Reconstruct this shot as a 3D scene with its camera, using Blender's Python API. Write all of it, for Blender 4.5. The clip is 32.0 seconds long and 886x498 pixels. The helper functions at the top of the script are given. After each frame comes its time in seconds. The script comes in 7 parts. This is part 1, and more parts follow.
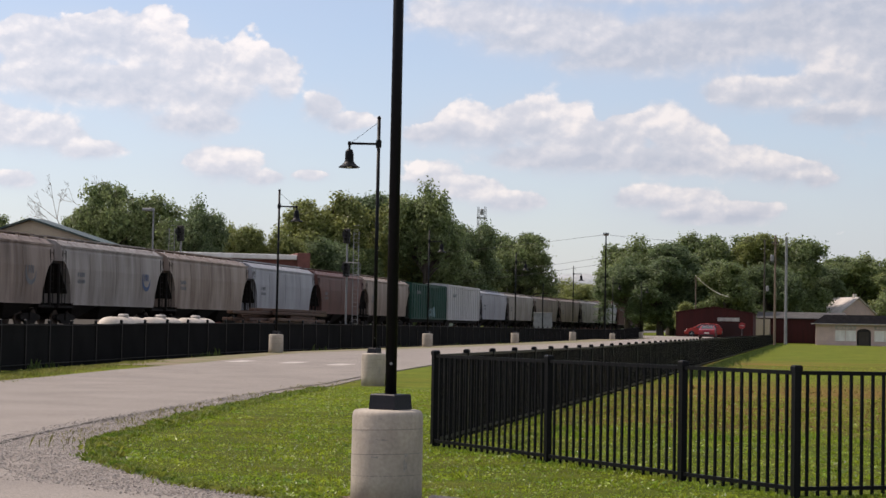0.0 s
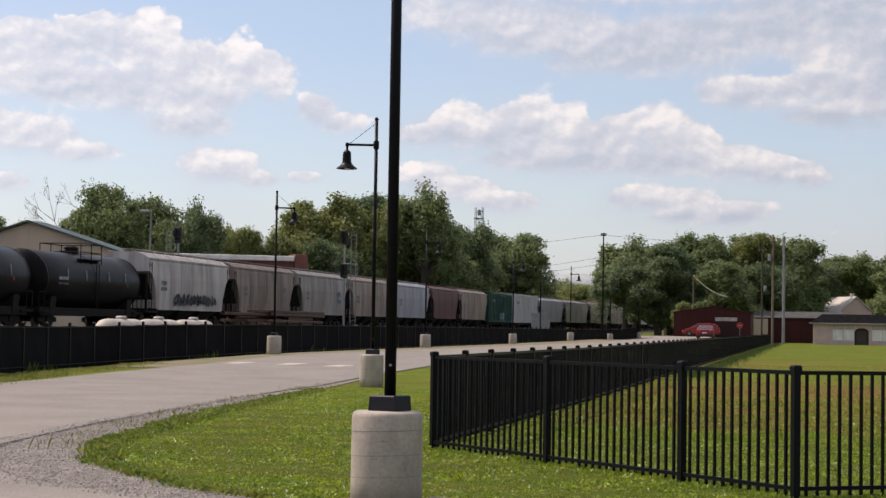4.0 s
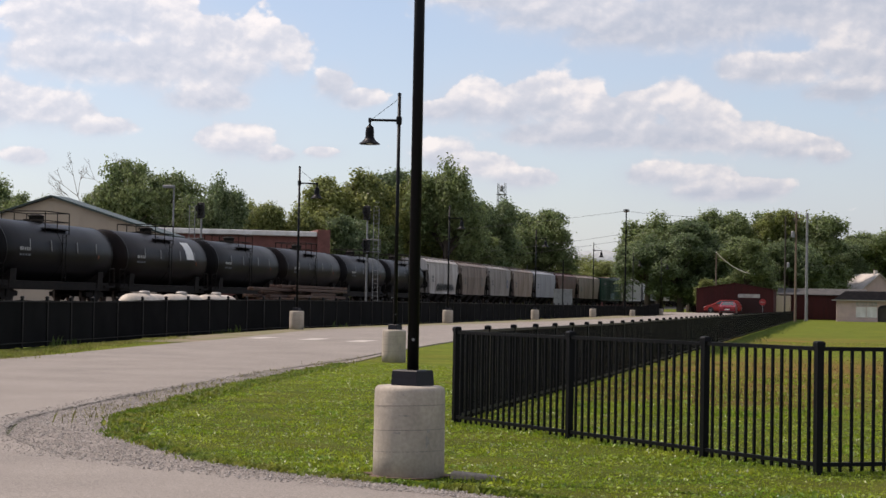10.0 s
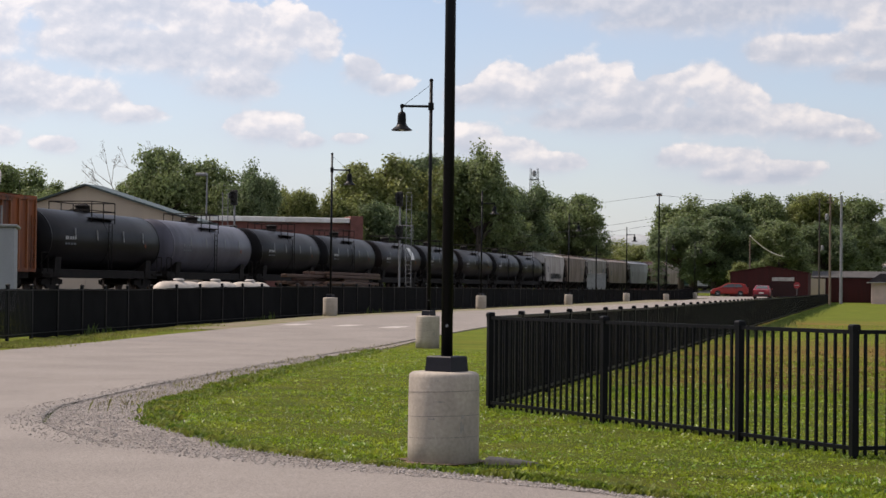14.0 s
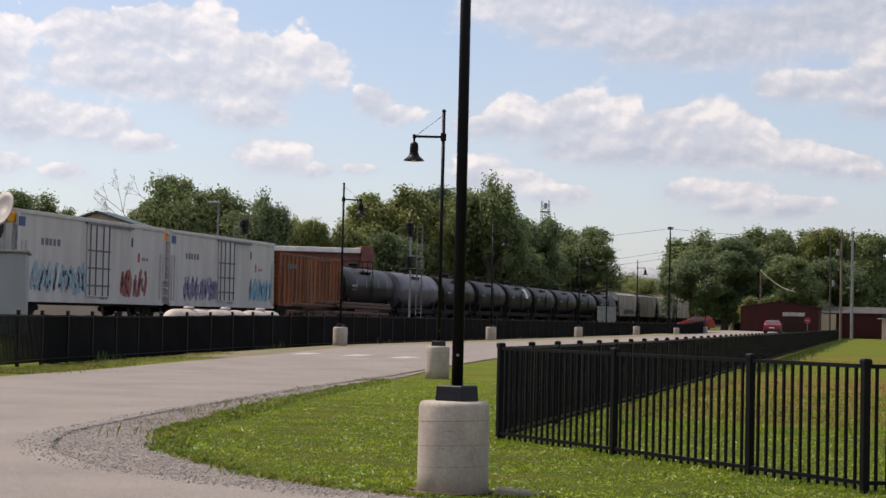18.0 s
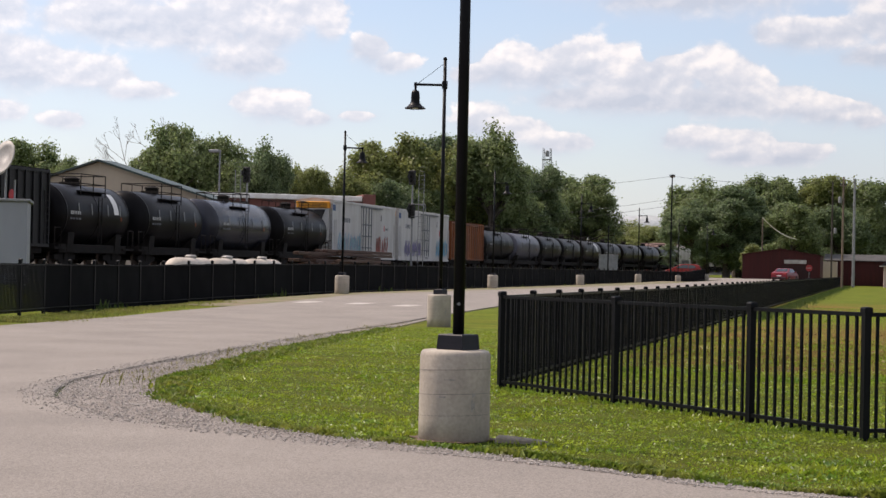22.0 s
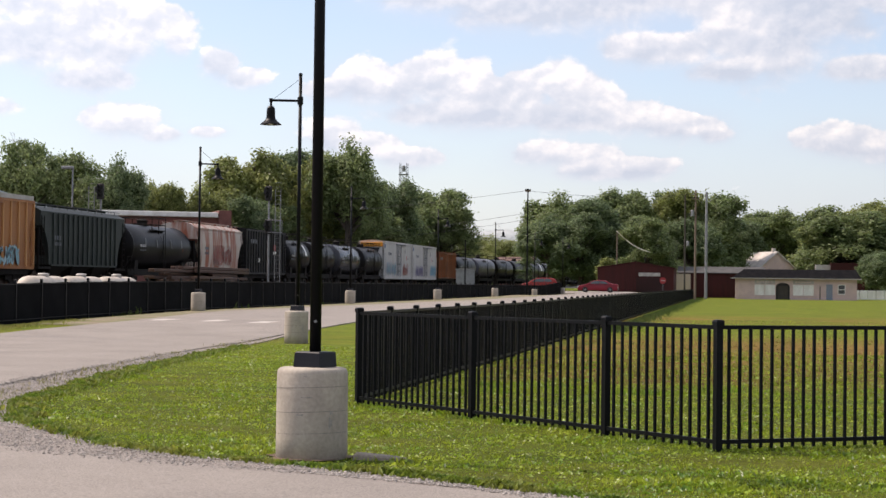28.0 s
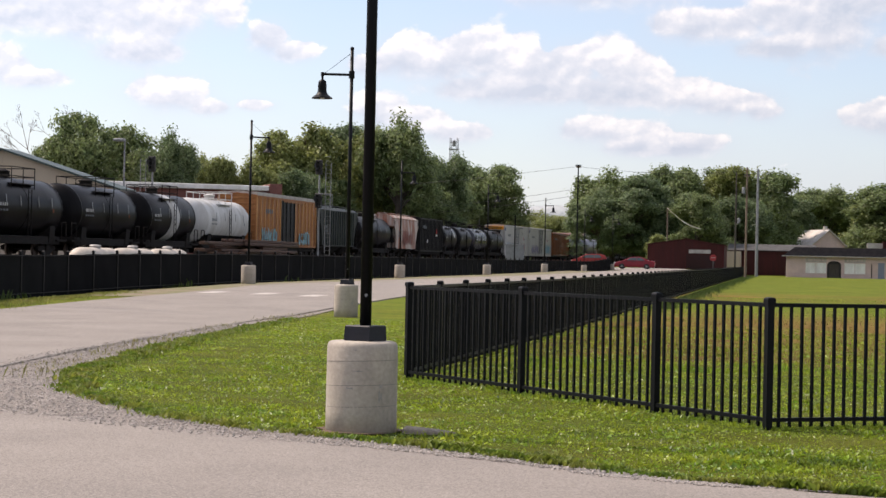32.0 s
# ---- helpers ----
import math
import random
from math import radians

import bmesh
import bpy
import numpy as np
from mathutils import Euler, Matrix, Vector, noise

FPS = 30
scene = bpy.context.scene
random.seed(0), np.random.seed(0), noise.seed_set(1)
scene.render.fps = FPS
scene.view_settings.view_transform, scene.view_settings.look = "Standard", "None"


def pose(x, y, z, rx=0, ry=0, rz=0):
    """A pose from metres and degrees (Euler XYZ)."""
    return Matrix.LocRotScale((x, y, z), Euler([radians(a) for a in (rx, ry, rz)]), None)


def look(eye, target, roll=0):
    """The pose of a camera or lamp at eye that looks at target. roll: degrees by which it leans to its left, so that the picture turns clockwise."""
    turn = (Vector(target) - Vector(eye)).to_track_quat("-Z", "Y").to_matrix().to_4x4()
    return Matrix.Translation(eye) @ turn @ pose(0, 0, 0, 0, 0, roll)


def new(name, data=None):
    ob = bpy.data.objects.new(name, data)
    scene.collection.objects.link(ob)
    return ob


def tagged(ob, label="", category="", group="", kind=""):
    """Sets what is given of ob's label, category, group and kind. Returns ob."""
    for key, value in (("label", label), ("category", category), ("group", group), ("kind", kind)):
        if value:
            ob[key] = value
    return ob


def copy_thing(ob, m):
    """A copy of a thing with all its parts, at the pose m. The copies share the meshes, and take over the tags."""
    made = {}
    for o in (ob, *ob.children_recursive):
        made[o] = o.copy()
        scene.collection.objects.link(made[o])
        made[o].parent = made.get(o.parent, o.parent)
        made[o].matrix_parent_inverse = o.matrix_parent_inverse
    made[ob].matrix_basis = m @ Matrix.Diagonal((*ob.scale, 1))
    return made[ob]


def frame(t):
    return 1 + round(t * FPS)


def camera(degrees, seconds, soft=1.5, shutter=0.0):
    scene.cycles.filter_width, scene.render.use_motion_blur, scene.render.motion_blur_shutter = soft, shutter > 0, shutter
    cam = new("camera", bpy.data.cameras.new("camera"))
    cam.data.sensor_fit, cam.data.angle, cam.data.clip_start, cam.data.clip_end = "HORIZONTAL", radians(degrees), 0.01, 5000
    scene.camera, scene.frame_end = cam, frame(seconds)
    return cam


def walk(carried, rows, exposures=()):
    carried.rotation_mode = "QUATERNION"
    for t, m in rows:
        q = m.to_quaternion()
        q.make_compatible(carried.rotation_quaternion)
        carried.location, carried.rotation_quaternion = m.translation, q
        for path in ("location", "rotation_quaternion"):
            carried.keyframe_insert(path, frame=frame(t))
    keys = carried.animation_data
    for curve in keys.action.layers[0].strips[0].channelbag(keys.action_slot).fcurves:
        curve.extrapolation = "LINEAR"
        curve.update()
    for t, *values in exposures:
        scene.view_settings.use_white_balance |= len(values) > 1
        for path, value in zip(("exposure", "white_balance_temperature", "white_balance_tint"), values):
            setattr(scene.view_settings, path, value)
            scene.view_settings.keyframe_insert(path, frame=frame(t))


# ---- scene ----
# The camera is held by hand at eye height; it turns and sways a little.
cam = camera(27.53, 32.0)
EYE = (0.0, 0.0, 1.5)
PATH = [                                   # seconds, tilt, roll and turn, sway sideways and up
    (0, 92.540, -1.090, 11.461, 0.019, 0.008),
    (0.5, 92.461, -1.172, 10.994, 0.019, 0.005),
    (1, 92.099, -1.488, 10.929, 0.017, 0.006),
    (1.5, 92.695, -1.213, 10.989, 0.012, 0.007),
    (2, 92.760, -0.815, 10.796, 0.012, 0.004),
    (2.5, 92.501, -0.851, 10.301, 0.008, 0.007),
    (3, 92.209, -1.278, 10.441, 0.002, 0.007),
    (3.5, 91.980, -1.371, 11.033, 0.001, 0.007),
    (4, 92.565, -0.888, 11.389, 0.005, 0.012),
    (4.5, 92.957, -0.634, 11.752, 0.015, 0.005),
    (6.5, 92.619, -1.208, 12.242, -0.002, 0.005),
    (7, 92.593, -1.452, 13.014, 0.002, 0.005),
    (7.5, 92.143, -1.264, 13.341, 0.012, 0.004),
    (8, 92.045, -1.166, 12.771, 0.020, 0.005),
    (8.5, 92.629, -0.876, 11.480, 0.018, 0.005),
    (9, 92.528, -0.813, 11.285, 0.010, -0.004),
    (9.5, 92.073, -0.867, 11.442, 0.008, 0.001),
    (10, 91.792, -1.054, 12.092, 0.000, 0.002),
    (10.5, 91.939, -0.602, 12.267, 0.005, 0.002),
    (11, 92.058, -0.447, 12.085, -0.000, -0.001),
    (11.5, 92.016, -0.493, 12.090, -0.011, 0.004),
    (12, 92.520, -0.684, 13.108, -0.008, 0.005),
    (12.5, 92.683, -0.893, 12.698, 0.002, 0.002),
    (13, 92.697, -0.827, 12.363, 0.004, 0.002),
    (13.5, 91.934, -0.470, 12.424, 0.003, -0.004),
    (14, 91.318, -0.645, 13.146, -0.002, 0.006),
    (14.5, 91.977, -0.673, 13.505, -0.005, 0.004),
    (16.5, 92.080, -0.561, 13.312, -0.014, -0.005),
    (17, 92.732, -0.419, 13.482, -0.016, -0.011),
    (17.5, 92.660, -0.905, 13.576, -0.014, -0.013),
    (18, 92.302, -1.311, 13.459, -0.013, -0.012),
    (18.5, 92.163, -1.301, 13.650, -0.014, -0.010),
    (19, 92.282, -1.015, 14.055, -0.006, -0.011),
    (19.5, 92.545, -1.696, 14.261, 0.000, -0.008),
    (20, 92.054, -1.420, 13.530, 0.005, -0.009),
    (20.5, 91.909, -1.021, 13.246, 0.003, -0.011),
    (21, 91.557, -1.176, 13.401, -0.003, -0.011),
    (21.5, 91.082, -1.255, 13.162, -0.001, -0.010),
    (22, 90.653, -1.231, 13.516, -0.007, -0.003),
    (22.5, 91.345, -1.154, 13.927, -0.005, -0.008),
    (23, 91.711, -1.324, 14.238, -0.006, -0.007),
    (23.5, 91.421, -2.165, 14.122, -0.009, -0.014),
    (24, 90.889, -1.690, 13.312, -0.008, -0.014),
    (24.5, 90.670, -0.917, 11.323, 0.009, -0.012),
    (25, 90.878, -1.283, 5.217, -0.022, -0.009),
    (25.4, 91.257, -2.539, 9.931, 0.000, 0.000),
    (27.5, 90.019, -0.804, 9.115, 0.001, 0.016),
    (28, 91.204, -0.696, 9.007, 0.002, 0.012),
    (28.5, 90.974, -1.289, 9.421, 0.002, 0.007),
    (29, 91.002, -1.287, 9.422, 0.002, 0.007),
    (29.5, 90.851, -1.408, 9.470, -0.000, 0.005),
    (30, 90.827, -1.437, 9.716, -0.009, 0.002),
    (30.5, 90.763, -1.490, 9.943, -0.007, 0.005),
    (31, 90.584, -1.759, 9.692, -0.008, 0.002),
    (31.5, 90.275, -1.287, 10.259, -0.013, 0.006),
    (32, 90.386, -1.216, 10.569, -0.009, 0.010),
]
EXPOSURE = [(t, e, 6800, 19) for t, e in ((0.0, 0.12), (14.0, 0.12), (17.0, 0.1), (21.0, 0.13), (22.0, 0.27), (24.0, 0.32), (25.5, 0.44), (32.0, 0.44))]
walk(cam, [(t, pose(EYE[0] + dx, EYE[1], EYE[2] + dz, rx, ry, rz)) for t, rx, ry, rz, dx, dz in PATH], EXPOSURE)

# ---- sky and sun ----
SUN_EL, SUN_AZ = radians(50), radians(-78)      # azimuth from +y, clockwise
world = bpy.data.worlds.new("world")
scene.world = world
world.use_nodes = True
wn = world.node_tree
sky = wn.nodes.new("ShaderNodeTexSky")
sky.sky_type, sky.sun_disc = "NISHITA", False
sky.sun_elevation, sky.sun_rotation = SUN_EL, SUN_AZ
sky.air_density, sky.dust_density, sky.ozone_density = 1.0, 0.7, 2.2
wn.links.new(sky.outputs[0], wn.nodes["Background"].inputs[0])
wn.nodes["Background"].inputs[1].default_value = 0.128
sun_data = bpy.data.lights.new("sun", "SUN")
sun_data.energy, sun_data.angle, sun_data.color = 3.85, radians(0.6), (1.0, 0.91, 0.78)
sun = new("sun", sun_data)
sun_dir = Vector((math.sin(SUN_AZ) * math.cos(SUN_EL), math.cos(SUN_AZ) * math.cos(SUN_EL), math.sin(SUN_EL)))
sun.matrix_world = look(sun_dir * 100, (0, 0, 0))

# ---- materials ----
def mat(name, c1, c2=None, rough=0.6, metal=0.0, scale=3.0, stretch=(1, 1, 1), bump=0.1, bscale=40.0, fine=0.25, spread=0.0, spec=0.5, per_object=0.0, lo=0.35, hi=0.65):
    """A surface with variation at two scales: broad stains from c1 to c2, fine grain and relief."""
    m = bpy.data.materials.new(name)
    m.use_nodes = True
    nt = m.node_tree
    n, l = nt.nodes, nt.links
    b = n["Principled BSDF"]
    b.inputs["Roughness"].default_value, b.inputs["Metallic"].default_value = rough, metal
    b.inputs["Specular IOR Level"].default_value = spec
    c2 = c2 or tuple(v * 0.75 for v in c1)
    tc, mp = n.new("ShaderNodeTexCoord"), n.new("ShaderNodeMapping")
    mp.inputs["Scale"].default_value = stretch
    l.new(tc.outputs["Object"], mp.inputs[0])
    big, small = n.new("ShaderNodeTexNoise"), n.new("ShaderNodeTexNoise")
    big.inputs["Scale"].default_value, big.inputs["Detail"].default_value = scale, 8
    small.inputs["Scale"].default_value, small.inputs["Detail"].default_value = bscale, 4
    l.new(mp.outputs[0], big.inputs[0])
    l.new(tc.outputs["Object"], small.inputs[0])
    ramp = n.new("ShaderNodeValToRGB")
    ramp.color_ramp.elements[0].position, ramp.color_ramp.elements[1].position = lo, hi
    ramp.color_ramp.elements[0].color, ramp.color_ramp.elements[1].color = (*c1, 1), (*c2, 1)
    l.new(big.outputs[0], ramp.inputs[0])
    hsv = n.new("ShaderNodeHueSaturation")
    grain = n.new("ShaderNodeMapRange")
    grain.inputs[3].default_value, grain.inputs[4].default_value = 1 - fine, 1 + fine
    grain.inputs[1].default_value, grain.inputs[2].default_value = 0.25, 0.75
    l.new(small.outputs[0], grain.inputs[0])
    val = grain.outputs[0]
    if per_object:
        info, add = n.new("ShaderNodeObjectInfo"), n.new("ShaderNodeMath")
        add.operation = "MULTIPLY_ADD"
        l.new(info.outputs["Random"], add.inputs[0])
        add.inputs[1].default_value = per_object
        l.new(val, add.inputs[2])
        val = add.outputs[0]
    l.new(val, hsv.inputs["Value"])
    l.new(ramp.outputs[0], hsv.inputs["Color"])
    l.new(hsv.outputs[0], b.inputs["Base Color"])
    if bump:
        bp = n.new("ShaderNodeBump")
        bp.inputs["Strength"].default_value, bp.inputs["Distance"].default_value = bump, 0.02
        l.new(small.outputs[0], bp.inputs["Height"])
        l.new(bp.outputs[0], b.inputs["Normal"])
    return m


def leaf_mat(name, c1, c2, glow=0.35, scale=0.5, rough=0.5, spec=0.4):
    """Leaves let some light through."""
    m = mat(name, c1, c2, rough=rough, scale=scale, bump=0, bscale=6, fine=0.3, spec=spec)
    n, l = m.node_tree.nodes, m.node_tree.links
    b, out = n["Principled BSDF"], n["Material Output"]
    geo, hsv = n.new("ShaderNodeNewGeometry"), n.new("ShaderNodeHueSaturation")
    rng = n.new("ShaderNodeMapRange")
    rng.inputs[3].default_value, rng.inputs[4].default_value = 0.6, 1.45
    l.new(geo.outputs["Random Per Island"], rng.inputs[0])
    l.new(rng.outputs[0], hsv.inputs["Value"])
    src = b.inputs["Base Color"].links[0].from_socket
    l.new(src, hsv.inputs["Color"])
    l.new(hsv.outputs[0], b.inputs["Base Color"])
    tr, mix = n.new("ShaderNodeBsdfTranslucent"), n.new("ShaderNodeMixShader")
    l.new(hsv.outputs[0], tr.inputs[0])
    mix.inputs[0].default_value = glow
    l.new(b.outputs[0], mix.inputs[1])
    l.new(tr.outputs[0], mix.inputs[2])
    l.new(mix.outputs[0], out.inputs[0])
    return m


M = {
    "black_paint": mat("black_paint", (0.0036, 0.004, 0.0054), (0.0052, 0.0056, 0.007), rough=0.45, spec=0.12, scale=2, bump=0.04, fine=0.2),
    "collar_paint": mat("collar_paint", (0.005, 0.006, 0.011), (0.008, 0.009, 0.015), rough=0.5, spec=0.25, bump=0.05),
    "concrete": mat("concrete", (0.43, 0.38, 0.318), (0.315, 0.278, 0.236), rough=0.9, scale=3, stretch=(1, 1, 0.5), bump=0.14, bscale=30, fine=0.13, spec=0.3),
    "concrete_stain": mat("concrete_stain", (0.24, 0.225, 0.205), (0.3, 0.28, 0.26), rough=0.9, scale=9, bump=0.2),
    "concrete_line": mat("concrete_line", (0.25, 0.225, 0.2), (0.2, 0.18, 0.16), rough=0.9, scale=9),
    "asphalt": mat("asphalt", (0.213, 0.19, 0.17), (0.256, 0.228, 0.202), rough=0.9, spec=0.25, scale=0.5, bump=0.3, bscale=75, fine=0.48),
    "tar": mat("tar", (0.06, 0.053, 0.048), (0.1, 0.088, 0.078), rough=0.7, scale=3),
    "gravel": mat("gravel", (0.275, 0.245, 0.22), (0.205, 0.18, 0.16), rough=0.95, scale=2.5, bump=0.5, bscale=90, fine=0.5, spec=0.2),
    "stone": mat("stone", (0.3, 0.25, 0.195), (0.2, 0.165, 0.13), rough=0.9, scale=14),
    "dirt": mat("dirt", (0.17, 0.11, 0.075), (0.11, 0.075, 0.05), rough=0.95, scale=5, bump=0.5),
    "cinder": mat("cinder", (0.085, 0.075, 0.068), (0.05, 0.045, 0.04), rough=0.95, scale=0.8, bump=0.5, bscale=20, fine=0.4),
    "ballast": mat("ballast", (0.16, 0.145, 0.13), (0.09, 0.08, 0.072), rough=0.95, scale=3, bump=0.8, bscale=18, fine=0.5),
    "steel": mat("steel", (0.10, 0.075, 0.06), (0.06, 0.04, 0.03), rough=0.55, metal=0.4, scale=6),
    "galvanised": mat("galvanised", (0.26, 0.265, 0.27), (0.2, 0.205, 0.21), rough=0.55, metal=0.4, scale=3),
    "white_paint": mat("white_paint", (0.78, 0.77, 0.74), (0.62, 0.6, 0.56), rough=0.55, scale=1.5, stretch=(1, 1, 0.3)),
    "road_paint": mat("road_paint", (0.52, 0.49, 0.45), (0.36, 0.32, 0.28), rough=0.8, scale=4),
    "wood": mat("wood", (0.2, 0.15, 0.11), (0.13, 0.095, 0.07), rough=0.85, scale=3, stretch=(6, 6, 0.4), bump=0.3),
    "lumber": mat("lumber", (0.085, 0.045, 0.03), (0.05, 0.03, 0.022), rough=0.85, scale=2, stretch=(8, 0.5, 8), bump=0.3, per_object=0.4),
    "glass": mat("glass", (0.02, 0.025, 0.03), (0.03, 0.035, 0.04), rough=0.08, bump=0, spec=0.8),
    "dark": mat("dark", (0.012, 0.011, 0.01), (0.02, 0.018, 0.016), rough=0.7, scale=3),
    "tyre": mat("tyre", (0.012, 0.012, 0.012), (0.02, 0.02, 0.02), rough=0.85),
    "grille": mat("grille", (0.03, 0.03, 0.03), (0.05, 0.05, 0.05), rough=0.6),
    "screen": mat("screen", (0.006, 0.0062, 0.0068), (0.01, 0.01, 0.0108), rough=1.0, spec=0.05, scale=0.8, bump=0.15, bscale=90, per_object=0.2),
}


# ---- building helpers ----
def part(name, bm, material, parent=None, label="", smooth=False, kind="", category=""):
    """Links a bmesh as one mesh object under a thing or under a part."""
    me = bpy.data.meshes.new(name)
    bm.normal_update()
    bm.to_mesh(me)
    bm.free()
    me.materials.append(material)
    if smooth:
        me.polygons.foreach_set("use_smooth", [True] * len(me.polygons))
    return place(name, me, parent, label, kind, category)


def place(name, me, parent=None, label="", kind="", category="", m=None):
    ob = new(name, me)
    if parent:
        ob.parent = parent
    if m is not None:
        ob.matrix_basis = m
    return tagged(ob, label, category, "", kind)


def thing(name, label, category, m=None, group="", kind=""):
    ob = new(name)
    ob.empty_display_size = 0.3
    if m is not None:
        ob.matrix_basis = m
    return tagged(ob, label, category, group, kind)


def box(bm, x0, x1, y0, y1, z0, z1, bevel=0.0, m=None):
    vs = [bm.verts.new((x, y, z)) for x in (x0, x1) for y in (y0, y1) for z in (z0, z1)]
    if m is not None:
        for v in vs:
            v.co = m @ v.co
    fs = [bm.faces.new([vs[i] for i in q]) for q in ((0, 1, 3, 2), (4, 6, 7, 5), (0, 4, 5, 1), (2, 3, 7, 6), (0, 2, 6, 4), (1, 5, 7, 3))]
    if bevel:
        es = list({e for f in fs for e in f.edges})
        bmesh.ops.bevel(bm, geom=es, offset=bevel, segments=1, affect="EDGES", profile=0.5)
    return bm


def rod(bm, a, b, r0, r1=None, seg=8, caps=True):
    a, b = Vector(a), Vector(b)
    r1 = r0 if r1 is None else r1
    d = b - a
    q = d.to_track_quat("Z", "Y").to_matrix()
    rings = []
    for p, r in ((a, r0), (b, r1)):
        rings.append([bm.verts.new(p + q @ Vector((r * math.cos(2 * math.pi * (i + 0.5) / seg), r * math.sin(2 * math.pi * (i + 0.5) / seg), 0))) for i in range(seg)])
    for i in range(seg):
        bm.faces.new((rings[0][i], rings[0][(i + 1) % seg], rings[1][(i + 1) % seg], rings[1][i]))
    if caps:
        bm.faces.new(rings[0][::-1])
        bm.faces.new(rings[1])
    return bm


def lathe(bm, prof, seg=24, m=None, axis="Z"):
    """Turns a profile of (radius, height) pairs."""
    rings = []
    for r, h in prof:
        ring = []
        for i in range(seg):
            a = 2 * math.pi * i / seg
            co = Vector((r * math.cos(a), r * math.sin(a), h)) if axis == "Z" else Vector((r * math.cos(a), h, r * math.sin(a)))
            ring.append(bm.verts.new(m @ co if m is not None else co))
        rings.append(ring)
    for a, b in zip(rings, rings[1:]):
        for i in range(seg):
            q = (a[i], a[(i + 1) % seg], b[(i + 1) % seg], b[i])
            bm.faces.new(q if axis == "Z" else q[::-1])
    for ring, flip in ((rings[0], axis == "Z"), (rings[-1], axis != "Z")):
        bm.faces.new(ring[::-1] if flip else ring)
    return bm


def tube(bm, pts, r, seg=6):
    """One bent round bar through the points."""
    pts = [Vector(p) for p in pts]
    rings = []
    for i, p in enumerate(pts):
        d = pts[min(i + 1, len(pts) - 1)] - pts[max(i - 1, 0)]
        q = d.to_track_quat("Z", "Y").to_matrix()
        rings.append([p + q @ Vector((r * math.cos(2 * math.pi * k / seg), r * math.sin(2 * math.pi * k / seg), 0)) for k in range(seg)])
    return loft(bm, rings)


def loft(bm, rings, closed=True, caps=True):
    vs = [[bm.verts.new(p) for p in ring] for ring in rings]
    n = len(vs[0])
    for a, b in zip(vs, vs[1:]):
        for i in range(n if closed else n - 1):
            bm.faces.new((a[i], a[(i + 1) % n], b[(i + 1) % n], b[i]))
    if caps:
        bm.faces.new(vs[0][::-1])
        bm.faces.new(vs[-1])
    bmesh.ops.recalc_face_normals(bm, faces=bm.faces[:])
    return bm


def smoothstep(a, b, x):
    t = min(1.0, max(0.0, (x - a) / (b - a)))
    return t * t * (3 - 2 * t)


def lerp_table(x, xs, ys):
    return float(np.interp(x, xs, ys))


RAIL_X, RAIL_SLOPE = -40.8, 0.003


def rail_x(y):
    """The track runs straight, then bends a little far off."""
    return RAIL_X + 7.0 * smoothstep(235, 385, y)


def fence_x(y):
    return lerp_table(y, (36, 42.7, 48, 53, 58, 150, 180, 206, 224), (-20.8, -22.2, -23.2, -23.8, -24.3, -24.1, -23.3, -22.0, -20.3))



def rail_z(y):
    return 1.27 + RAIL_SLOPE * (min(y, 420) - 100)


def ground_z(x, y):
    """The lie of the land: street rising gently away, field a little lower, railway bank beyond the street."""
    left = lerp_table(y, (46, 74, 105, 137, 171, 207, 229, 400), (0, 0.36, 0.44, 0.52, 0.68, 1.0, 1.15, 1.3))
    right = lerp_table(y, (40, 60, 240, 400), (0, 0.05, 0.4, 0.8))
    z = right + (left - right) * smoothstep(-6, -11, x)
    z -= 0.28 * smoothstep(180, 205, y) * smoothstep(-16, -20, x) * smoothstep(229, 224, y)
    if -32 < x < -17 and 40 < y < 225:
        gutter = lerp_table(y, (46, 58, 66, 78, 99, 149, 215), (0, 0.02, 0.13, 0.22, 0.27, 0.34, 0.45))
        side = fence_x(y)
        z += min(0.0, gutter - z) * smoothstep(side + 1.7, side + 0.4, x) * smoothstep(222, 208, y)
    bank = rail_z(max(y, 0)) - 0.42
    z = z + (bank - z) * smoothstep(-24.8, -29, x)
    return z


# ---- ground, street, railway ----
def build_ground():
    xs = sorted({*range(-2600, -260, 260), *range(-260, -60, 20), *[v * 1.0 for v in range(-60, 13)], *range(13, 60, 6), *range(60, 260, 25), *range(260, 2601, 260)})
    ys = sorted({*range(-600, -40, 80), *range(-40, 10, 10), *[v * 1.0 for v in range(10, 60, 1)], *range(60, 280, 4), *range(280, 600, 30), *range(600, 3001, 240)})
    bm = bmesh.new()
    grid = [[bm.verts.new((x, y, ground_z(x, y) + 0.03 * noise.noise(Vector((x * 0.4, y * 0.4, 0))) * (1 if y > 14 and -9 < x < 12 else 0))) for x in xs] for y in ys]
    for a, b in zip(grid, grid[1:]):
        for i in range(len(xs) - 1):
            bm.faces.new((a[i], a[i + 1], b[i + 1], b[i]))
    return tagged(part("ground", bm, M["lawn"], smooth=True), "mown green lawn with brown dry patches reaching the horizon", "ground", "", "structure")


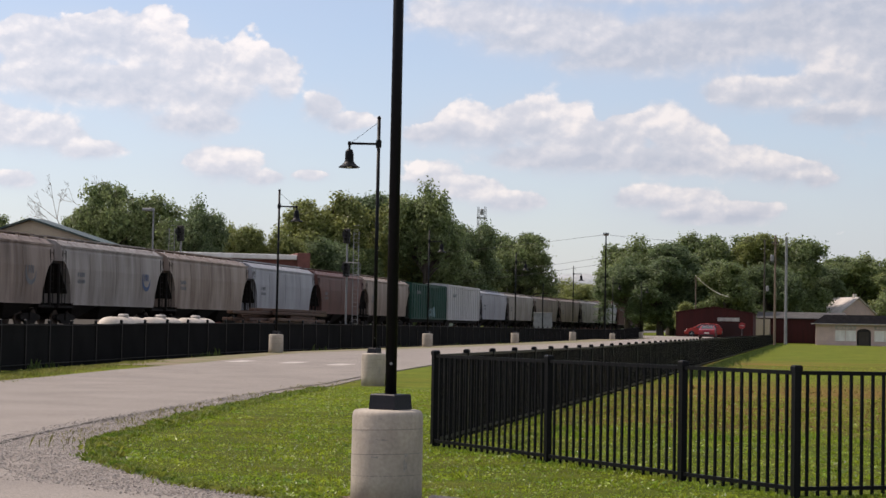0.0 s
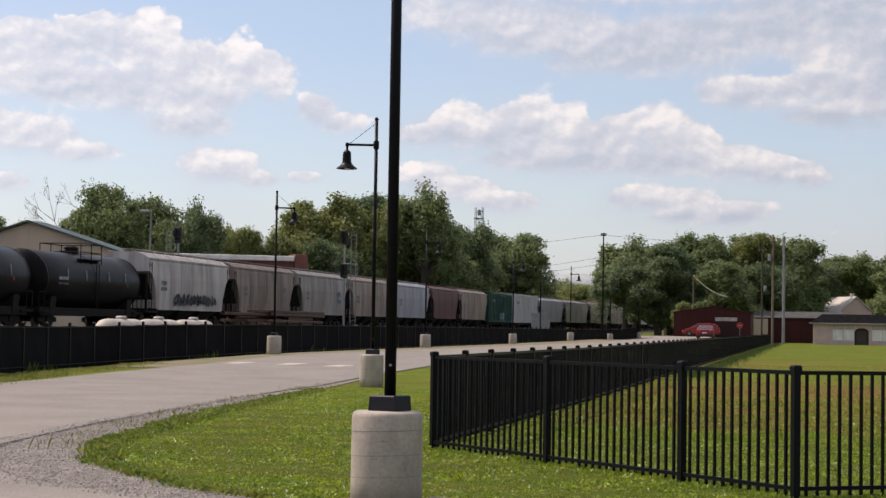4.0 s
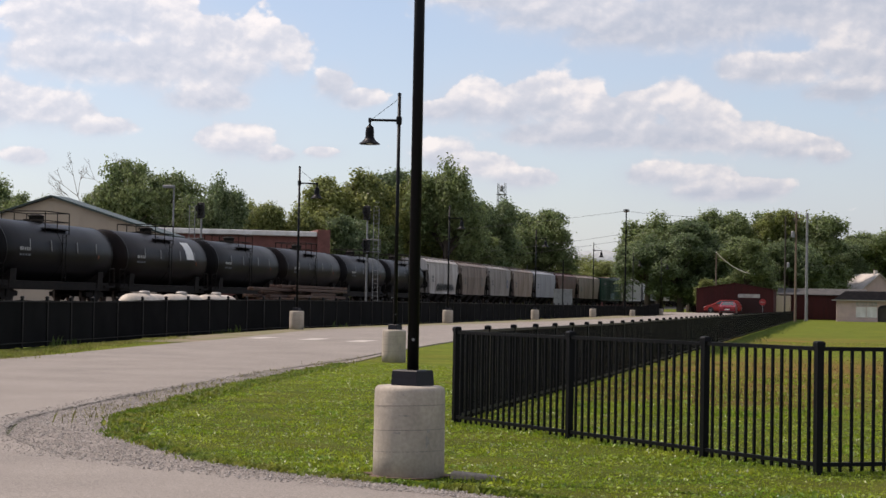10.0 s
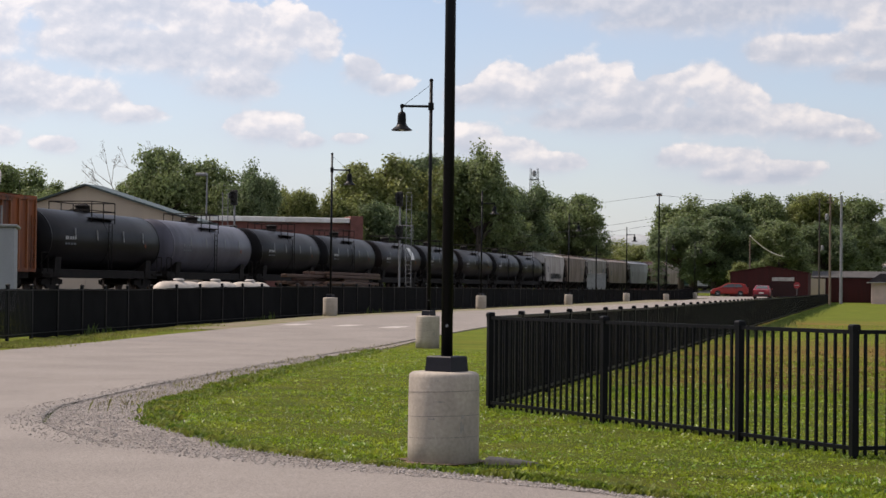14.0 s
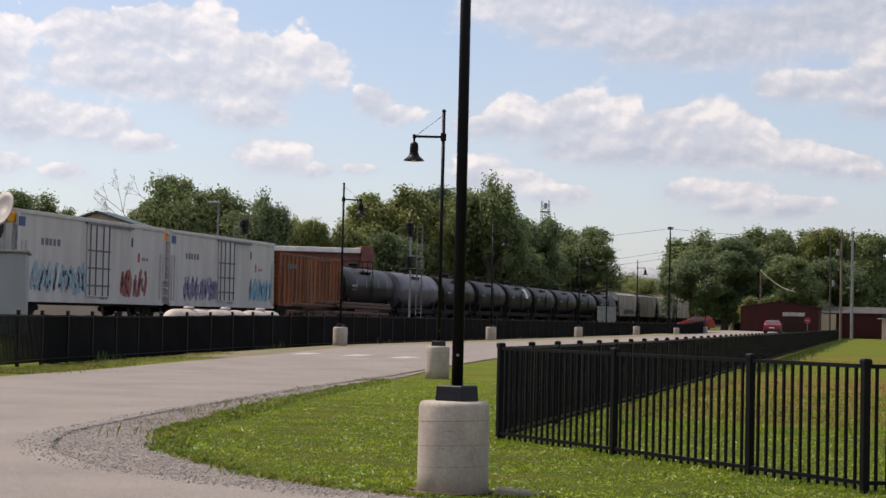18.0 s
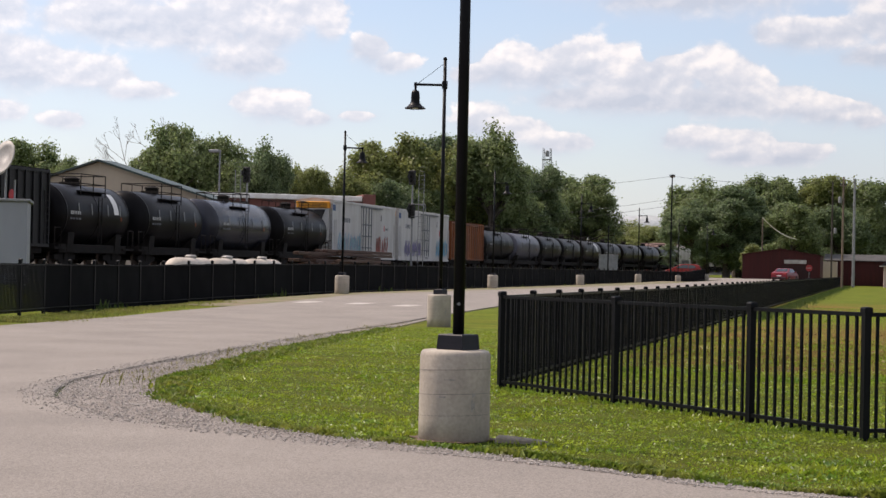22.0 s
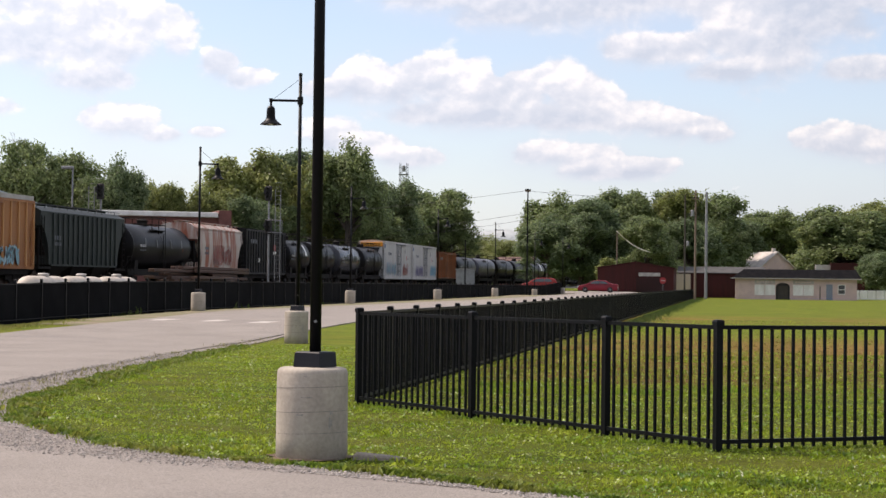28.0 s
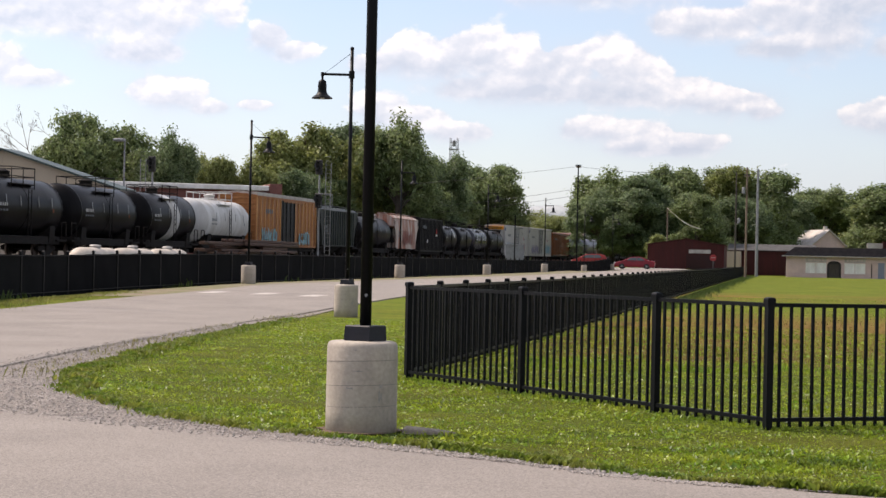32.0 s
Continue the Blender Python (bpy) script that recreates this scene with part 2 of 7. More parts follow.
def sheet(name, outline, lift, material, label, category, step=2.0):
    """A flat sheet that follows the land between a left and a right edge, given as rows of (y, x0, x1)."""
    bm = bmesh.new()
    rows = []
    y = outline[0][0]
    ys = []
    while y < outline[-1][0]:
        ys.append(y)
        y += step
    ys.append(outline[-1][0])
    Y, A, B = zip(*outline)
    for y in ys:
        a, b = np.interp(y, Y, A), np.interp(y, Y, B)
        rows.append([(a + (b - a) * i / 8, y) for i in range(9)])
    vs = [[bm.verts.new((x, y, ground_z(x, y) + lift)) for x, y in r] for r in rows]
    low = [[bm.verts.new((v.co.x, v.co.y, v.co.z - lift - 0.05)) for v in (r[0], r[-1])] for r in vs]
    for a, b in zip(vs, vs[1:]):
        for i in range(8):
            bm.faces.new((a[i], a[i + 1], b[i + 1], b[i]))
    for (a, b), (la, lb) in zip(zip(vs, vs[1:]), zip(low, low[1:])):
        bm.faces.new((a[0], b[0], lb[0], la[0]))
        bm.faces.new((a[-1], la[1], lb[1], b[-1]))
    return tagged(part(name, bm, material), label, category, "", "structure")


def build_street():
    # far street, then the bend in front of the lawn
    sheet("road", [(-30, -70, 40), (11.7, -55, 40), (11.9, -55, 1.2), (12.1, -55, 0.3), (12.6, -50, -1.1), (13.3, -44, -2.0), (13.9, -40, -3.2), (14.3, -38, -4.3), (14.7, -37, -5.1), (15.8, -32, -7.0), (17.2, -28, -8.1), (18.2, -25.5, -8.75),
                   (19.0, -24, -9.1), (20.5, -21.5, -9.65), (22.0, -19.8, -9.9), (26, -18.6, -10.55), (31, -18.7, -11.1), (37, -19.1, -11.7), (42, -19.6, -12.15), (47, -20.2, -12.5), (52, -20.45, -12.75), (60, -20.5, -13.0), (70, -21.1, -13.2), (90, -20.6, -12.6),
                   (124, -19.6, -11.4), (160, -18.6, -10.2), (200, -17.6, -8.5), (222, -18.2, -7.6), (226, -30, -7.0), (236, -34, -5.0)], 0.034, M["asphalt"], "worn pale grey asphalt street bending past the lawn", "road", 1.0)
    sheet("gravel_verge", [(11.6, -2, 40), (12.0, -2, 1.6), (12.6, -2, -0.55), (13.2, -3, -1.5), (14.0, -4, -2.5), (14.6, -5, -3.6), (15.1, -6, -4.55), (15.9, -7, -5.6), (17.0, -8, -6.4), (18.0, -8.6, -7.2), (19.0, -9, -7.85), (20, -9.4, -8.3), (21.6, -9.8, -8.9),
                           (24.2, -10.2, -9.35), (27.5, -10.6, -9.95), (32.5, -11.2, -10.65), (38.7, -11.9, -11.4), (46, -12.4, -12.05), (52, -12.7, -12.6)], 0.022, M["gravel"], "grey gravel verge between asphalt and lawn", "gravel", 0.5)
    # tarred edge line of the asphalt
    bm = bmesh.new()
    edge = [(-9.1, 19), (-9.65, 20.5), (-9.9, 22), (-10.55, 26), (-11.1, 31), (-12.0, 40), (-12.75, 52)]
    last = None
    for x, y in edge:
        z = ground_z(x, y) + 0.039
        pair = [bm.verts.new((x - 0.012, y, z)), bm.verts.new((x + 0.016, y, z - 0.002))]
        if last:
            bm.faces.new((last[0], last[1], pair[1], pair[0]))
        last = pair
    tagged(part("trim", bm, M["tar"]), "dark tarred edge of the asphalt", "road edge", "", "structure")
    for x, y in ((-19.75, 61.6), (-17.8, 61.5), (-15.85, 60.6)):
        bm = bmesh.new()
        vs = [bm.verts.new((x + dx, y + dy, ground_z(x + dx, y + dy) + 0.039)) for dx, dy in ((-0.36, -0.9), (0.28, -0.9), (0.36, 0.9), (-0.28, 0.9))]
        bm.faces.new(vs)
        tagged(part("road_marking", bm, M["road_paint"]), "worn white painted bar on the asphalt", "road marking", "road bars", "structure")
    sheet("yard", [(30, -74, -25.6), (60, -74, -25.2), (150, -74, -25.0), (210, -74, -23.5), (228, -74, -31), (300, -74, -31.5), (420, -74, -27)], 0.015, M["cinder"], "dark cinder and gravel yard on both sides of the railway", "gravel", 6)
    # strip of weeds and bare soil at the foot of the railway fence
    sheet("dirt_strip", [(56, -23.6, -20.4), (64, -24.2, -20.7), (110, -24.2, -20.0), (170, -23.6, -18.6), (200, -22.3, -17.7), (222, -20.4, -18.3)], 0.02, M["dirt_strip"], "bare brown soil and dry grass beside the street", "soil", 4)


def build_railway():
    bm = bmesh.new()
    rows = []
    for y in [-60, 0, 40, 80, 120, 160, 200, 230, 250, 270, 290, 310, 330, 350, 370, 390, 420, 700]:
        z = rail_z(y)
        rows.append([bm.verts.new((rail_x(y) + dx, y, z + dz)) for dx, dz in ((-4.2, -0.75), (-2.4, -0.2), (2.4, -0.2), (4.2, -0.75))])
    for a, b in zip(rows, rows[1:]):
        for i in range(3):
            bm.faces.new((a[i], b[i], b[i + 1], a[i + 1]))
    tagged(part("ballast_bed", bm, M["ballast"]), "grey crushed stone ballast bed of the railway", "ballast", "", "structure")
    for dx in (-0.75, 0.75):
        bm = bmesh.new()
        ys = (-60, 100, 230, 260, 290, 320, 350, 385, 420, 700)
        for y0, y1 in zip(ys, ys[1:]):
            loft(bm, [[(rail_x(y) + dx + sx, y, rail_z(y) - sz) for sx, sz in ((-0.036, 0), (0.036, 0), (0.036, 0.04), (0.01, 0.05), (0.01, 0.15), (0.07, 0.17), (-0.07, 0.17), (-0.01, 0.15), (-0.01, 0.05), (-0.036, 0.04))] for y in (y0, y1)])
        tagged(part("rail", bm, M["steel"]), "rusty steel rail on ballast", "rail", "rails", "structure")
    bm = bmesh.new()
    y = 40.0
    while y < 260:
        box(bm, rail_x(y) - 1.3, rail_x(y) + 1.3, y - 0.115, y + 0.115, rail_z(y) - 0.3, rail_z(y) - 0.165)
        y += 0.55
    tagged(part("railway_ties", bm, M["wood"]), "weathered wooden railway ties under the rails", "ties", "", "stuff")


# ---- street lamps ----
def build_lamp(label):
    """Black street lamp on a round concrete base: collar, pole, arm, stay wire and bell shade. The arm points along -x."""
    lamp = thing("street_lamp", label, "street lamp", None, "street lamps")
    bm = bmesh.new()
    lathe(bm, [(0.313, -0.1), (0.312, 0.2), (0.311, 0.4), (0.310, 0.6), (0.308, 0.75), (0.303, 0.774), (0.29, 0.79), (0.27, 0.797), (0.2, 0.8), (0.0, 0.801)], 64)
    base = part("concrete_base", bm, M["concrete"], lamp, "cast concrete base with faint form lines", smooth=True)
    for z in (0.235, 0.42, 0.63):
        bm = bmesh.new()
        ring = [[bm.verts.new((0.3122 * math.cos(a), 0.3122 * math.sin(a), z + 0.012 * math.cos(a + 0.6) + dz)) for dz in (-0.003, 0.003)] for a in [2 * math.pi * k / 48 for k in range(48)]]
        for i in range(48):
            bm.faces.new((ring[i][0], ring[(i + 1) % 48][0], ring[(i + 1) % 48][1], ring[i][1]))
        part("form_line", bm, M["concrete_line"], base)
    for k, (a, z, w, h) in enumerate(((-1.02, 0.33, 0.012, 0.13), (-1.0, 0.42, 0.01, 0.05), (-1.9, 0.4, 0.02, 0.02), (-1.75, 0.73, 0.01, 0.012), (-1.7, 0.55, 0.035, 0.012))):
        bm = bmesh.new()
        vs = []
        for i in range(4):
            for j in (0, 1):
                b = a + (i - 1.5) * w / 0.31
                zz = z + (j - 0.5) * h * (0.6 + 0.4 * math.sin(i * 2.1 + k))
                vs.append(bm.verts.new((0.3135 * math.cos(b), 0.3135 * math.sin(b), zz)))
        for i in range(3):
            bm.faces.new((vs[2 * i], vs[2 * i + 2], vs[2 * i + 3], vs[2 * i + 1]))
        part("stain", bm, M["concrete_stain"], base)
    bm = bmesh.new()
    lathe(bm, [(0.18, 0.798), (0.192, 0.804), (0.182, 0.925), (0.172, 0.935), (0.0, 0.935)], 4, Matrix.Rotation(radians(12), 4, "Z"))
    part("collar", bm, M["collar_paint"], lamp, "dark square steel base cover")
    bm = bmesh.new()
    rod(bm, (0, 0, 0.92), (0, 0, 6.94), 0.051, 0.044, 20)
    pole = part("pole", bm, M["black_paint"], lamp, smooth=True)
    bm = bmesh.new()
    lathe(bm, [(0.05, 6.93), (0.055, 6.95), (0.04, 6.99), (0, 7.01)], 12)
    part("finial", bm, M["black_paint"], pole)
    bm = bmesh.new()
    rod(bm, (0, -0.045, 1.2), (0, -0.065, 1.2), 0.014, seg=8)
    part("hand_hole_bolt", bm, M["galvanised"], pole)
    bm = bmesh.new()
    rod(bm, (0, 0, 6.27), (-0.74, 0, 6.27), 0.032, 0.032, 10)
    lathe(bm, [(0.07, 6.17), (0.075, 6.19), (0.075, 6.35), (0.07, 6.37)], 12)
    lathe(bm, [(0.0, -0.05), (0.045, -0.05), (0.045, 0.05), (0, 0.05)], 10, pose(-0.76, 0, 6.27))
    arm = part("arm", bm, M["black_paint"], lamp)
    bm = bmesh.new()
    rod(bm, (0, 0, 6.85), (-0.7, 0, 6.3), 0.006, seg=5)
    part("stay_wire", bm, M["black_paint"], arm)
    bm = bmesh.new()
    prof = [(0.028, 6.02), (0.03, 5.91), (0.07, 5.89), (0.1, 5.85), (0.112, 5.76), (0.114, 5.62), (0.13, 5.56), (0.18, 5.5), (0.272, 5.43), (0.275, 5.412), (0.2, 5.43), (0.11, 5.5), (0, 5.52)]
    lathe(bm, prof[::-1], 24, pose(-0.76, 0, 0.22))
    shade = part("shade", bm, M["black_paint"], lamp, "black bell-shaped metal shade", smooth=False)
    bm = bmesh.new()
    lathe(bm, [(0.0, 5.4), (0.08, 5.425), (0.105, 5.47), (0.09, 5.5)], 12, pose(-0.76, 0, 0.22))
    part("lens", bm, M["lamp_glass"], shade)
    return lamp


def lamp_at(src, x, y, turn):
    return copy_thing(src, pose(x, y, ground_z(x, y), 0, 0, turn))


def build_lamps():
    near = build_lamp("tall black street lamp on a round concrete base in the lawn")
    near.matrix_basis = pose(-3.57, 15.45, 0.0, 0, 0, 12)
    for o in near.children:
        if o.name.startswith("concrete_base"):
            o.location.x = -0.021          # the pole stands a little off its centre
    lamp_at(near, -11.1, 45.9, 14).location.z += 0.05
    far = build_lamp("black bell street lamp on a concrete base beside the railway fence")
    far.matrix_basis = pose(-22.3, 74.3, ground_z(-22.3, 74.3), 0, 0, 205)
    for x, y in ((-22.2, 105.0), (-22.2, 137.4), (-21.8, 168.8), (-21.2, 198.0), (-20.3, 222.0)):
        lamp_at(far, x, y, 205)


# ---- fences ----
PICKET, POST_H = 0.136, 1.24


def picket_mesh():
    bm = bmesh.new()
    box(bm, -0.0125, 0.0125, -0.0125, 0.0125, 0.02, 1.16)
    me = bpy.data.meshes.new("picket")
    bm.to_mesh(me)
    bm.free()
    me.materials.append(M["black_paint"])
    return me


def post_meshes():
    bm = bmesh.new()
    box(bm, -0.034, 0.034, -0.034, 0.034, -0.1, POST_H - 0.06)
    post = bpy.data.meshes.new("post")
    bm.to_mesh(post)
    bm.free()
    post.materials.append(M["black_paint"])
    bm = bmesh.new()
    lathe(bm, [(0.06, POST_H - 0.06), (0.06, POST_H - 0.02), (0.047, POST_H - 0.005), (0, POST_H)], 4, Matrix.Rotation(radians(45), 4, "Z"))
    cap = bpy.data.meshes.new("cap")
    bm.to_mesh(cap)
    bm.free()
    cap.materials.append(M["black_paint"])
    return post, cap


def build_picket_fence(label, pts, gaps=()):
    """Steel picket fence from post to post; each post has its cap, each panel two rails and its pickets."""
    fence = thing("picket_fence", label, "fence")
    post_me, cap_me = post_meshes()
    pick = picket_mesh()
    rest = bmesh.new()
    made = 0
    for i, (x, y) in enumerate(pts):
        z = ground_z(x, y)
        nx = pts[min(i + 1, len(pts) - 1)] if i + 1 < len(pts) else (2 * x - pts[i - 1][0], 2 * y - pts[i - 1][1])
        a = math.degrees(math.atan2(nx[1] - y, nx[0] - x))
        p = place("post", post_me, fence, m=pose(x, y, z, 0, 0, a))
        place("cap", cap_me, p)
        if i + 1 == len(pts):
            break
        x1, y1 = nx
        z1 = ground_z(x1, y1)
        d = Vector((x1 - x, y1 - y, z1 - z))
        for h in (0.09, 1.165):
            bm = bmesh.new()
            w, t = 0.02, 0.019
            side = Vector((-d.y, d.x, 0)).normalized() * w
            ring = [Vector((0, 0, -t)) - side, Vector((0, 0, -t)) + side, Vector((0, 0, t)) + side, Vector((0, 0, t)) - side]
            a0, b0 = Vector((x, y, z + h)) + d * 0.018, Vector((x, y, z + h)) + d * 0.982
            loft(bm, [[a0 + v for v in ring], [b0 + v for v in ring]])
            part("rail", bm, M["black_paint"], fence)
        n = max(3, round(d.length / (gaps[i] if i < len(gaps) else PICKET)))
        for k in range(1, n):
            px, py = x + d.x * k / n, y + d.y * k / n
            pz = z + d.z * k / n
            if made < 300:
                place("picket", pick, fence, m=pose(px, py, pz, 0, 0, a))
                made += 1
            else:
                box(rest, -0.0125, 0.0125, -0.0125, 0.0125, 0.02, 1.16, 0, pose(px, py, pz, 0, 0, a))
    if len(rest.verts):
        part("picket_run", rest, M["black_paint"], fence, kind="stuff")
    else:
        rest.free()
    return fence


def build_fences():
    build_picket_fence("black steel picket fence round the corner of the lawn", [(-4.66, 22.62), (-2.9, 20.52), (-1.24, 18.55), (-0.1, 17.2), (1.92, 18.4), (3.94, 19.6), (5.96, 20.8), (7.98, 22.0)], (PICKET, PICKET, PICKET, 0.118, 0.118, 0.118, 0.118))
    build_picket_fence("long black steel picket fence between field and street", [(-4.68, 22.78 + 2.1 * i) for i in range(0, 104)])
    # railway fence: black posts with dark privacy screen
    fence = thing("screened_fence", "black steel fence with dark privacy screen beside the railway", "fence")
    ys = [38.0 + 2.36 * i for i in range(0, 79)]
    post_h = 1.47
    fx = fence_x
    for i, y in enumerate(ys):
        x = fx(y)
        z = ground_z(x, y)
        bm = bmesh.new()
        box(bm, x - 0.04, x + 0.04, y - 0.04, y + 0.04, z - 0.1, z + post_h + 0.03)
        lathe(bm, [(0.07, post_h + 0.03), (0.07, post_h + 0.06), (0.03, post_h + 0.09), (0, post_h + 0.095)], 4, pose(x, y, z, 0, 0, 45))
        part("post", bm, M["black_paint"], fence)
        if i + 1 < len(ys):
            x1, y1 = fx(ys[i + 1]), ys[i + 1]
            z1 = ground_z(x1, y1)
            if y < 45.5:
                for k in range(1, 19):
                    u = k / 19
                    bm = bmesh.new()
                    box(bm, -0.0125, 0.0125, -0.0125, 0.0125, 0.08, post_h - 0.05, 0, pose(x + (x1 - x) * u, y + (y1 - y) * u, z + (z1 - z) * u))
                    part("picket", bm, M["black_paint"], fence)
            bm = bmesh.new()
            loft(bm, [[(x - 0.012, y + 0.05, z + 0.03), (x + 0.012, y + 0.05, z + 0.03), (x + 0.012, y + 0.05, z + post_h - 0.04), (x - 0.012, y + 0.05, z + post_h - 0.04)],
                      [(x - 0.012 + 0.5 * (x1 - x), y + 1.18, 0.5 * (z + z1) + 0.0), (x + 0.02 + 0.5 * (x1 - x), y + 1.18, 0.5 * (z + z1)), (x + 0.02 + 0.5 * (x1 - x), y + 1.18, 0.5 * (z + z1) + post_h - 0.06), (x - 0.012 + 0.5 * (x1 - x), y + 1.18, 0.5 * (z + z1) + post_h - 0.06)],
                      [(x1 - 0.012, y1 - 0.05, z1 + 0.03), (x1 + 0.012, y1 - 0.05, z1 + 0.03), (x1 + 0.012, y1 - 0.05, z1 + post_h - 0.04), (x1 - 0.012, y1 - 0.05, z1 + post_h - 0.04)]])
            if y >= 45.5:
                part("screen_panel", bm, M["screen"], fence)
            else:
                bm.free()
            for h in (0.16, post_h - 0.08):
                bm = bmesh.new()
                rod(bm, (x + 0.03, y, z + h), (x1 + 0.03, y1, z1 + h), 0.02, seg=4)
                part("rail", bm, M["black_paint"], fence)


# ---- the freight train ----
def paint(name, c1, c2, rough=0.5, streak=0.12, spec=0.17, **k):
    return mat(name, c1, c2, rough=rough, scale=1.6, stretch=(1, 1, streak), bump=0.06, fine=0.12, spec=spec, **k)


PAINT = {
    "grey_tan": paint("paint_grey_tan", (0.280, 0.223, 0.190), (0.134, 0.098, 0.080)),
    "off_white": paint("paint_off_white", (0.496, 0.469, 0.448), (0.295, 0.258, 0.234)),
    "grey_white": paint("paint_grey_white", (0.332, 0.303, 0.284), (0.192, 0.167, 0.151)),
    "lavender": paint("paint_lavender", (0.349, 0.355, 0.386), (0.257, 0.257, 0.278)),
    "beige": paint("paint_beige", (0.334, 0.273, 0.233), (0.175, 0.126, 0.101)),
    "brown": paint("paint_brown", (0.14, 0.066, 0.055), (0.095, 0.05, 0.043)),
    "green": paint("paint_green", (0.024, 0.08, 0.062), (0.026, 0.06, 0.048)),
    "white_box": paint("paint_white_box", (0.522, 0.522, 0.522), (0.416, 0.408, 0.401)),
    "reefer": paint("paint_reefer", (0.497, 0.490, 0.482), (0.415, 0.400, 0.385)),
    "black_tank": paint("paint_black_tank", (0.0042, 0.0038, 0.0042), (0.008, 0.007, 0.0075), rough=0.36, spec=0.08),
    "brown_tank": paint("paint_brown_tank", (0.012, 0.0072, 0.0065), (0.007, 0.0055, 0.0052), rough=0.36, spec=0.08),
    "dark_tank": paint("paint_dark_tank", (0.008, 0.0075, 0.0085), (0.0052, 0.005, 0.0054), rough=0.36, spec=0.08),
    "grey_tank": paint("paint_grey_tank", (0.1, 0.098, 0.12), (0.068, 0.066, 0.08), rough=0.34, spec=0.14),
    "blue_tank": paint("paint_blue_tank", (0.026, 0.028, 0.04), (0.017, 0.018, 0.026), rough=0.27, spec=0.4),
    "white_tank": paint("paint_white_tank", (0.58, 0.58, 0.575), (0.42, 0.405, 0.38)),
    "orange_brown": paint("paint_orange_brown", (0.24, 0.07, 0.024), (0.05, 0.025, 0.02)),
    "orange": paint("paint_orange", (0.36, 0.155, 0.055), (0.25, 0.1, 0.04)),
    "orange_rib": paint("paint_orange_rib", (0.6, 0.34, 0.15), (0.4, 0.17, 0.06)),
    "rust_rib": paint("paint_rust_rib", (0.34, 0.12, 0.045), (0.12, 0.055, 0.035)),
    "pale_top": paint("paint_pale_top", (0.45, 0.43, 0.4), (0.33, 0.3, 0.27)),
    "black_hopper": paint("paint_black_hopper", (0.009, 0.009, 0.01), (0.017, 0.016, 0.016)),
    "green_grey": paint("paint_green_grey", (0.032, 0.04, 0.036), (0.024, 0.028, 0.026)),
    "rust_white": paint("paint_rust_white", (0.48, 0.42, 0.37), (0.3, 0.1, 0.06), lo=0.45, hi=0.6),
    "unit_orange": paint("paint_unit_orange", (0.85, 0.36, 0.03), (0.7, 0.28, 0.03)),
    "logo_blue": paint("paint_logo_blue", (0.05, 0.09, 0.21), (0.06, 0.1, 0.19)),
    "grab_grey": paint("paint_grab_grey", (0.4, 0.4, 0.39), (0.3, 0.3, 0.29)),
    "logo_grey": paint("paint_logo_grey", (0.12, 0.13, 0.15), (0.16, 0.17, 0.18)),
    "logo_red": paint("paint_logo_red", (0.5, 0.04, 0.05), (0.4, 0.05, 0.05)),
    "spray_teal": paint("spray_teal", (0.18, 0.38, 0.43), (0.33, 0.47, 0.5)),
    "spray_blue": paint("spray_blue", (0.08, 0.36, 0.55), (0.14, 0.3, 0.46)),
    "spray_red": paint("spray_red", (0.28, 0.06, 0.05), (0.36, 0.12, 0.09)),
    "spray_violet": paint("spray_violet", (0.17, 0.15, 0.3), (0.3, 0.26, 0.42)),
    "spray_black": paint("spray_black", (0.03, 0.03, 0.035), (0.06, 0.06, 0.065)),
    "placard": paint("paint_placard", (0.8, 0.8, 0.78), (0.72, 0.71, 0.68)),
    "under": mat("underframe", (0.008, 0.007, 0.0065), (0.016, 0.013, 0.011), rough=0.8, spec=0.15, scale=4),
}
MESH = {}


def shared(key, make, material, smooth=False):
    if key not in MESH:
        bm = bmesh.new()
        make(bm)
        me = bpy.data.meshes.new(key[0])
        bm.normal_update()
        bm.to_mesh(me)
        bm.free()
        me.materials.append(material)
        if smooth:
            me.polygons.foreach_set("use_smooth", [True] * len(me.polygons))
        MESH[key] = me
    return MESH[key]


def add(parent, name, key, make, material, label="", m=None, smooth=False):
    return place(name, shared((name, *key, material.name), make, material, smooth), parent, label, m=m)


def wheel_shape(bm):
    lathe(bm, [(0.0, -0.06), (0.12, -0.07), (0.13, -0.03), (0.36, -0.03), (0.42, -0.065), (0.46, 0.06), (0.44, 0.07), (0.13, 0.03), (0.12, 0.06), (0, 0.06)], 20, Matrix.Rotation(radians(90), 4, "Y"))


def truck_shape(bm):
    for sx in (-1.0, 1.0):
        loft(bm, [[(sx + dx, y, z) for y, z in ((-1.2, 0.62), (-0.55, 0.72), (0.55, 0.72), (1.2, 0.62), (1.2, 0.4), (0.8, 0.36), (0.45, 0.16), (-0.45, 0.16), (-0.8, 0.36), (-1.2, 0.4))] for dx in (-0.08, 0.08)])
    box(bm, -1.15, 1.15, -0.2, 0.2, 0.38, 0.78)
    for y in (-0.88, 0.88):
        rod(bm, (-0.8, y, 0.46), (0.8, y, 0.46), 0.08, seg=8)


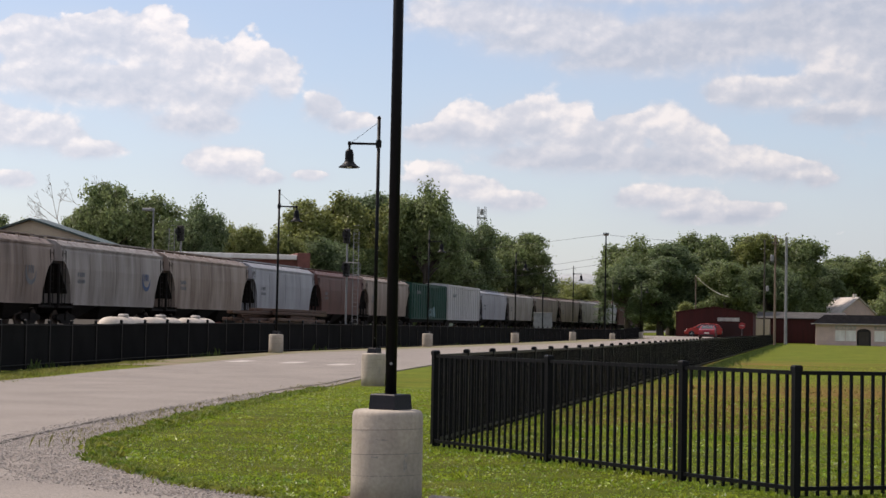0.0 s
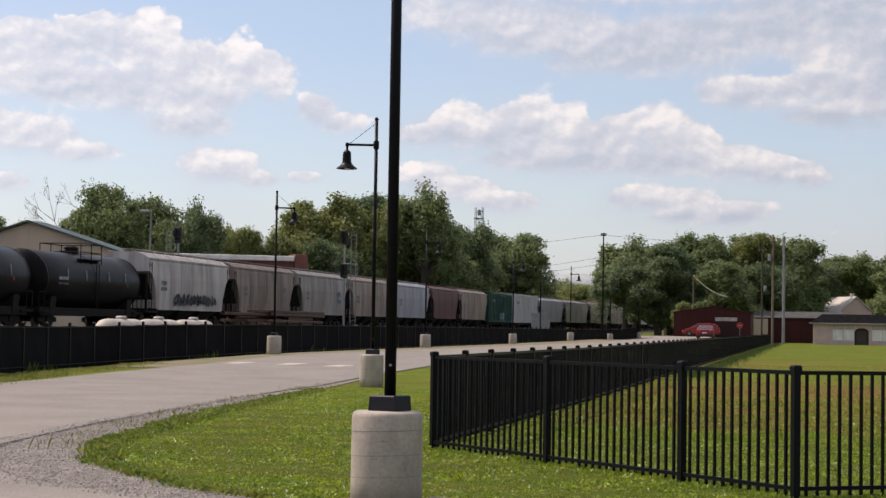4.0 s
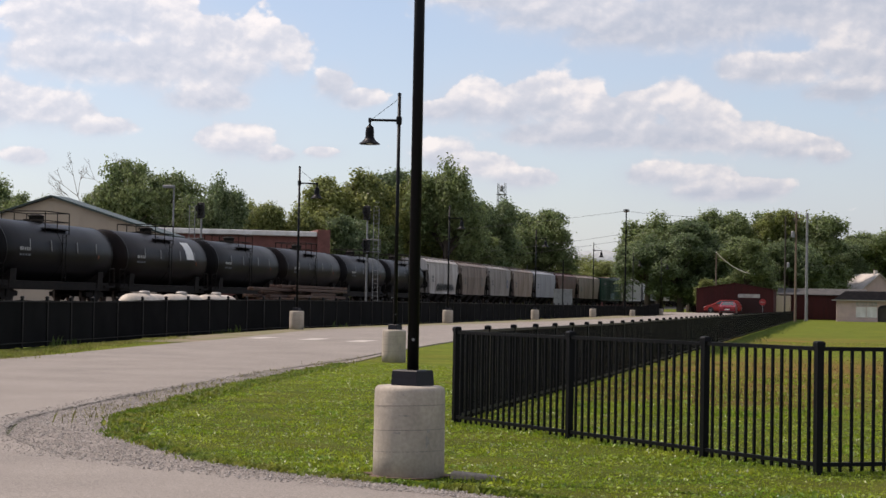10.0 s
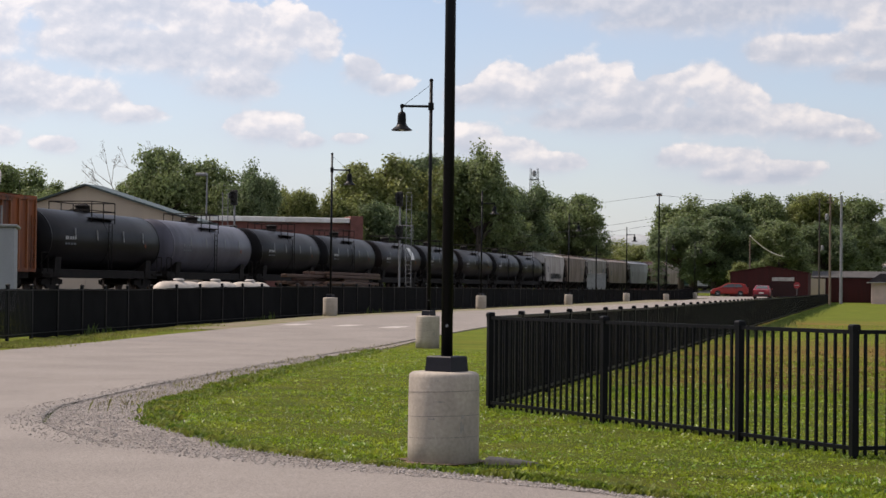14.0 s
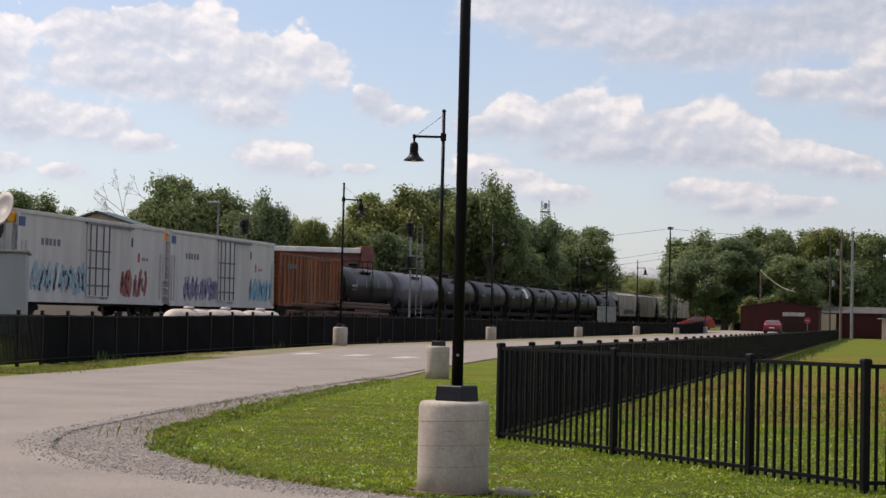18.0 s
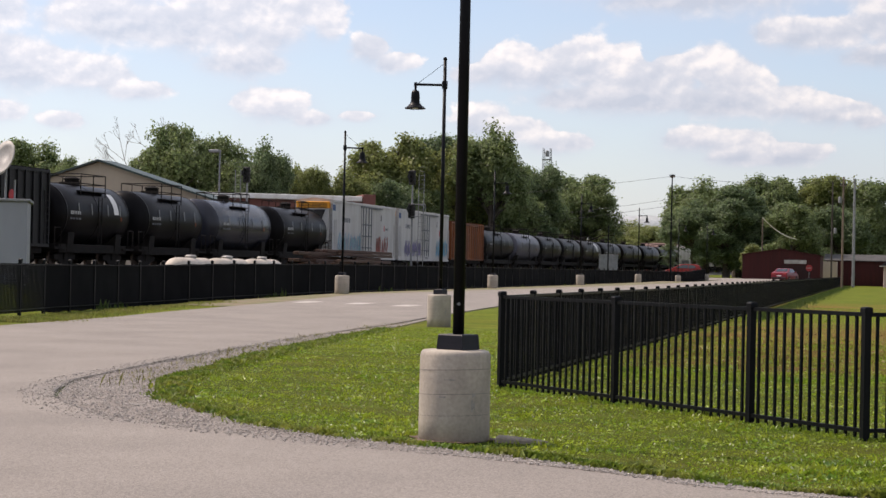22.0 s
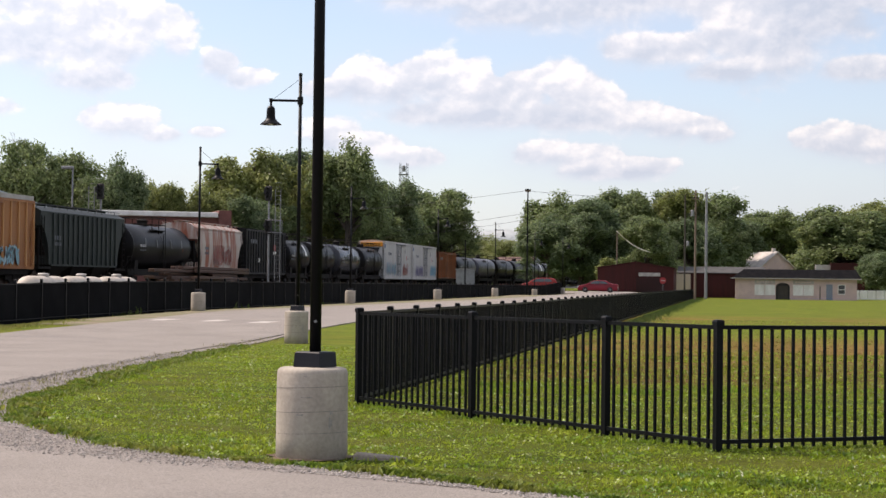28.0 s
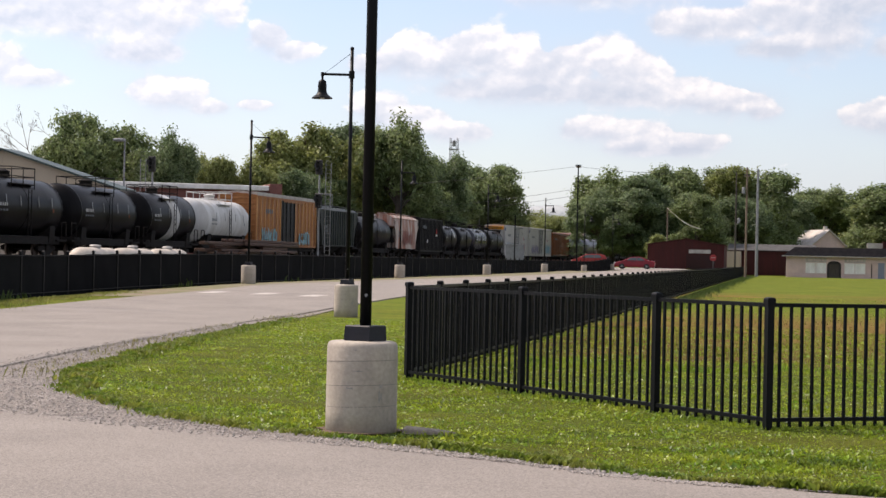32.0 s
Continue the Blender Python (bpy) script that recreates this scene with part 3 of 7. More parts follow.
def underframe(car, L, wagon_sill=True):
    for s in (-1, 1):
        tr = add(car, "truck", (0,), truck_shape, PAINT["under"], m=pose(0, s * (L / 2 - 2.3), 0))
        for x in (-0.76, 0.76):
            for y in (-0.88, 0.88):
                add(tr, "wheel", (0,), wheel_shape, M["steel"], m=pose(x, y, 0.46))
        add(car, "coupler", (0,), lambda bm: (box(bm, -0.12, 0.12, -0.55, 0.35, 0.72, 0.98, 0.02), box(bm, -0.2, 0.2, 0.3, 0.45, 0.68, 1.02, 0.03)), PAINT["under"], m=pose(0, s * (L / 2 - 0.42), 0, 0, 0, 0 if s > 0 else 180))
    if wagon_sill:
        add(car, "centre_sill", (round(L, 2),), lambda bm: box(bm, -0.32, 0.32, -L / 2 + 0.7, L / 2 - 0.7, 0.75, 1.12, 0.02), PAINT["under"])


def ladder_shape(h, w=0.42, rungs=8):
    def make(bm):
        for y in (-w / 2, w / 2):
            rod(bm, (0, y, 0), (0, y, h), 0.025, seg=5)
        for i in range(rungs):
            rod(bm, (0, -w / 2, h * (i + 0.5) / rungs), (0, w / 2, h * (i + 0.5) / rungs), 0.018, seg=5)
    return make


def marks(car, x, y, z, w, h, n, key, material, name="marking", seed=1):
    """A line of plain bars where lettering stands."""
    rnd = random.Random(seed)
    for k in range(n):
        q = round(w / n * rnd.choice((0.5, 0.62, 0.78)), 3)
        add(car, name, (q, h), lambda bm: box(bm, 0, 0.006, 0, q, 0, h), material, m=pose(x, y - w / 2 + w / n * k, z))


def swoosh(car, x, y, z, r, material, name="emblem"):
    """A plain ring-and-arc emblem."""
    def make(bm):
        prev = None
        for i in range(15):
            a = radians(150 + i * 15)
            w = r * 0.16 * math.sin(math.pi * (i + 0.3) / 14.6) + 0.02
            pair = [bm.verts.new((0.006, (r - w) * math.cos(a), (r - w) * math.sin(a))), bm.verts.new((0.006, (r + w) * math.cos(a), (r + w) * math.sin(a)))]
            if prev:
                bm.faces.new((prev[0], prev[1], pair[1], pair[0]))
            prev = pair
        for k in (-0.4, 0.0, 0.4):
            box(bm, 0, 0.006, k * r - 0.1 * r, k * r + 0.12 * r, -0.2 * r, 0.45 * r)
    add(car, name, (round(r, 2),), make, material, m=pose(x, y, z))


def graffiti(car, x, y, z, w, h, material, outline, seed, label):
    """Sprayed lettering-like strokes that spell nothing."""
    rnd = random.Random(seed)
    def ribbon(bm, pts, wd, lift):
        prev = None
        for i, (py, pz) in enumerate(pts):
            a, b = pts[max(0, i - 1)], pts[min(len(pts) - 1, i + 1)]
            d = Vector((b[0] - a[0], b[1] - a[1])).normalized()
            nx, nz = -d.y * wd, d.x * wd
            pair = [bm.verts.new((lift, py + nx, pz + nz)), bm.verts.new((lift, py - nx, pz - nz))]
            if prev:
                bm.faces.new((prev[0], prev[1], pair[1], pair[0]))
            prev = pair
    strokes = []
    n = max(4, int(w / 0.55))
    for i in range(n):
        c = -w / 2 + w * (i + 0.5) / n
        for _ in range(3):
            p0 = (c + rnd.uniform(-0.3, 0.3), rnd.uniform(0.0, 0.3) * h)
            p2 = (c + rnd.uniform(-0.3, 0.3), rnd.uniform(0.6, 1.0) * h)
            p1 = (c + rnd.uniform(-0.7, 0.7), rnd.uniform(0.2, 0.8) * h)
            strokes.append([((1 - t) ** 2 * p0[0] + 2 * t * (1 - t) * p1[0] + t * t * p2[0], (1 - t) ** 2 * p0[1] + 2 * t * (1 - t) * p1[1] + t * t * p2[1]) for t in [k / 7 for k in range(8)]])
    bm = bmesh.new()
    for s in strokes:
        ribbon(bm, s, 0.12, 0.007)
    g = part("graffiti", bm, outline, car, label, kind="stuff")
    g.location = (x, y, z)
    for s in strokes:
        bm = bmesh.new()
        ribbon(bm, s, 0.07, 0.012)
        part("fill_stroke", bm, material, g)


HOPPER_CUT = ((0.0, 3.35), (0.15, 3.32), (0.4, 3.2), (0.7, 2.97), (0.95, 2.65), (1.15, 2.25), (1.28, 1.8), (1.34, 1.28))     # rounded cut-out at each end, from end to sill


def hopper(car, L, colour, curved=True, bays=3, ribs=False, open_top=False, dark_ends=True):
    """Hopper wagon: body whose lower ends slope inward, bays, roof walk, ladders, end posts."""
    Lb = L - 1.1
    h = Lb / 2
    mt = PAINT[colour]
    tall = lambda z: 1.28 + (z - 1.28) * 1.09
    def body(bm):
        rings = []
        for y, zb in [(-h + d, z) for d, z in HOPPER_CUT] + [(h - d, z) for d, z in HOPPER_CUT[::-1]]:
            prof = [(1.5, zb), (1.56 if curved else 1.52, max(zb, 2.2)), (1.57 if curved else 1.52, max(zb, 3.0)), (1.5, 3.85), (1.42 if curved else 1.5, 4.12), (1.05, 4.36), (0.5, 4.45)]
            if open_top:
                prof = [(1.5, zb), (1.52, max(zb, 2.2)), (1.52, max(zb, 3.0)), (1.52, 3.9), (1.52, 4.1), (1.45, 4.12), (1.0, 4.08)]
            rings.append([(x, y, tall(z)) for x, z in prof] + [(-x, y, tall(z)) for x, z in prof[::-1]])
        loft(bm, rings)
    b = add(car, "body", (round(L, 2), curved, open_top), body, mt, smooth=False)
    def eave(bm):
        for s in (-1, 1):
            box(bm, s * 1.47 - 0.05, s * 1.47 + 0.05, -h, h, tall(4.02), tall(4.12))
            box(bm, s * 1.5 - 0.05, s * 1.5 + 0.05, -h + 1.6, h - 1.6, 1.2, 1.32)
    add(car, "side_rail", (round(L, 2),), eave, mt)
    if ribs:
        n = 14
        for i in range(n):
            y = -h + 1.9 + (Lb - 3.8) * i / (n - 1)
            for sx in (-1.55, 1.55):
                add(car, "rib", (0,), lambda bm: box(bm, -0.05, 0.05, -0.05, 0.05, 1.3, tall(4.05)), mt, m=pose(sx, y, 0))
    else:
        for i in range(1, 4):
            y = -h + Lb * i / 4
            add(car, "seam", (curved,), lambda bm: loft(bm, [[(x, dy, tall(z)) for x, z in ((1.5, 1.3), (1.575 if curved else 1.53, 2.2), (1.585 if curved else 1.53, 3.0), (1.515, 3.85), (1.49, 3.85), (1.5, 1.3))] for dy in (-0.03, 0.03)]), mt, m=pose(0, y, 0))
    def bay(bm):
        w = (Lb - 3.6) / bays / 2
        loft(bm, [[(x, y, 1.3) for x, y in ((-1.45, -w), (1.45, -w), (1.45, w), (-1.45, w))], [(x, y, 0.42) for x, y in ((-0.6, -0.35), (0.6, -0.35), (0.6, 0.35), (-0.6, 0.35))]])
    for i in range(bays):
        add(car, "discharge_bay", (round(L, 2), bays), bay, PAINT["under"], m=pose(0, -h + 1.8 + (Lb - 3.6) * (i + 0.5) / bays, 0))
    for s in (-1, 1):
        def slope(bm):
            loft(bm, [[(x, 0, 3.35), (x, -1.7, 1.3), (x, -1.75, 1.3), (x, -0.06, 3.4)] for x in (-1.3, 1.3)])
            box(bm, -1.5, 1.5, -1.7, 0.25, 1.02, 1.16)
            for x in (-1.35, 1.35):
                box(bm, x - 0.06, x + 0.06, -0.1, 0.02, 1.1, 3.4)
            for x in (-0.5, 0.5):
                rod(bm, (x, -0.05, 1.1), (x, -0.05, 3.4), 0.05, seg=5)
        add(car, "end_sheet", (dark_ends,), slope, PAINT["under"] if dark_ends else mt, m=pose(0, s * h, 0, 0, 0, 0 if s > 0 else 180))
        for x in (-1.55, 1.55):
            add(car, "ladder", (3.0,), ladder_shape(3.0), mt if not dark_ends else PAINT["under"], m=pose(x, s * (h - 0.25), 1.1))
    if not open_top:
        def walk_way(bm):
            box(bm, -0.36, 0.36, -h, h, 4.88, 4.92)
            for i in range(9):
                y = -h + 0.3 + (Lb - 0.6) * i / 8
                box(bm, -0.3, 0.3, y - 0.03, y + 0.03, 4.68, 4.88)
        add(car, "roof_walkway", (round(L, 2),), walk_way, mt)
        for s in (-1, 1):
            def edge(bm):
                rod(bm, (0, -h, 0.16), (0, h, 0.16), 0.022, seg=4)
                for i in range(12):
                    y = -h + Lb * (i + 0.2) / 12
                    rod(bm, (0, y, -0.1), (0, y, 0.16), 0.02, seg=4)
            add(car, "roof_rail", (round(L, 2),), edge, mt, m=pose(s * 1.15, 0, 4.62))
    underframe(car, L)
    marks(car, 1.585, -h + 2.6, 2.75, 1.1, 0.24, 4, "mark", PAINT["logo_grey"], seed=3)
    marks(car, 1.585, -h + 2.6, 2.4, 1.1, 0.2, 5, "mark", PAINT["logo_grey"], seed=4)
    return b


def tank(car, L, colour, stripe=None, placard=False, label_col="placard"):
    """Tank wagon: barrel with domed heads, bands, top platform with rails and fittings, side ladder."""
    Lb, R = L - (1.0 if L > 14 else 1.6), 1.58
    h, zc = Lb / 2, 2.66
    mt = PAINT[colour]
    def barrel(bm):
        prof = [(0.0, -h), (0.65, -h + 0.05), (1.12, -h + 0.16), (1.42, -h + 0.33), (1.54, -h + 0.5), (R, -h + 0.62), (R, -h * 0.5), (R, 0.0), (R, h * 0.5), (R, h - 0.62), (1.54, h - 0.5), (1.42, h - 0.33), (1.12, h - 0.16), (0.65, h - 0.05), (0.0, h)]
        lathe(bm, prof, 40, pose(0, 0, zc), "Y")
    add(car, "barrel", (round(L, 2),), barrel, mt, smooth=True)
    for y in (-h + 0.64, 0.0, h - 0.64):
        add(car, "band", (0,), lambda bm: lathe(bm, [(R - 0.02, -0.06), (R + 0.012, -0.05), (R + 0.012, 0.05), (R - 0.02, 0.06)], 40, pose(0, 0, zc), "Y"), mt, m=pose(0, y, 0), smooth=True)
    if stripe:
        y0, y1 = stripe
        add(car, "stripe", (y0, y1), lambda bm: lathe(bm, [(R - 0.01, y0 * h), (R + 0.016, y0 * h + 0.01), (R + 0.016, y1 * h - 0.01), (R - 0.01, y1 * h)], 40, pose(0, 0, zc), "Y"), PAINT["white_tank"], "broad white band round the barrel", smooth=True)
    if colour == "white_tank":
        # shade on the barrel's lower side, laid on as a dark strip
        belly = [radians(-86 + 8 * k) for k in range(7)]
        add(car, "belly_paint", (round(L, 2),), lambda bm: loft(bm, [[((R + q) * math.cos(a), y, zc + (R + q) * math.sin(a)) for q, row in ((0.012, belly), (0.022, belly[::-1])) for a in row] for y in (-h + 0.7, h - 0.7)]), PAINT["dark_tank"], "shade under the barrel, put in as a dark grey lower strip")
    def dome(bm):
        lathe(bm, [(0.0, 0.0), (0.36, 0.0), (0.36, 0.3), (0.42, 0.31), (0.42, 0.38), (0.2, 0.46), (0, 0.47)], 16)
        box(bm, -0.3, 0.3, -0.9, -0.6, 0, 0.16)
        rod(bm, (0, 0.8, 0), (0, 0.8, 0.32), 0.09, seg=8)
    add(car, "manway", (0,), dome, PAINT["white_tank"] if colour == "white_tank" else PAINT["under"], m=pose(0, 0, zc + R - 0.03), smooth=False)
    rails = PAINT["white_tank"] if colour == "white_tank" else PAINT["under"]
    def guard(bm):
        for z in (1.62, 2.1):
            rod(bm, (0, -1.5, z), (0, 1.5, z), 0.028, seg=5)
        for y in (-1.5, 0, 1.5):
            rod(bm, (0, y, 0.7), (0, y, 2.1), 0.028, seg=5)
    for x in (-1.22, 1.22):
        add(car, "walkway", (0,), lambda bm: box(bm, -0.3, 0.3, -1.5, 1.5, 1.2, 1.25), rails, m=pose(x * 0.78, 0, zc))
        add(car, "guard_rail", (0,), guard, rails, m=pose(x, 0, zc))
    for y in (-1.5, 1.5):
        for z in (1.62, 2.1):
            add(car, "cross_rail", (0,), lambda bm: rod(bm, (-1.22, 0, 0), (1.22, 0, 0), 0.028, seg=5), rails, m=pose(0, y, zc + z))
    add(car, "ladder", (2.4,), ladder_shape(2.4), PAINT["under"], m=pose(1.64, 0, 1.2))
    for y in (-h * 0.55, -h * 0.2, h * 0.25, h * 0.6):
        add(car, "grab_bar", (0,), lambda bm: rod(bm, (1.605, 0, 2.7), (1.56, 0, 3.25), 0.022, seg=5), PAINT["grab_grey"], m=pose(0, y, 0))
    for s in (-1, 1):
        def saddle(bm):
            loft(bm, [[(-1.35, y, 0.8), (1.35, y, 0.8), (1.42, y, 1.75), (0.9, y, 1.35), (0, y, 1.16), (-0.9, y, 1.35), (-1.42, y, 1.75)] for y in (-0.35, 0.35)])
        at = pose(0, s * (L / 2 - 2.3), 0, 0, 0, 0 if s > 0 else 180)
        add(car, "saddle", (0,), saddle, PAINT["under"], m=at)
        add(car, "end_platform", (0,), lambda bm: box(bm, -1.45, 1.45, 0.6, 1.95, 0.9, 1.0), PAINT["under"], m=at)
        for x in (-1.42, 1.42):
            add(car, "hand_rail", (x,), lambda bm: tube(bm, [(x, 1.2, 1.0), (x, 1.2, 1.92), (x, 1.25, 1.96), (x, 1.85, 1.96), (x, 1.9, 1.92), (x, 1.9, 1.0)], 0.03, 5), PAINT["under"], m=at)
    add(car, "sill", (round(L, 2),), lambda bm: box(bm, -1.32, 1.32, -Lb / 2 + 0.3, Lb / 2 - 0.3, 0.72, 1.16, 0.02), PAINT["under"])
    underframe(car, L)
    ink = PAINT["logo_grey"] if colour in ("white_tank", "grey_tank") else PAINT["grab_grey"]
    marks(car, 1.585, -h * 0.62, 2.66, 1.3, 0.17, 5, "num", ink, seed=6)
    marks(car, 1.57, -h * 0.62, 2.4, 1.3, 0.1, 4, "num", PAINT["logo_grey"], seed=7)
    marks(car, 1.58, h * 0.66, 2.45, 0.4, 0.2, 1, "plate", PAINT["orange_brown"] if colour != "white_tank" else ink, "warning_plate", seed=8)
    if placard:
        def card(bm):
            ring = []
            for i in range(5):
                a = radians(4 + 11 * i)
                ring.append(((R + 0.015) * math.cos(a), zc + (R + 0.015) * math.sin(a)))
            loft(bm, [[(x, y, z) for x, z in ring] for y in ((-0.65, 0.65) if L > 14 else (-0.3, 0.3))], closed=False, caps=False)
        add(car, "placard", (L > 14,), card, PAINT["placard"], "large white rectangular notice", m=pose(0, h * 0.5, 0))


def boxcar(car, L, colour, height=4.55, door="same", ribs=True, end_unit=False, floor=1.05):
    Lb = L - 1.0
    h = Lb / 2
    mt = PAINT[colour]
    dk = PAINT[door] if door in PAINT else mt
    top = height - 0.15
    def body(bm):
        loft(bm, [[(-1.5, y, floor), (1.5, y, floor), (1.5, y, top), (0, y, height), (-1.5, y, top)] for y in (-h, h)])
    add(car, "body", (round(L, 2), height), body, mt)
    def lip(bm):
        for s in (-1, 1):
            box(bm, s * 1.5 - 0.06, s * 1.5 + 0.06, -h, h, top - 0.14, top + 0.01)
            box(bm, s * 1.5 - 0.06, s * 1.5 + 0.06, -h, h, floor - 0.07, floor + 0.09)
        for i in range(11):
            y = -h + Lb * i / 10
            loft(bm, [[(-1.5, y + d, top), (0, y + d, height), (1.5, y + d, top), (1.5, y + d, top + 0.06), (0, y + d, height + 0.06), (-1.5, y + d, top + 0.06)] for d in (-0.06, 0.06)])
    add(car, "eave", (round(L, 2), height), lip, mt)
    if colour == "orange":
        add(car, "roof", (round(L, 2), height), lambda bm: loft(bm, [[(-1.56, y, top + 0.02), (1.56, y, top + 0.02), (1.56, y, top + 0.28), (0, y, height + 0.22), (-1.56, y, top + 0.28)] for y in (-h + 0.2, h - 0.2)]), PAINT["pale_top"], "pale grey metal roof")
    if ribs:
        for i in range(17):
            y = -h + 0.1 + (Lb - 0.2) * i / 16
            if abs(y) > (2.2 if colour == "orange" else 1.6) or not door:
                for sx in (-1.53, 1.53):
                    add(car, "rib", (height,), lambda bm: box(bm, -0.05, 0.05, -0.06, 0.06, 1.1, top - 0.1), PAINT[{"orange": "orange_rib", "orange_brown": "rust_rib"}.get(colour, colour)], m=pose(sx, y, 0))
    if door:
        dw = 2.1 if colour == "orange" else 1.45
        d = add(car, "door", (height, dw), lambda bm: box(bm, 1.5, 1.575, -dw, dw, 1.12, top - 0.2, 0.015), dk)
        for y in (-0.8 * dw, -0.3 * dw, 0.3 * dw, 0.8 * dw):
            add(d, "door_rod", (height,), lambda bm: rod(bm, (1.61, 0, 1.2), (1.61, 0, top - 0.2), 0.035, seg=6), PAINT["logo_grey"] if not ribs else dk, m=pose(0, y, 0))
        for z in (1.7, 2.6, 3.5):
            add(d, "door_rib", (dw,), lambda bm: box(bm, 1.57, 1.6, -dw + 0.05, dw - 0.05, -0.05, 0.05), dk if ribs else PAINT["logo_grey"], m=pose(0, 0, z))
        add(car, "door_track", (0,), lambda bm: box(bm, 1.5, 1.63, -1.6, 4.4, -0.06, 0.06), mt if ribs else PAINT["logo_grey"], m=pose(0, 0, top - 0.22))
    for s in (-1, 1):
        for i in range(9):
            add(car, "end_rib", (0,), lambda bm: box(bm, -1.4, 1.4, 0, 0.08, -0.08, 0.08, 0.03), mt, m=pose(0, s * h, 1.3 + (top - 1.5) * i / 8, 0, 0, 0 if s > 0 else 180))
        for x in (-1.56, 1.56):
            add(car, "ladder", (2.6,), ladder_shape(2.6), mt, m=pose(x, s * (h - 0.35), 1.1))
    if end_unit:
        u = add(car, "cooling_unit", (0,), lambda bm: box(bm, -1.25, 1.25, -0.42, 0, 2.1, top - 0.12, 0.05), PAINT["reefer"], m=pose(0, -h, 0))
        add(u, "orange_hood", (0,), lambda bm: box(bm, -1.27, 1.27, -0.47, 0.02, top - 0.62, top - 0.1, 0.04), PAINT["unit_orange"])
        add(u, "intake", (0,), lambda bm: loft(bm, [[(-1.0, y, top - 0.7), (1.0, y, top - 0.7), (0.75, y, top - 1.35), (-0.75, y, top - 1.35)] for y in (-0.46, -0.4)]), M["dark"])
        for i in range(4):
            add(u, "slat", (0,), lambda bm: box(bm, -1.1, 1.1, -0.5, -0.44, 0, 0.04), M["dark"], m=pose(0, 0, top - 0.56 + 0.11 * i))
        add(car, "nose_panel", (0,), lambda bm: box(bm, 1.5, 1.51, -h + 0.05, -h + 0.95, 1.2, top - 0.2), PAINT["white_box"])
        add(car, "flag_panel", (0,), lambda bm: box(bm, 1.51, 1.518, -h + 0.1, -h + 0.8, top - 0.75, top - 0.3), PAINT["logo_blue"])
    add(car, "sill", (round(L, 2), "box"), lambda bm: box(bm, -1.32, 1.32, -Lb / 2 + 0.3, Lb / 2 - 0.3, 0.66, floor + 0.02, 0.02), PAINT["under"])
    underframe(car, L)
    marks(car, 1.59 if ribs else 1.502, -h * 0.62, 3.55, 2.2, 0.34, 5 if not ribs else 4, "name", PAINT["logo_grey"], seed=11)
    return car


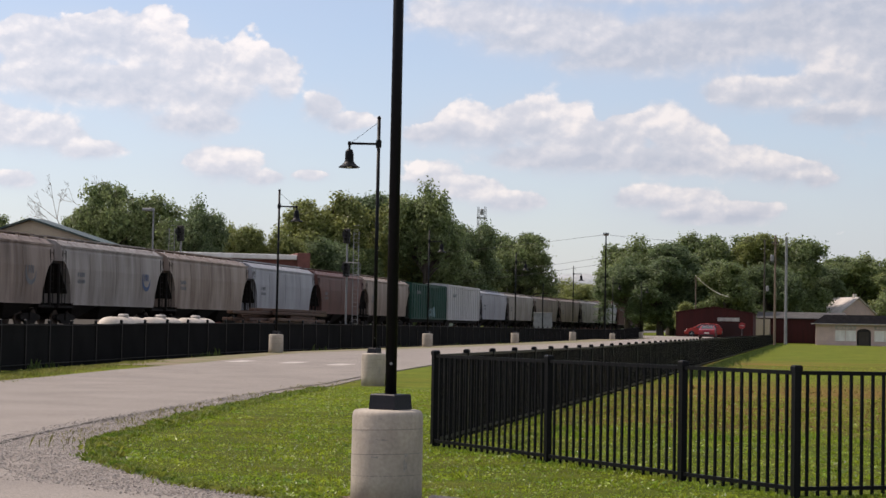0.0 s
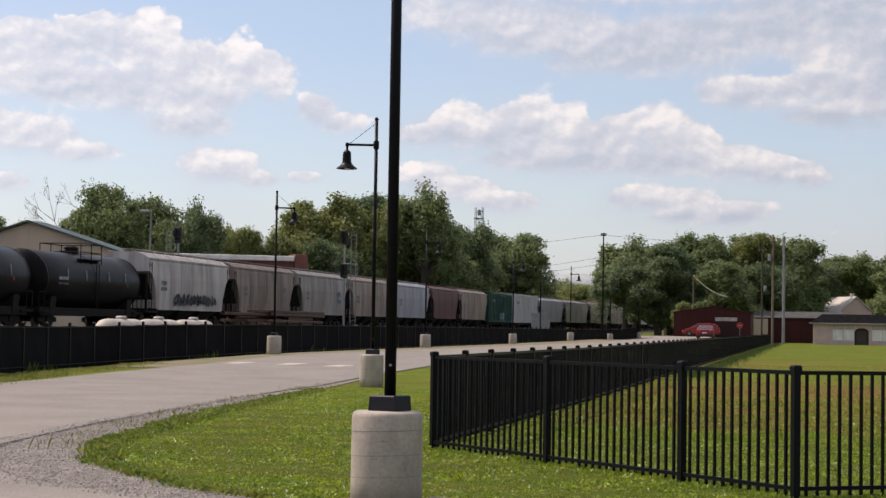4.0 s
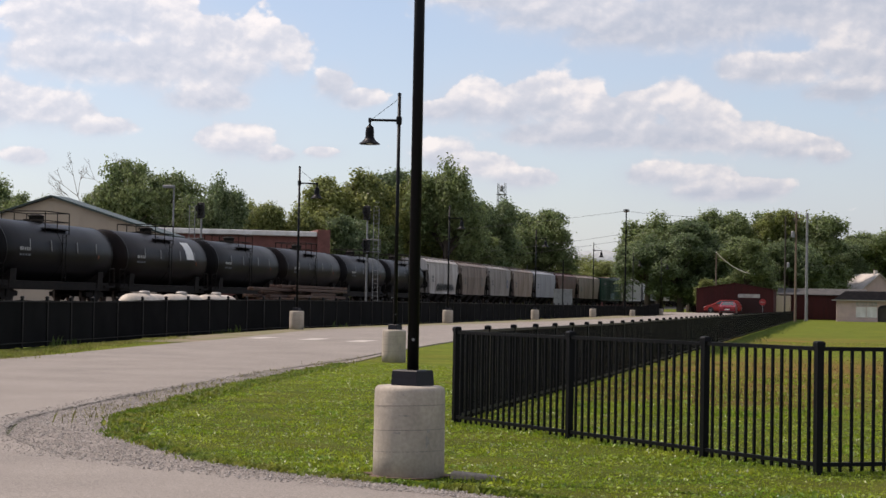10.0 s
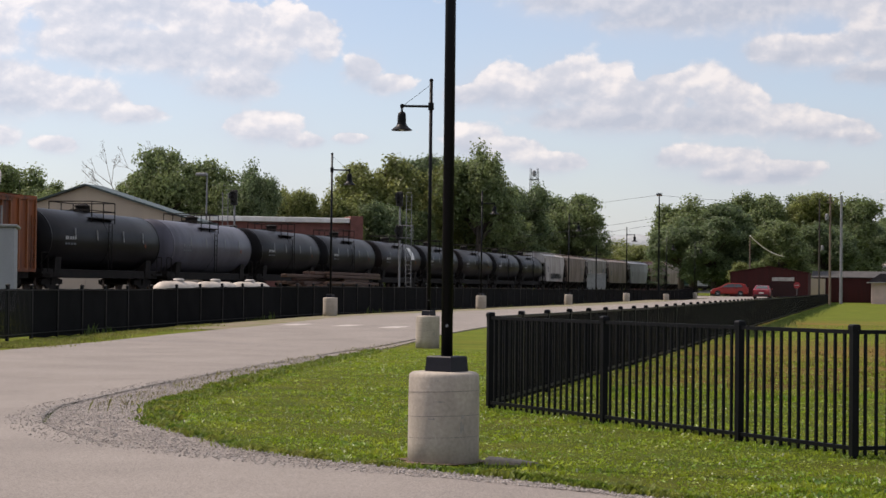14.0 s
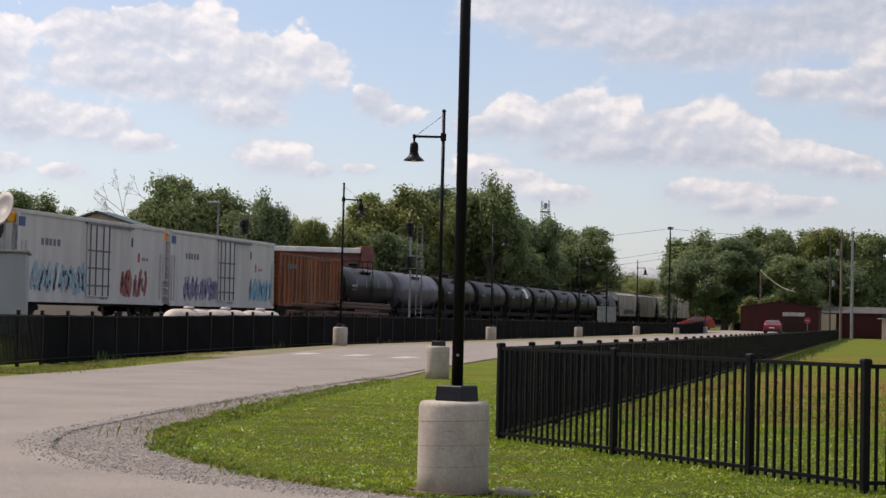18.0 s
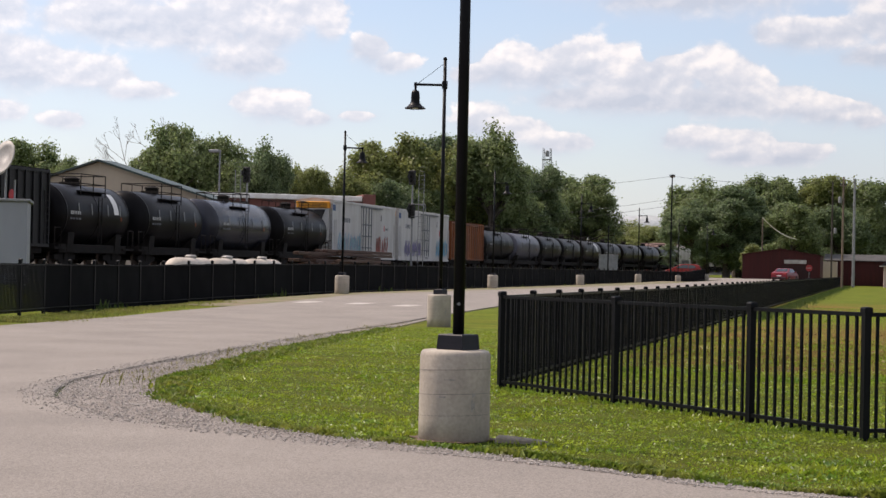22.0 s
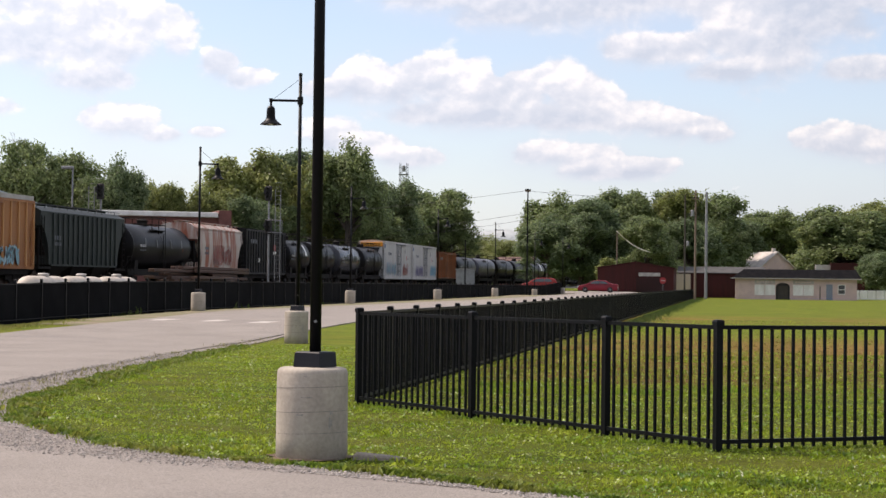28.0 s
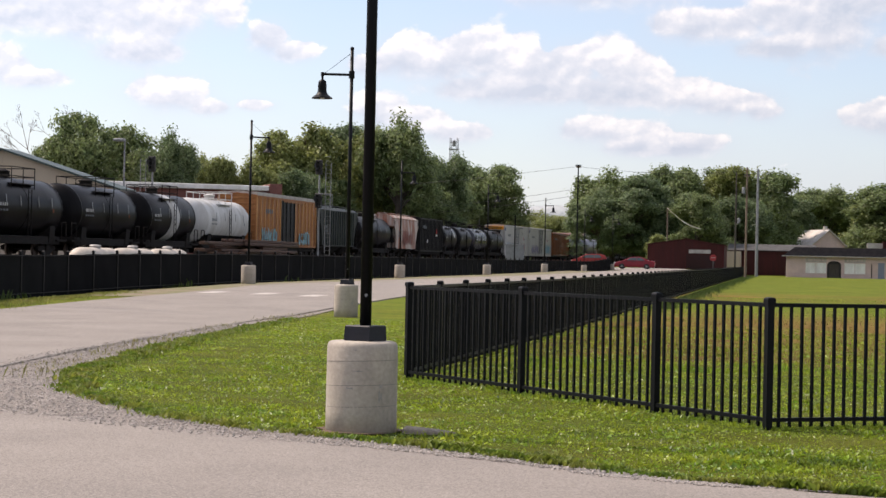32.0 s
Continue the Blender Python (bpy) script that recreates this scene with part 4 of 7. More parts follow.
# front of the train first: kind, colour, place of the coupling behind it when the clip starts, label
TRAIN = [
    ("box", "brown", 329.0, "dark reddish brown boxcar far along the train"),
    ("hopper", "lavender", 311.5, "bluish white covered hopper wagon far along the train"),
    ("hopper", "grey_white", 294.0, "pale grey covered hopper wagon far along the train"),
    ("hopper", "grey_tan", 276.5, "sooty grey covered hopper wagon far along the train"),
    ("hopper", "grey_tan", 257.0, "grey covered hopper wagon, dull and sooty"),
    ("hopper", "grey_white", 236.0, "pale grey covered hopper wagon"),
    ("hopper", "lavender", 215.5, "bluish white covered hopper wagon"),
    ("box", "white_box", 195.2, "tall white boxcar with ribbed sides"),
    ("box", "green", 176.3, "dark green boxcar with graffiti low on its side"),
    ("hopper", "beige", 157.2, "beige round-sided covered hopper wagon"),
    ("hopper", "brown", 141.0, "reddish brown covered hopper wagon"),
    ("hopper", "lavender", 123.4, "pale lavender covered hopper wagon"),
    ("hopper", "beige", 106.1, "dirty beige covered hopper wagon"),
    ("hopper", "grey_white", 89.6, "light grey covered hopper wagon with a blue curved emblem"),
    ("hopper", "grey_tan", 73.2, "tan weathered covered hopper wagon with a ringed emblem"),
    ("hopper", "off_white", 56.6, "off-white covered hopper wagon with black graffiti"),
    ("tank", "black_tank", 41.0, "black tank wagon with pale number bars"),
    ("tank", "dark_tank", 25.6, "dark grey tank wagon"),
    ("tank", "brown_tank", 8.7, "brownish black tank wagon"),
    ("tank", "black_tank", -6.8, "black tank wagon with pale number bars"),
    ("tank", "brown_tank", -22.4, "dark brown tank wagon with a large white notice"),
    ("tank", "dark_tank", -37.9, "dark grey tank wagon"),
    ("tank", "black_tank", -53.2, "black tank wagon with pale number bars"),
    ("tank", "grey_tank", -69.0, "bluish grey tank wagon"),
    ("tank", "dark_tank", -85.3, "dark grey tank wagon"),
    ("box", "orange_brown", -100.6, "orange-brown ribbed boxcar, rusty and faded"),
    ("reefer", "reefer", -119.9, "white smooth-sided refrigerator car with blue graffiti"),
    ("reefer", "reefer", -138.6, "white smooth-sided refrigerator car with an orange cooling unit"),
    ("tank", "black_tank", -151.1, "short black tank wagon"),
    ("tank", "blue_tank", -163.6, "short glossy dark steel-blue tank wagon"),
    ("tank", "dark_tank", -174.5, "short dark grey tank wagon"),
    ("tank", "black_tank", -184.9, "short black tank wagon with a white notice"),
    ("gondola", "black_hopper", -199.3, "tall black ribbed gondola wagon with a red emblem"),
    ("hopper", "rust_white", -213.2, "rust-streaked white covered hopper wagon"),
    ("tank", "black_tank", -228.3, "black tank wagon with a pale hose band"),
    ("ribbed", "green_grey", -244.0, "dull green ribbed hopper wagon"),
    ("box", "orange", -262.9, "orange ribbed boxcar with a black door"),
    ("tank", "white_tank", -275.7, "short white tank wagon, slightly stained"),
    ("tank", "black_tank", -287.2, "short black tank wagon with a broad white band"),
    ("tank", "dark_tank", -298.9, "short dark grey tank wagon"),
    ("tank", "black_tank", -310.8, "short black tank wagon with white number bars"),
    ("tank", "dark_tank", -322.5, "short dark grey tank wagon"),
    ("tank", "black_tank", -334.2, "short black tank wagon"),
]
WAGONS = []


def build_train():
    ahead = 348.0
    for i, (kind, colour, behind, label) in enumerate(TRAIN, -3):
        L = ahead - behind
        y = 0.5 * (ahead + behind)
        ahead = behind
        name = {"tank": "tank_wagon", "hopper": "hopper_wagon", "ribbed": "hopper_wagon", "box": "boxcar", "gondola": "gondola_wagon", "reefer": "refrigerator_car", "flat": "flat_wagon"}[kind]
        car = thing(name, label, name.replace("_", " "), None, "train wagons")
        h = (L - 1.1) / 2
        if kind == "tank":
            tank(car, L, colour, stripe=(-0.1, 0.22) if i == 35 else None, placard="notice" in label)
        elif kind == "hopper":
            hopper(car, L, colour, ribs=False)
            if i in (10, 11):
                swoosh(car, 1.585, h * 0.62, 2.9, 0.62, PAINT["logo_blue"] if i == 10 else PAINT["logo_grey"])
            if i == 12:
                graffiti(car, 1.585, h * 0.1, 1.5, 8.0, 0.75, PAINT["spray_black"], PAINT["logo_grey"], 5, "black graffiti tags along the sill")
            if i == 30:
                graffiti(car, 1.585, 0.6, 1.6, 5.0, 1.6, PAINT["spray_red"], PAINT["off_white"], 9, "red graffiti strokes")
        elif kind == "ribbed":
            hopper(car, L, colour, curved=False, ribs=True)
        elif kind == "gondola":
                boxcar(car, L, colour, height=4.85, door="")
                for k in range(12):
                    add(car, "top_batten", (0,), lambda bm: box(bm, -1.5, 1.56, -0.07, 0.07, 0, 0.05), PAINT["logo_grey"], m=pose(0, -h + 0.5 + (2 * h - 1.0) * k / 11, 4.77, 0, 4, 0))
                add(car, "emblem", (29,), lambda bm: lathe(bm, [(0.3, 0), (0.3, 0.01), (0, 0.012)], 20, Matrix.Rotation(radians(90), 4, "Y")), PAINT["logo_red"], m=pose(1.605, 2.6, 3.3))
                marks(car, 1.605, 2.6, 2.75, 1.1, 0.22, 4, "m", PAINT["placard"], seed=15)
                marks(car, 1.605, -2.6, 2.0, 0.5, 0.35, 2, "m", PAINT["placard"], seed=16)
        elif kind == "box":
            boxcar(car, L, colour, height=5.0 if colour in ("white_box", "orange") else 4.75, door={"orange": "black_hopper", "orange_brown": "rust_rib"}.get(colour, "same"))
            if colour in ("green", "orange"):
                graffiti(car, 1.6, h * (0.55 if colour == "orange" else 0.1), 1.2, 3.4, 1.1, PAINT["spray_teal"], PAINT["logo_grey"], 21, "teal graffiti low on the side")
            if colour == "orange":
                graffiti(car, 1.6, -h * 0.62, 1.15, 4.2, 1.3, PAINT["spray_teal"], PAINT["logo_grey"], 24, "teal graffiti low on the side")
        elif kind == "reefer":
            boxcar(car, L, colour, height=5.25, ribs=False, end_unit=True, floor=0.86)
            if i == 23:
                graffiti(car, 1.503, h * 0.72, 1.15, 4.2, 1.55, PAINT["spray_blue"], PAINT["spray_teal"], 31, "blue and teal graffiti")
                graffiti(car, 1.503, -h * 0.45, 1.15, 5.6, 1.4, PAINT["spray_violet"], PAINT["logo_grey"], 32, "violet graffiti")
            else:
                graffiti(car, 1.503, h * 0.52, 1.15, 3.6, 1.6, PAINT["spray_red"], PAINT["logo_grey"], 33, "dark red graffiti")
                graffiti(car, 1.503, -h * 0.5, 1.15, 6.4, 1.7, PAINT["spray_teal"], PAINT["spray_violet"], 34, "teal and violet graffiti")
            marks(car, 1.502, h * 0.62, 3.1, 0.5, 0.5, 1, "m", PAINT["logo_red"], "emblem", seed=18)
            marks(car, 1.502, h * 0.62 + 0.75, 3.2, 0.9, 0.16, 3, "m", PAINT["logo_grey"], seed=19)
            marks(car, 1.502, h * 0.5, 3.9, 0.28, 0.5, 1, "m", PAINT["spray_black"], "vent_plate", seed=20)
            marks(car, 1.502, 0.9, 1.0, 1.0, 0.35, 3, "m", PAINT["logo_grey"], seed=22)
        else:
            add(car, "deck", (0,), lambda bm: box(bm, -1.5, 1.5, -L / 2 + 0.6, L / 2 - 0.6, 1.0, 1.25, 0.03), PAINT["under"])
            add(car, "load", (0,), lambda bm: box(bm, -1.3, 1.3, -L / 2 + 1.0, L / 2 - 1.0, 1.25, 3.6, 0.1), PAINT["under"])
            underframe(car, L)
        WAGONS.append((car, y))


def run(t):
    """How far the train has gone."""
    return 0.65 - 0.75 * smoothstep(24.5, 29.5, t) + 11.5 * t + 0.0265 * t * t


def wagon_pose(y):
    tilt = math.degrees(math.atan(RAIL_SLOPE)) if y < 420 else 0.0
    bend = math.degrees(math.atan(0.25 * (rail_x(y + 2) - rail_x(y - 2))))
    return pose(rail_x(y), y, rail_z(y), tilt, 0, -bend)


# ---- beside the railway ----
M["brick_red"] = mat("brick_red", (0.19, 0.075, 0.06), (0.14, 0.055, 0.045), rough=0.85, scale=1.5, bump=0.3, bscale=14, fine=0.25)
M["brick_bright"] = mat("brick_bright", (0.24, 0.085, 0.06), (0.17, 0.06, 0.045), rough=0.85, scale=1.5, bump=0.3, bscale=14, fine=0.25)
M["cream_tank"] = mat("cream_tank", (0.56, 0.49, 0.41), (0.44, 0.38, 0.31), rough=0.6, scale=1.5)
M["tan_wall"] = mat("tan_wall", (0.44, 0.36, 0.27), (0.39, 0.32, 0.245), rough=0.7, scale=0.6, stretch=(1, 1, 0.3), fine=0.06)
M["green_roof"] = mat("green_roof", (0.022, 0.042, 0.036), (0.03, 0.052, 0.045), rough=0.5, scale=0.5)
M["pale_roof"] = mat("pale_roof", (0.52, 0.48, 0.44), (0.42, 0.38, 0.35), rough=0.6, scale=0.7)
M["maroon"] = mat("maroon", (0.06, 0.014, 0.013), (0.045, 0.013, 0.012), rough=0.75, spec=0.2, scale=0.8, stretch=(4, 4, 0.3), fine=0.1)
M["maroon_door"] = mat("maroon_door", (0.035, 0.013, 0.013), (0.03, 0.014, 0.014), rough=0.7, spec=0.2, scale=0.8)
M["pink_wall"] = mat("pink_wall", (0.56, 0.42, 0.38), (0.48, 0.36, 0.33), rough=0.85, scale=1.0, fine=0.12)
M["shingle_black"] = mat("shingle_black", (0.012, 0.012, 0.014), (0.02, 0.019, 0.02), rough=1.0, spec=0.05, scale=2, bump=0.4)
M["grey_roof"] = mat("grey_roof", (0.085, 0.082, 0.08), (0.06, 0.058, 0.056), rough=0.85, spec=0.2, scale=1)
M["blue_door"] = mat("blue_door", (0.2, 0.225, 0.28), (0.17, 0.195, 0.25), rough=0.6)
M["sign_red"] = mat("sign_red", (0.3, 0.02, 0.022), (0.27, 0.02, 0.022), rough=0.5)
M["old_roof"] = mat("old_roof", (0.17, 0.1, 0.085), (0.13, 0.085, 0.075), rough=0.85, scale=2)
M["dark_wood"] = mat("dark_wood", (0.06, 0.05, 0.042), (0.045, 0.037, 0.03), rough=0.9, scale=3, stretch=(6, 6, 0.4))
M["dish"] = mat("dish", (0.42, 0.4, 0.37), (0.3, 0.28, 0.26), rough=0.6, scale=2)
M["cabinet_grey"] = mat("cabinet_grey", (0.3, 0.31, 0.335), (0.25, 0.26, 0.285), rough=0.5, metal=0.2, scale=1.2, stretch=(1, 1, 0.3))
M["rail_bronze"] = mat("rail_bronze", (0.16, 0.1, 0.07), (0.1, 0.065, 0.05), rough=0.8, scale=3)


def gz(x, y):
    return ground_z(x, y)


def gable_house(name, label, category, x0, x1, y0, y1, z0, eave, peak, wall, roof, along="y", over=0.35, thick=0.18):
    """House with gable roof; the ridge runs along y or x. Returns the thing."""
    h = thing(name, label, category)
    bm = bmesh.new()
    if along == "y":
        xm = 0.5 * (x0 + x1)
        loft(bm, [[(x0, y, z0), (x1, y, z0), (x1, y, eave), (xm, y, peak), (x0, y, eave)] for y in (y0, y1)])
    else:
        ym = 0.5 * (y0 + y1)
        loft(bm, [[(x, y0, z0), (x, y1, z0), (x, y1, eave), (x, ym, peak), (x, y0, eave)] for x in (x0, x1)])
    part("wall", bm, wall, h)
    for s in (-1, 1):
        bm = bmesh.new()
        if along == "y":
            xm, xe = 0.5 * (x0 + x1), (x0 - over if s < 0 else x1 + over)
            drop = (peak - eave) / (0.5 * (x1 - x0)) * over
            loft(bm, [[(xm, y, peak + 0.02), (xe, y, eave - drop + 0.02), (xe, y, eave - drop + thick), (xm, y, peak + thick)] for y in (y0 - over, y1 + over)])
        else:
            ym, ye = 0.5 * (y0 + y1), (y0 - over if s < 0 else y1 + over)
            drop = (peak - eave) / (0.5 * (y1 - y0)) * over
            loft(bm, [[(x, ym, peak + 0.02), (x, ye, eave - drop + 0.02), (x, ye, eave - drop + thick), (x, ym, peak + thick)] for x in (x0 - over, x1 + over)])
        part("roof", bm, roof, h)
    return h


def window_in(house, name, x0, x1, y, z0, z1, frame_mat, pane_mat, bars=1):
    """A window in a wall that faces -y."""
    bm = bmesh.new()
    t = 0.09
    for a in ((x0 - t, x1 + t, z1, z1 + t), (x0 - t, x1 + t, z0 - t, z0), (x0 - t, x0, z0, z1), (x1, x1 + t, z0, z1)):
        box(bm, a[0], a[1], y - 0.07, y + 0.02, a[2], a[3])
    for i in range(bars):
        zz = z0 + (z1 - z0) * (i + 1) / (bars + 1)
        box(bm, x0, x1, y - 0.05, y + 0.01, zz - 0.03, zz + 0.03)
    w = part(name, bm, frame_mat, house)
    bm = bmesh.new()
    box(bm, x0, x1, y - 0.025, y - 0.01, z0, z1)
    part("pane", bm, pane_mat, w)


def build_trackside():
    # tan metal building with green roof trim, gable towards the street
    b = gable_house("metal_building", "tan metal building with a green roof behind the train", "building", -65.5, -47.6, 125, 127.6, 0.9, 6.25, 9.0, M["tan_wall"], M["green_roof"], over=0.4, thick=0.16)
    for i in range(1, 8):
        bm = bmesh.new()
        x = -65.5 + 17.9 * i / 8
        box(bm, x - 0.04, x + 0.04, 124.97, 125.01, 1.0, 6.2 + 2.7 * (1 - abs(x + 56.55) / 8.95) - 0.1)
        part("wall_seam", bm, M["tan_wall"], b)
    # long low brick building with pale roof
    b = thing("brick_building", "long low brick building with a pale roof edge", "building", pose(-50, 172, 0, 0, 0, 26))
    bm = bmesh.new()
    box(bm, -34, 0.9, 0, 16, 0.8, 8.05)
    part("wall", bm, M["brick_red"], b)
    bm = bmesh.new()
    box(bm, -34.3, 0.2, -0.5, 16.3, 8.05, 8.55, 0.05)
    part("roof", bm, M["white_paint"], b)
    bm = bmesh.new()
    box(bm, 0.25, 1.5, -0.6, 16.4, 0.8, 8.75, 0.03)
    part("parapet", bm, M["brick_red"], b)
    for i in range(5):
        bm = bmesh.new()
        box(bm, -6 - i * 5.5, -3.5 - i * 5.5, -0.06, 0.01, 3.0, 5.6)
        part("window", bm, M["glass"], b)

    # railway signals
    def signal(x, y, top, label, flip):
        s = thing("railway_signal", label, "railway signal", pose(x, y, gz(x, y)), "railway signals")
        h = top - gz(x, y)
        bm = bmesh.new()
        box(bm, -0.5, 0.5, -0.5, 0.5, -0.1, 0.35, 0.03)
        part("foundation", bm, M["concrete"], s)
        bm = bmesh.new()
        rod(bm, (0, 0, 0.3), (0, 0, h - 0.3), 0.085, 0.07, 12)
        part("mast", bm, M["galvanised"], s)
        for z in (h - 0.65, h - 3.3):
            bm = bmesh.new()
            lathe(bm, [(0, 0), (0.36, 0), (0.36, 0.05), (0, 0.05)], 20, pose(0.0, -0.32, z, 90, 0, 0))
            box(bm, -0.26, 0.26, -0.3, 0.0, z - 0.72, z + 0.45, 0.05)
            hd = part("signal_head", bm, M["dark"], s, "black signal head with hoods")
            for k in range(3):
                bm = bmesh.new()
                rod(bm, (0, -0.3, z + 0.22 - 0.3 * k), (0, -0.56, z + 0.19 - 0.3 * k), 0.12, 0.12, 10, caps=False)
                part("hood", bm, M["dark"], hd)
        for dx in (0.52 * flip, 0.95 * flip):
            bm = bmesh.new()
            rod(bm, (dx, 0, 0.3), (dx, 0, h - 0.4), 0.03, seg=6)
            part("ladder_rail", bm, M["galvanised"], s)
        for k in range(int(h / 0.34)):
            bm = bmesh.new()
            rod(bm, (0.52 * flip, 0, 0.5 + 0.34 * k), (0.95 * flip, 0, 0.5 + 0.34 * k), 0.012, seg=5)
            part("rung", bm, M["galvanised"], s)
        for z in (h - 3.9,):
            bm = bmesh.new()
            box(bm, min(0, flip), max(0, flip), -0.35, 0.35, z, z + 0.05)
            for yy in (-0.35, 0.35):
                rod(bm, (flip, yy, z), (flip, yy, z + 1.0), 0.025, seg=5)
                rod(bm, (0, yy, z + 1.0), (flip, yy, z + 1.0), 0.025, seg=5)
            part("platform", bm, M["galvanised"], s)
    signal(-36.2, 139.6, 9.55, "tall railway signal mast with ladder in front of the train", 1)
    signal(-46.3, 128.9, 9.1, "railway signal mast with ladder behind the train", -1)

    # galvanised yard lights
    def yard_light(x, y, top, arm, label):
        s = thing("yard_light", label, "yard light", pose(x, y, gz(x, y)), "yard lights")
        h = top - gz(x, y)
        bm = bmesh.new()
        rod(bm, (0, 0, -0.1), (0, 0, h), 0.08, 0.06, 10)
        part("pole", bm, M["galvanised"], s)
        bm = bmesh.new()
        box(bm, min(0, arm), max(0, arm), -0.28, 0.28, h - 0.1, h + 0.12, 0.04)
        part("lamp_head", bm, M["galvanised"], s)
    yard_light(-50, 132.8, 10.35, -0.85, "grey steel yard light with a flat head")
    yard_light(-45.4, 86.5, 9.3, -0.9, "grey steel yard light beyond the tracks")
    yard_light(-50, 267.8, 10.3, -1.4, "grey yard light before the trees")
    yard_light(-50, 300.4, 11.7, -1.4, "grey yard light before the trees")

    # three white gas tanks
    def gas_tank(y):
        t = thing("gas_tank", "white horizontal gas tank with a lid, behind the screened fence", "gas tank", pose(-28, y, gz(-28, y)), "gas tanks")
        top = 1.79 - gz(-28, y) + 0.004 * (y - 76)
        c = top - 0.52
        bm = bmesh.new()
        lathe(bm, [(0, -2.1), (0.22, -2.07), (0.4, -1.95), (0.5, -1.72), (0.52, -1.5), (0.52, 1.5), (0.5, 1.72), (0.4, 1.95), (0.22, 2.07), (0, 2.1)], 24, pose(0, 0, c), "Y")
        part("barrel", bm, M["cream_tank"], t, smooth=True)
        bm = bmesh.new()
        lathe(bm, [(0.22, -0.05), (0.22, 0.05), (0.25, 0.06), (0.18, 0.12), (0, 0.13)], 16, pose(0, 0, top))
        part("lid", bm, M["dish"], t)
        for s in (-1.3, 1.3):
            bm = bmesh.new()
            box(bm, -0.3, 0.3, s - 0.1, s + 0.1, -0.1, c - 0.42)
            part("foot", bm, M["concrete"], t)
    for y in (71.2, 75.6, 80.2):
        gas_tank(y)

    # stack of used timbers and rail
    st = thing("timber_stack", "stack of old brown timbers and rails behind the fence", "timber stack", pose(-29, 97.5, gz(-29, 97.5)))
    rnd = random.Random(4)
    me = None
    zt = 2.5 - gz(-29, 97.5)
    rows = 9
    for r in range(rows):
        for k in range(7 - (r > 5) * 3):
            L = rnd.uniform(5, 8) if r < 7 else rnd.uniform(6, 11)
            y = rnd.uniform(-4.5, 4.5)
            bm = bmesh.new()
            z = zt * r / rows
            dx = rnd.uniform(-0.1, 0.12)
            box(bm, dx - 1.2 + 0.36 * k, dx - 0.92 + 0.36 * k, y - L / 2, y + L / 2, z, z + zt / rows * 0.86, 0.02)
            part("timber", bm, M["lumber"], st)

    # equipment shed with a dish, a tall dark pole, and a cabinet further on
    sh = thing("equipment_shed", "pale grey steel equipment shed behind the fence", "shed", pose(-28.22, 56.6, gz(-28, 56), 0, 0, 24))
    top = 3.5 - gz(-28, 56)
    for k in range(3):
        bm = bmesh.new()
        box(bm, -1.55 * (k + 1) + 0.02, -1.55 * k, 0, 2.6, 0, top, 0.02)
        part("wall_panel", bm, M["cabinet_grey"], sh)
    bm = bmesh.new()
    box(bm, -4.8, 0.1, -0.1, 2.7, top, top + 0.1, 0.02)
    part("roof", bm, M["galvanised"], sh)
    bm = bmesh.new()
    box(bm, -2.75, -2.5, -0.05, 0.0, top - 0.55, top - 0.5)
    part("latch", bm, M["dark"], sh)
    for x in (-1.1, -0.45):
        bm = bmesh.new()
        rod(bm, (x, 0.2, top + 0.1), (x, 0.2, top + 0.75), 0.04, seg=6)
        part("vent_pipe", bm, M["galvanised"], sh)
    d = thing("satellite_dish", "weathered white satellite dish on a post on the shed", "satellite dish", pose(-28.95, 56.4, top + gz(-28, 56) + 0.1))
    bm = bmesh.new()
    rod(bm, (0, 0, 0), (0, 0, 1.3), 0.04, seg=8)
    part("post", bm, M["galvanised"], d)
    bm = bmesh.new()
    m = pose(0, 0, 1.33) @ Matrix.Scale(1.15, 4) @ Matrix.Rotation(radians(-28), 4, "Z") @ Matrix.Rotation(radians(72), 4, "X")
    lathe(bm, [(0.0, 0.0), (0.22, 0.02), (0.4, 0.06), (0.54, 0.12), (0.55, 0.14), (0.4, 0.09), (0.22, 0.05), (0, 0.03)], 24, m)
    part("reflector", bm, M["dish"], d, smooth=True)
    bm = bmesh.new()
    tube(bm, [m @ Vector((0, -0.55, 0.12)), m @ Vector((0, -0.1, 0.7))], 0.02)
    box(bm, -0.06, 0.06, -0.06, 0.06, 0.66, 0.8, 0.01, m)
    part("feed_arm", bm, M["galvanised"], d)

    p = thing("tall_pole", "tall dark steel pole near the equipment shed", "pole", pose(-25.7, 47.6, gz(-25.7, 47.6), 0, 1.2, 0))
    bm = bmesh.new()
    rod(bm, (0, 0, -0.2), (0, 0, 12.5), 0.085, 0.07, 12)
    part("pole", bm, M["black_paint"], p)

    c = thing("signal_cabinet", "pale steel railway cabinet beside the fence", "cabinet", pose(-26.7, 183, gz(-26.7, 183), 0, 0, 8))
    hc = 3.3 - gz(-26.7, 183)
    for k in (0, 1):
        bm = bmesh.new()
        box(bm, -0.95 + 0.96 * k, -0.01 + 0.96 * k, -0.7, 0.7, 0, hc, 0.02)
        part("door", bm, M["galvanised"], c)
    bm = bmesh.new()
    box(bm, -1.02, 1.02, -0.8, 0.8, hc, hc + 0.1, 0.02)
    part("roof", bm, M["galvanised"], c)
    p = thing("slim_pole", "slim black pole beside the railway cabinet", "pole", pose(-26.3, 180, gz(-26.3, 180)))
    bm = bmesh.new()
    rod(bm, (0, 0, -0.1), (0, 0, 5.7), 0.07, 0.06, 8)
    part("pole", bm, M["black_paint"], p)


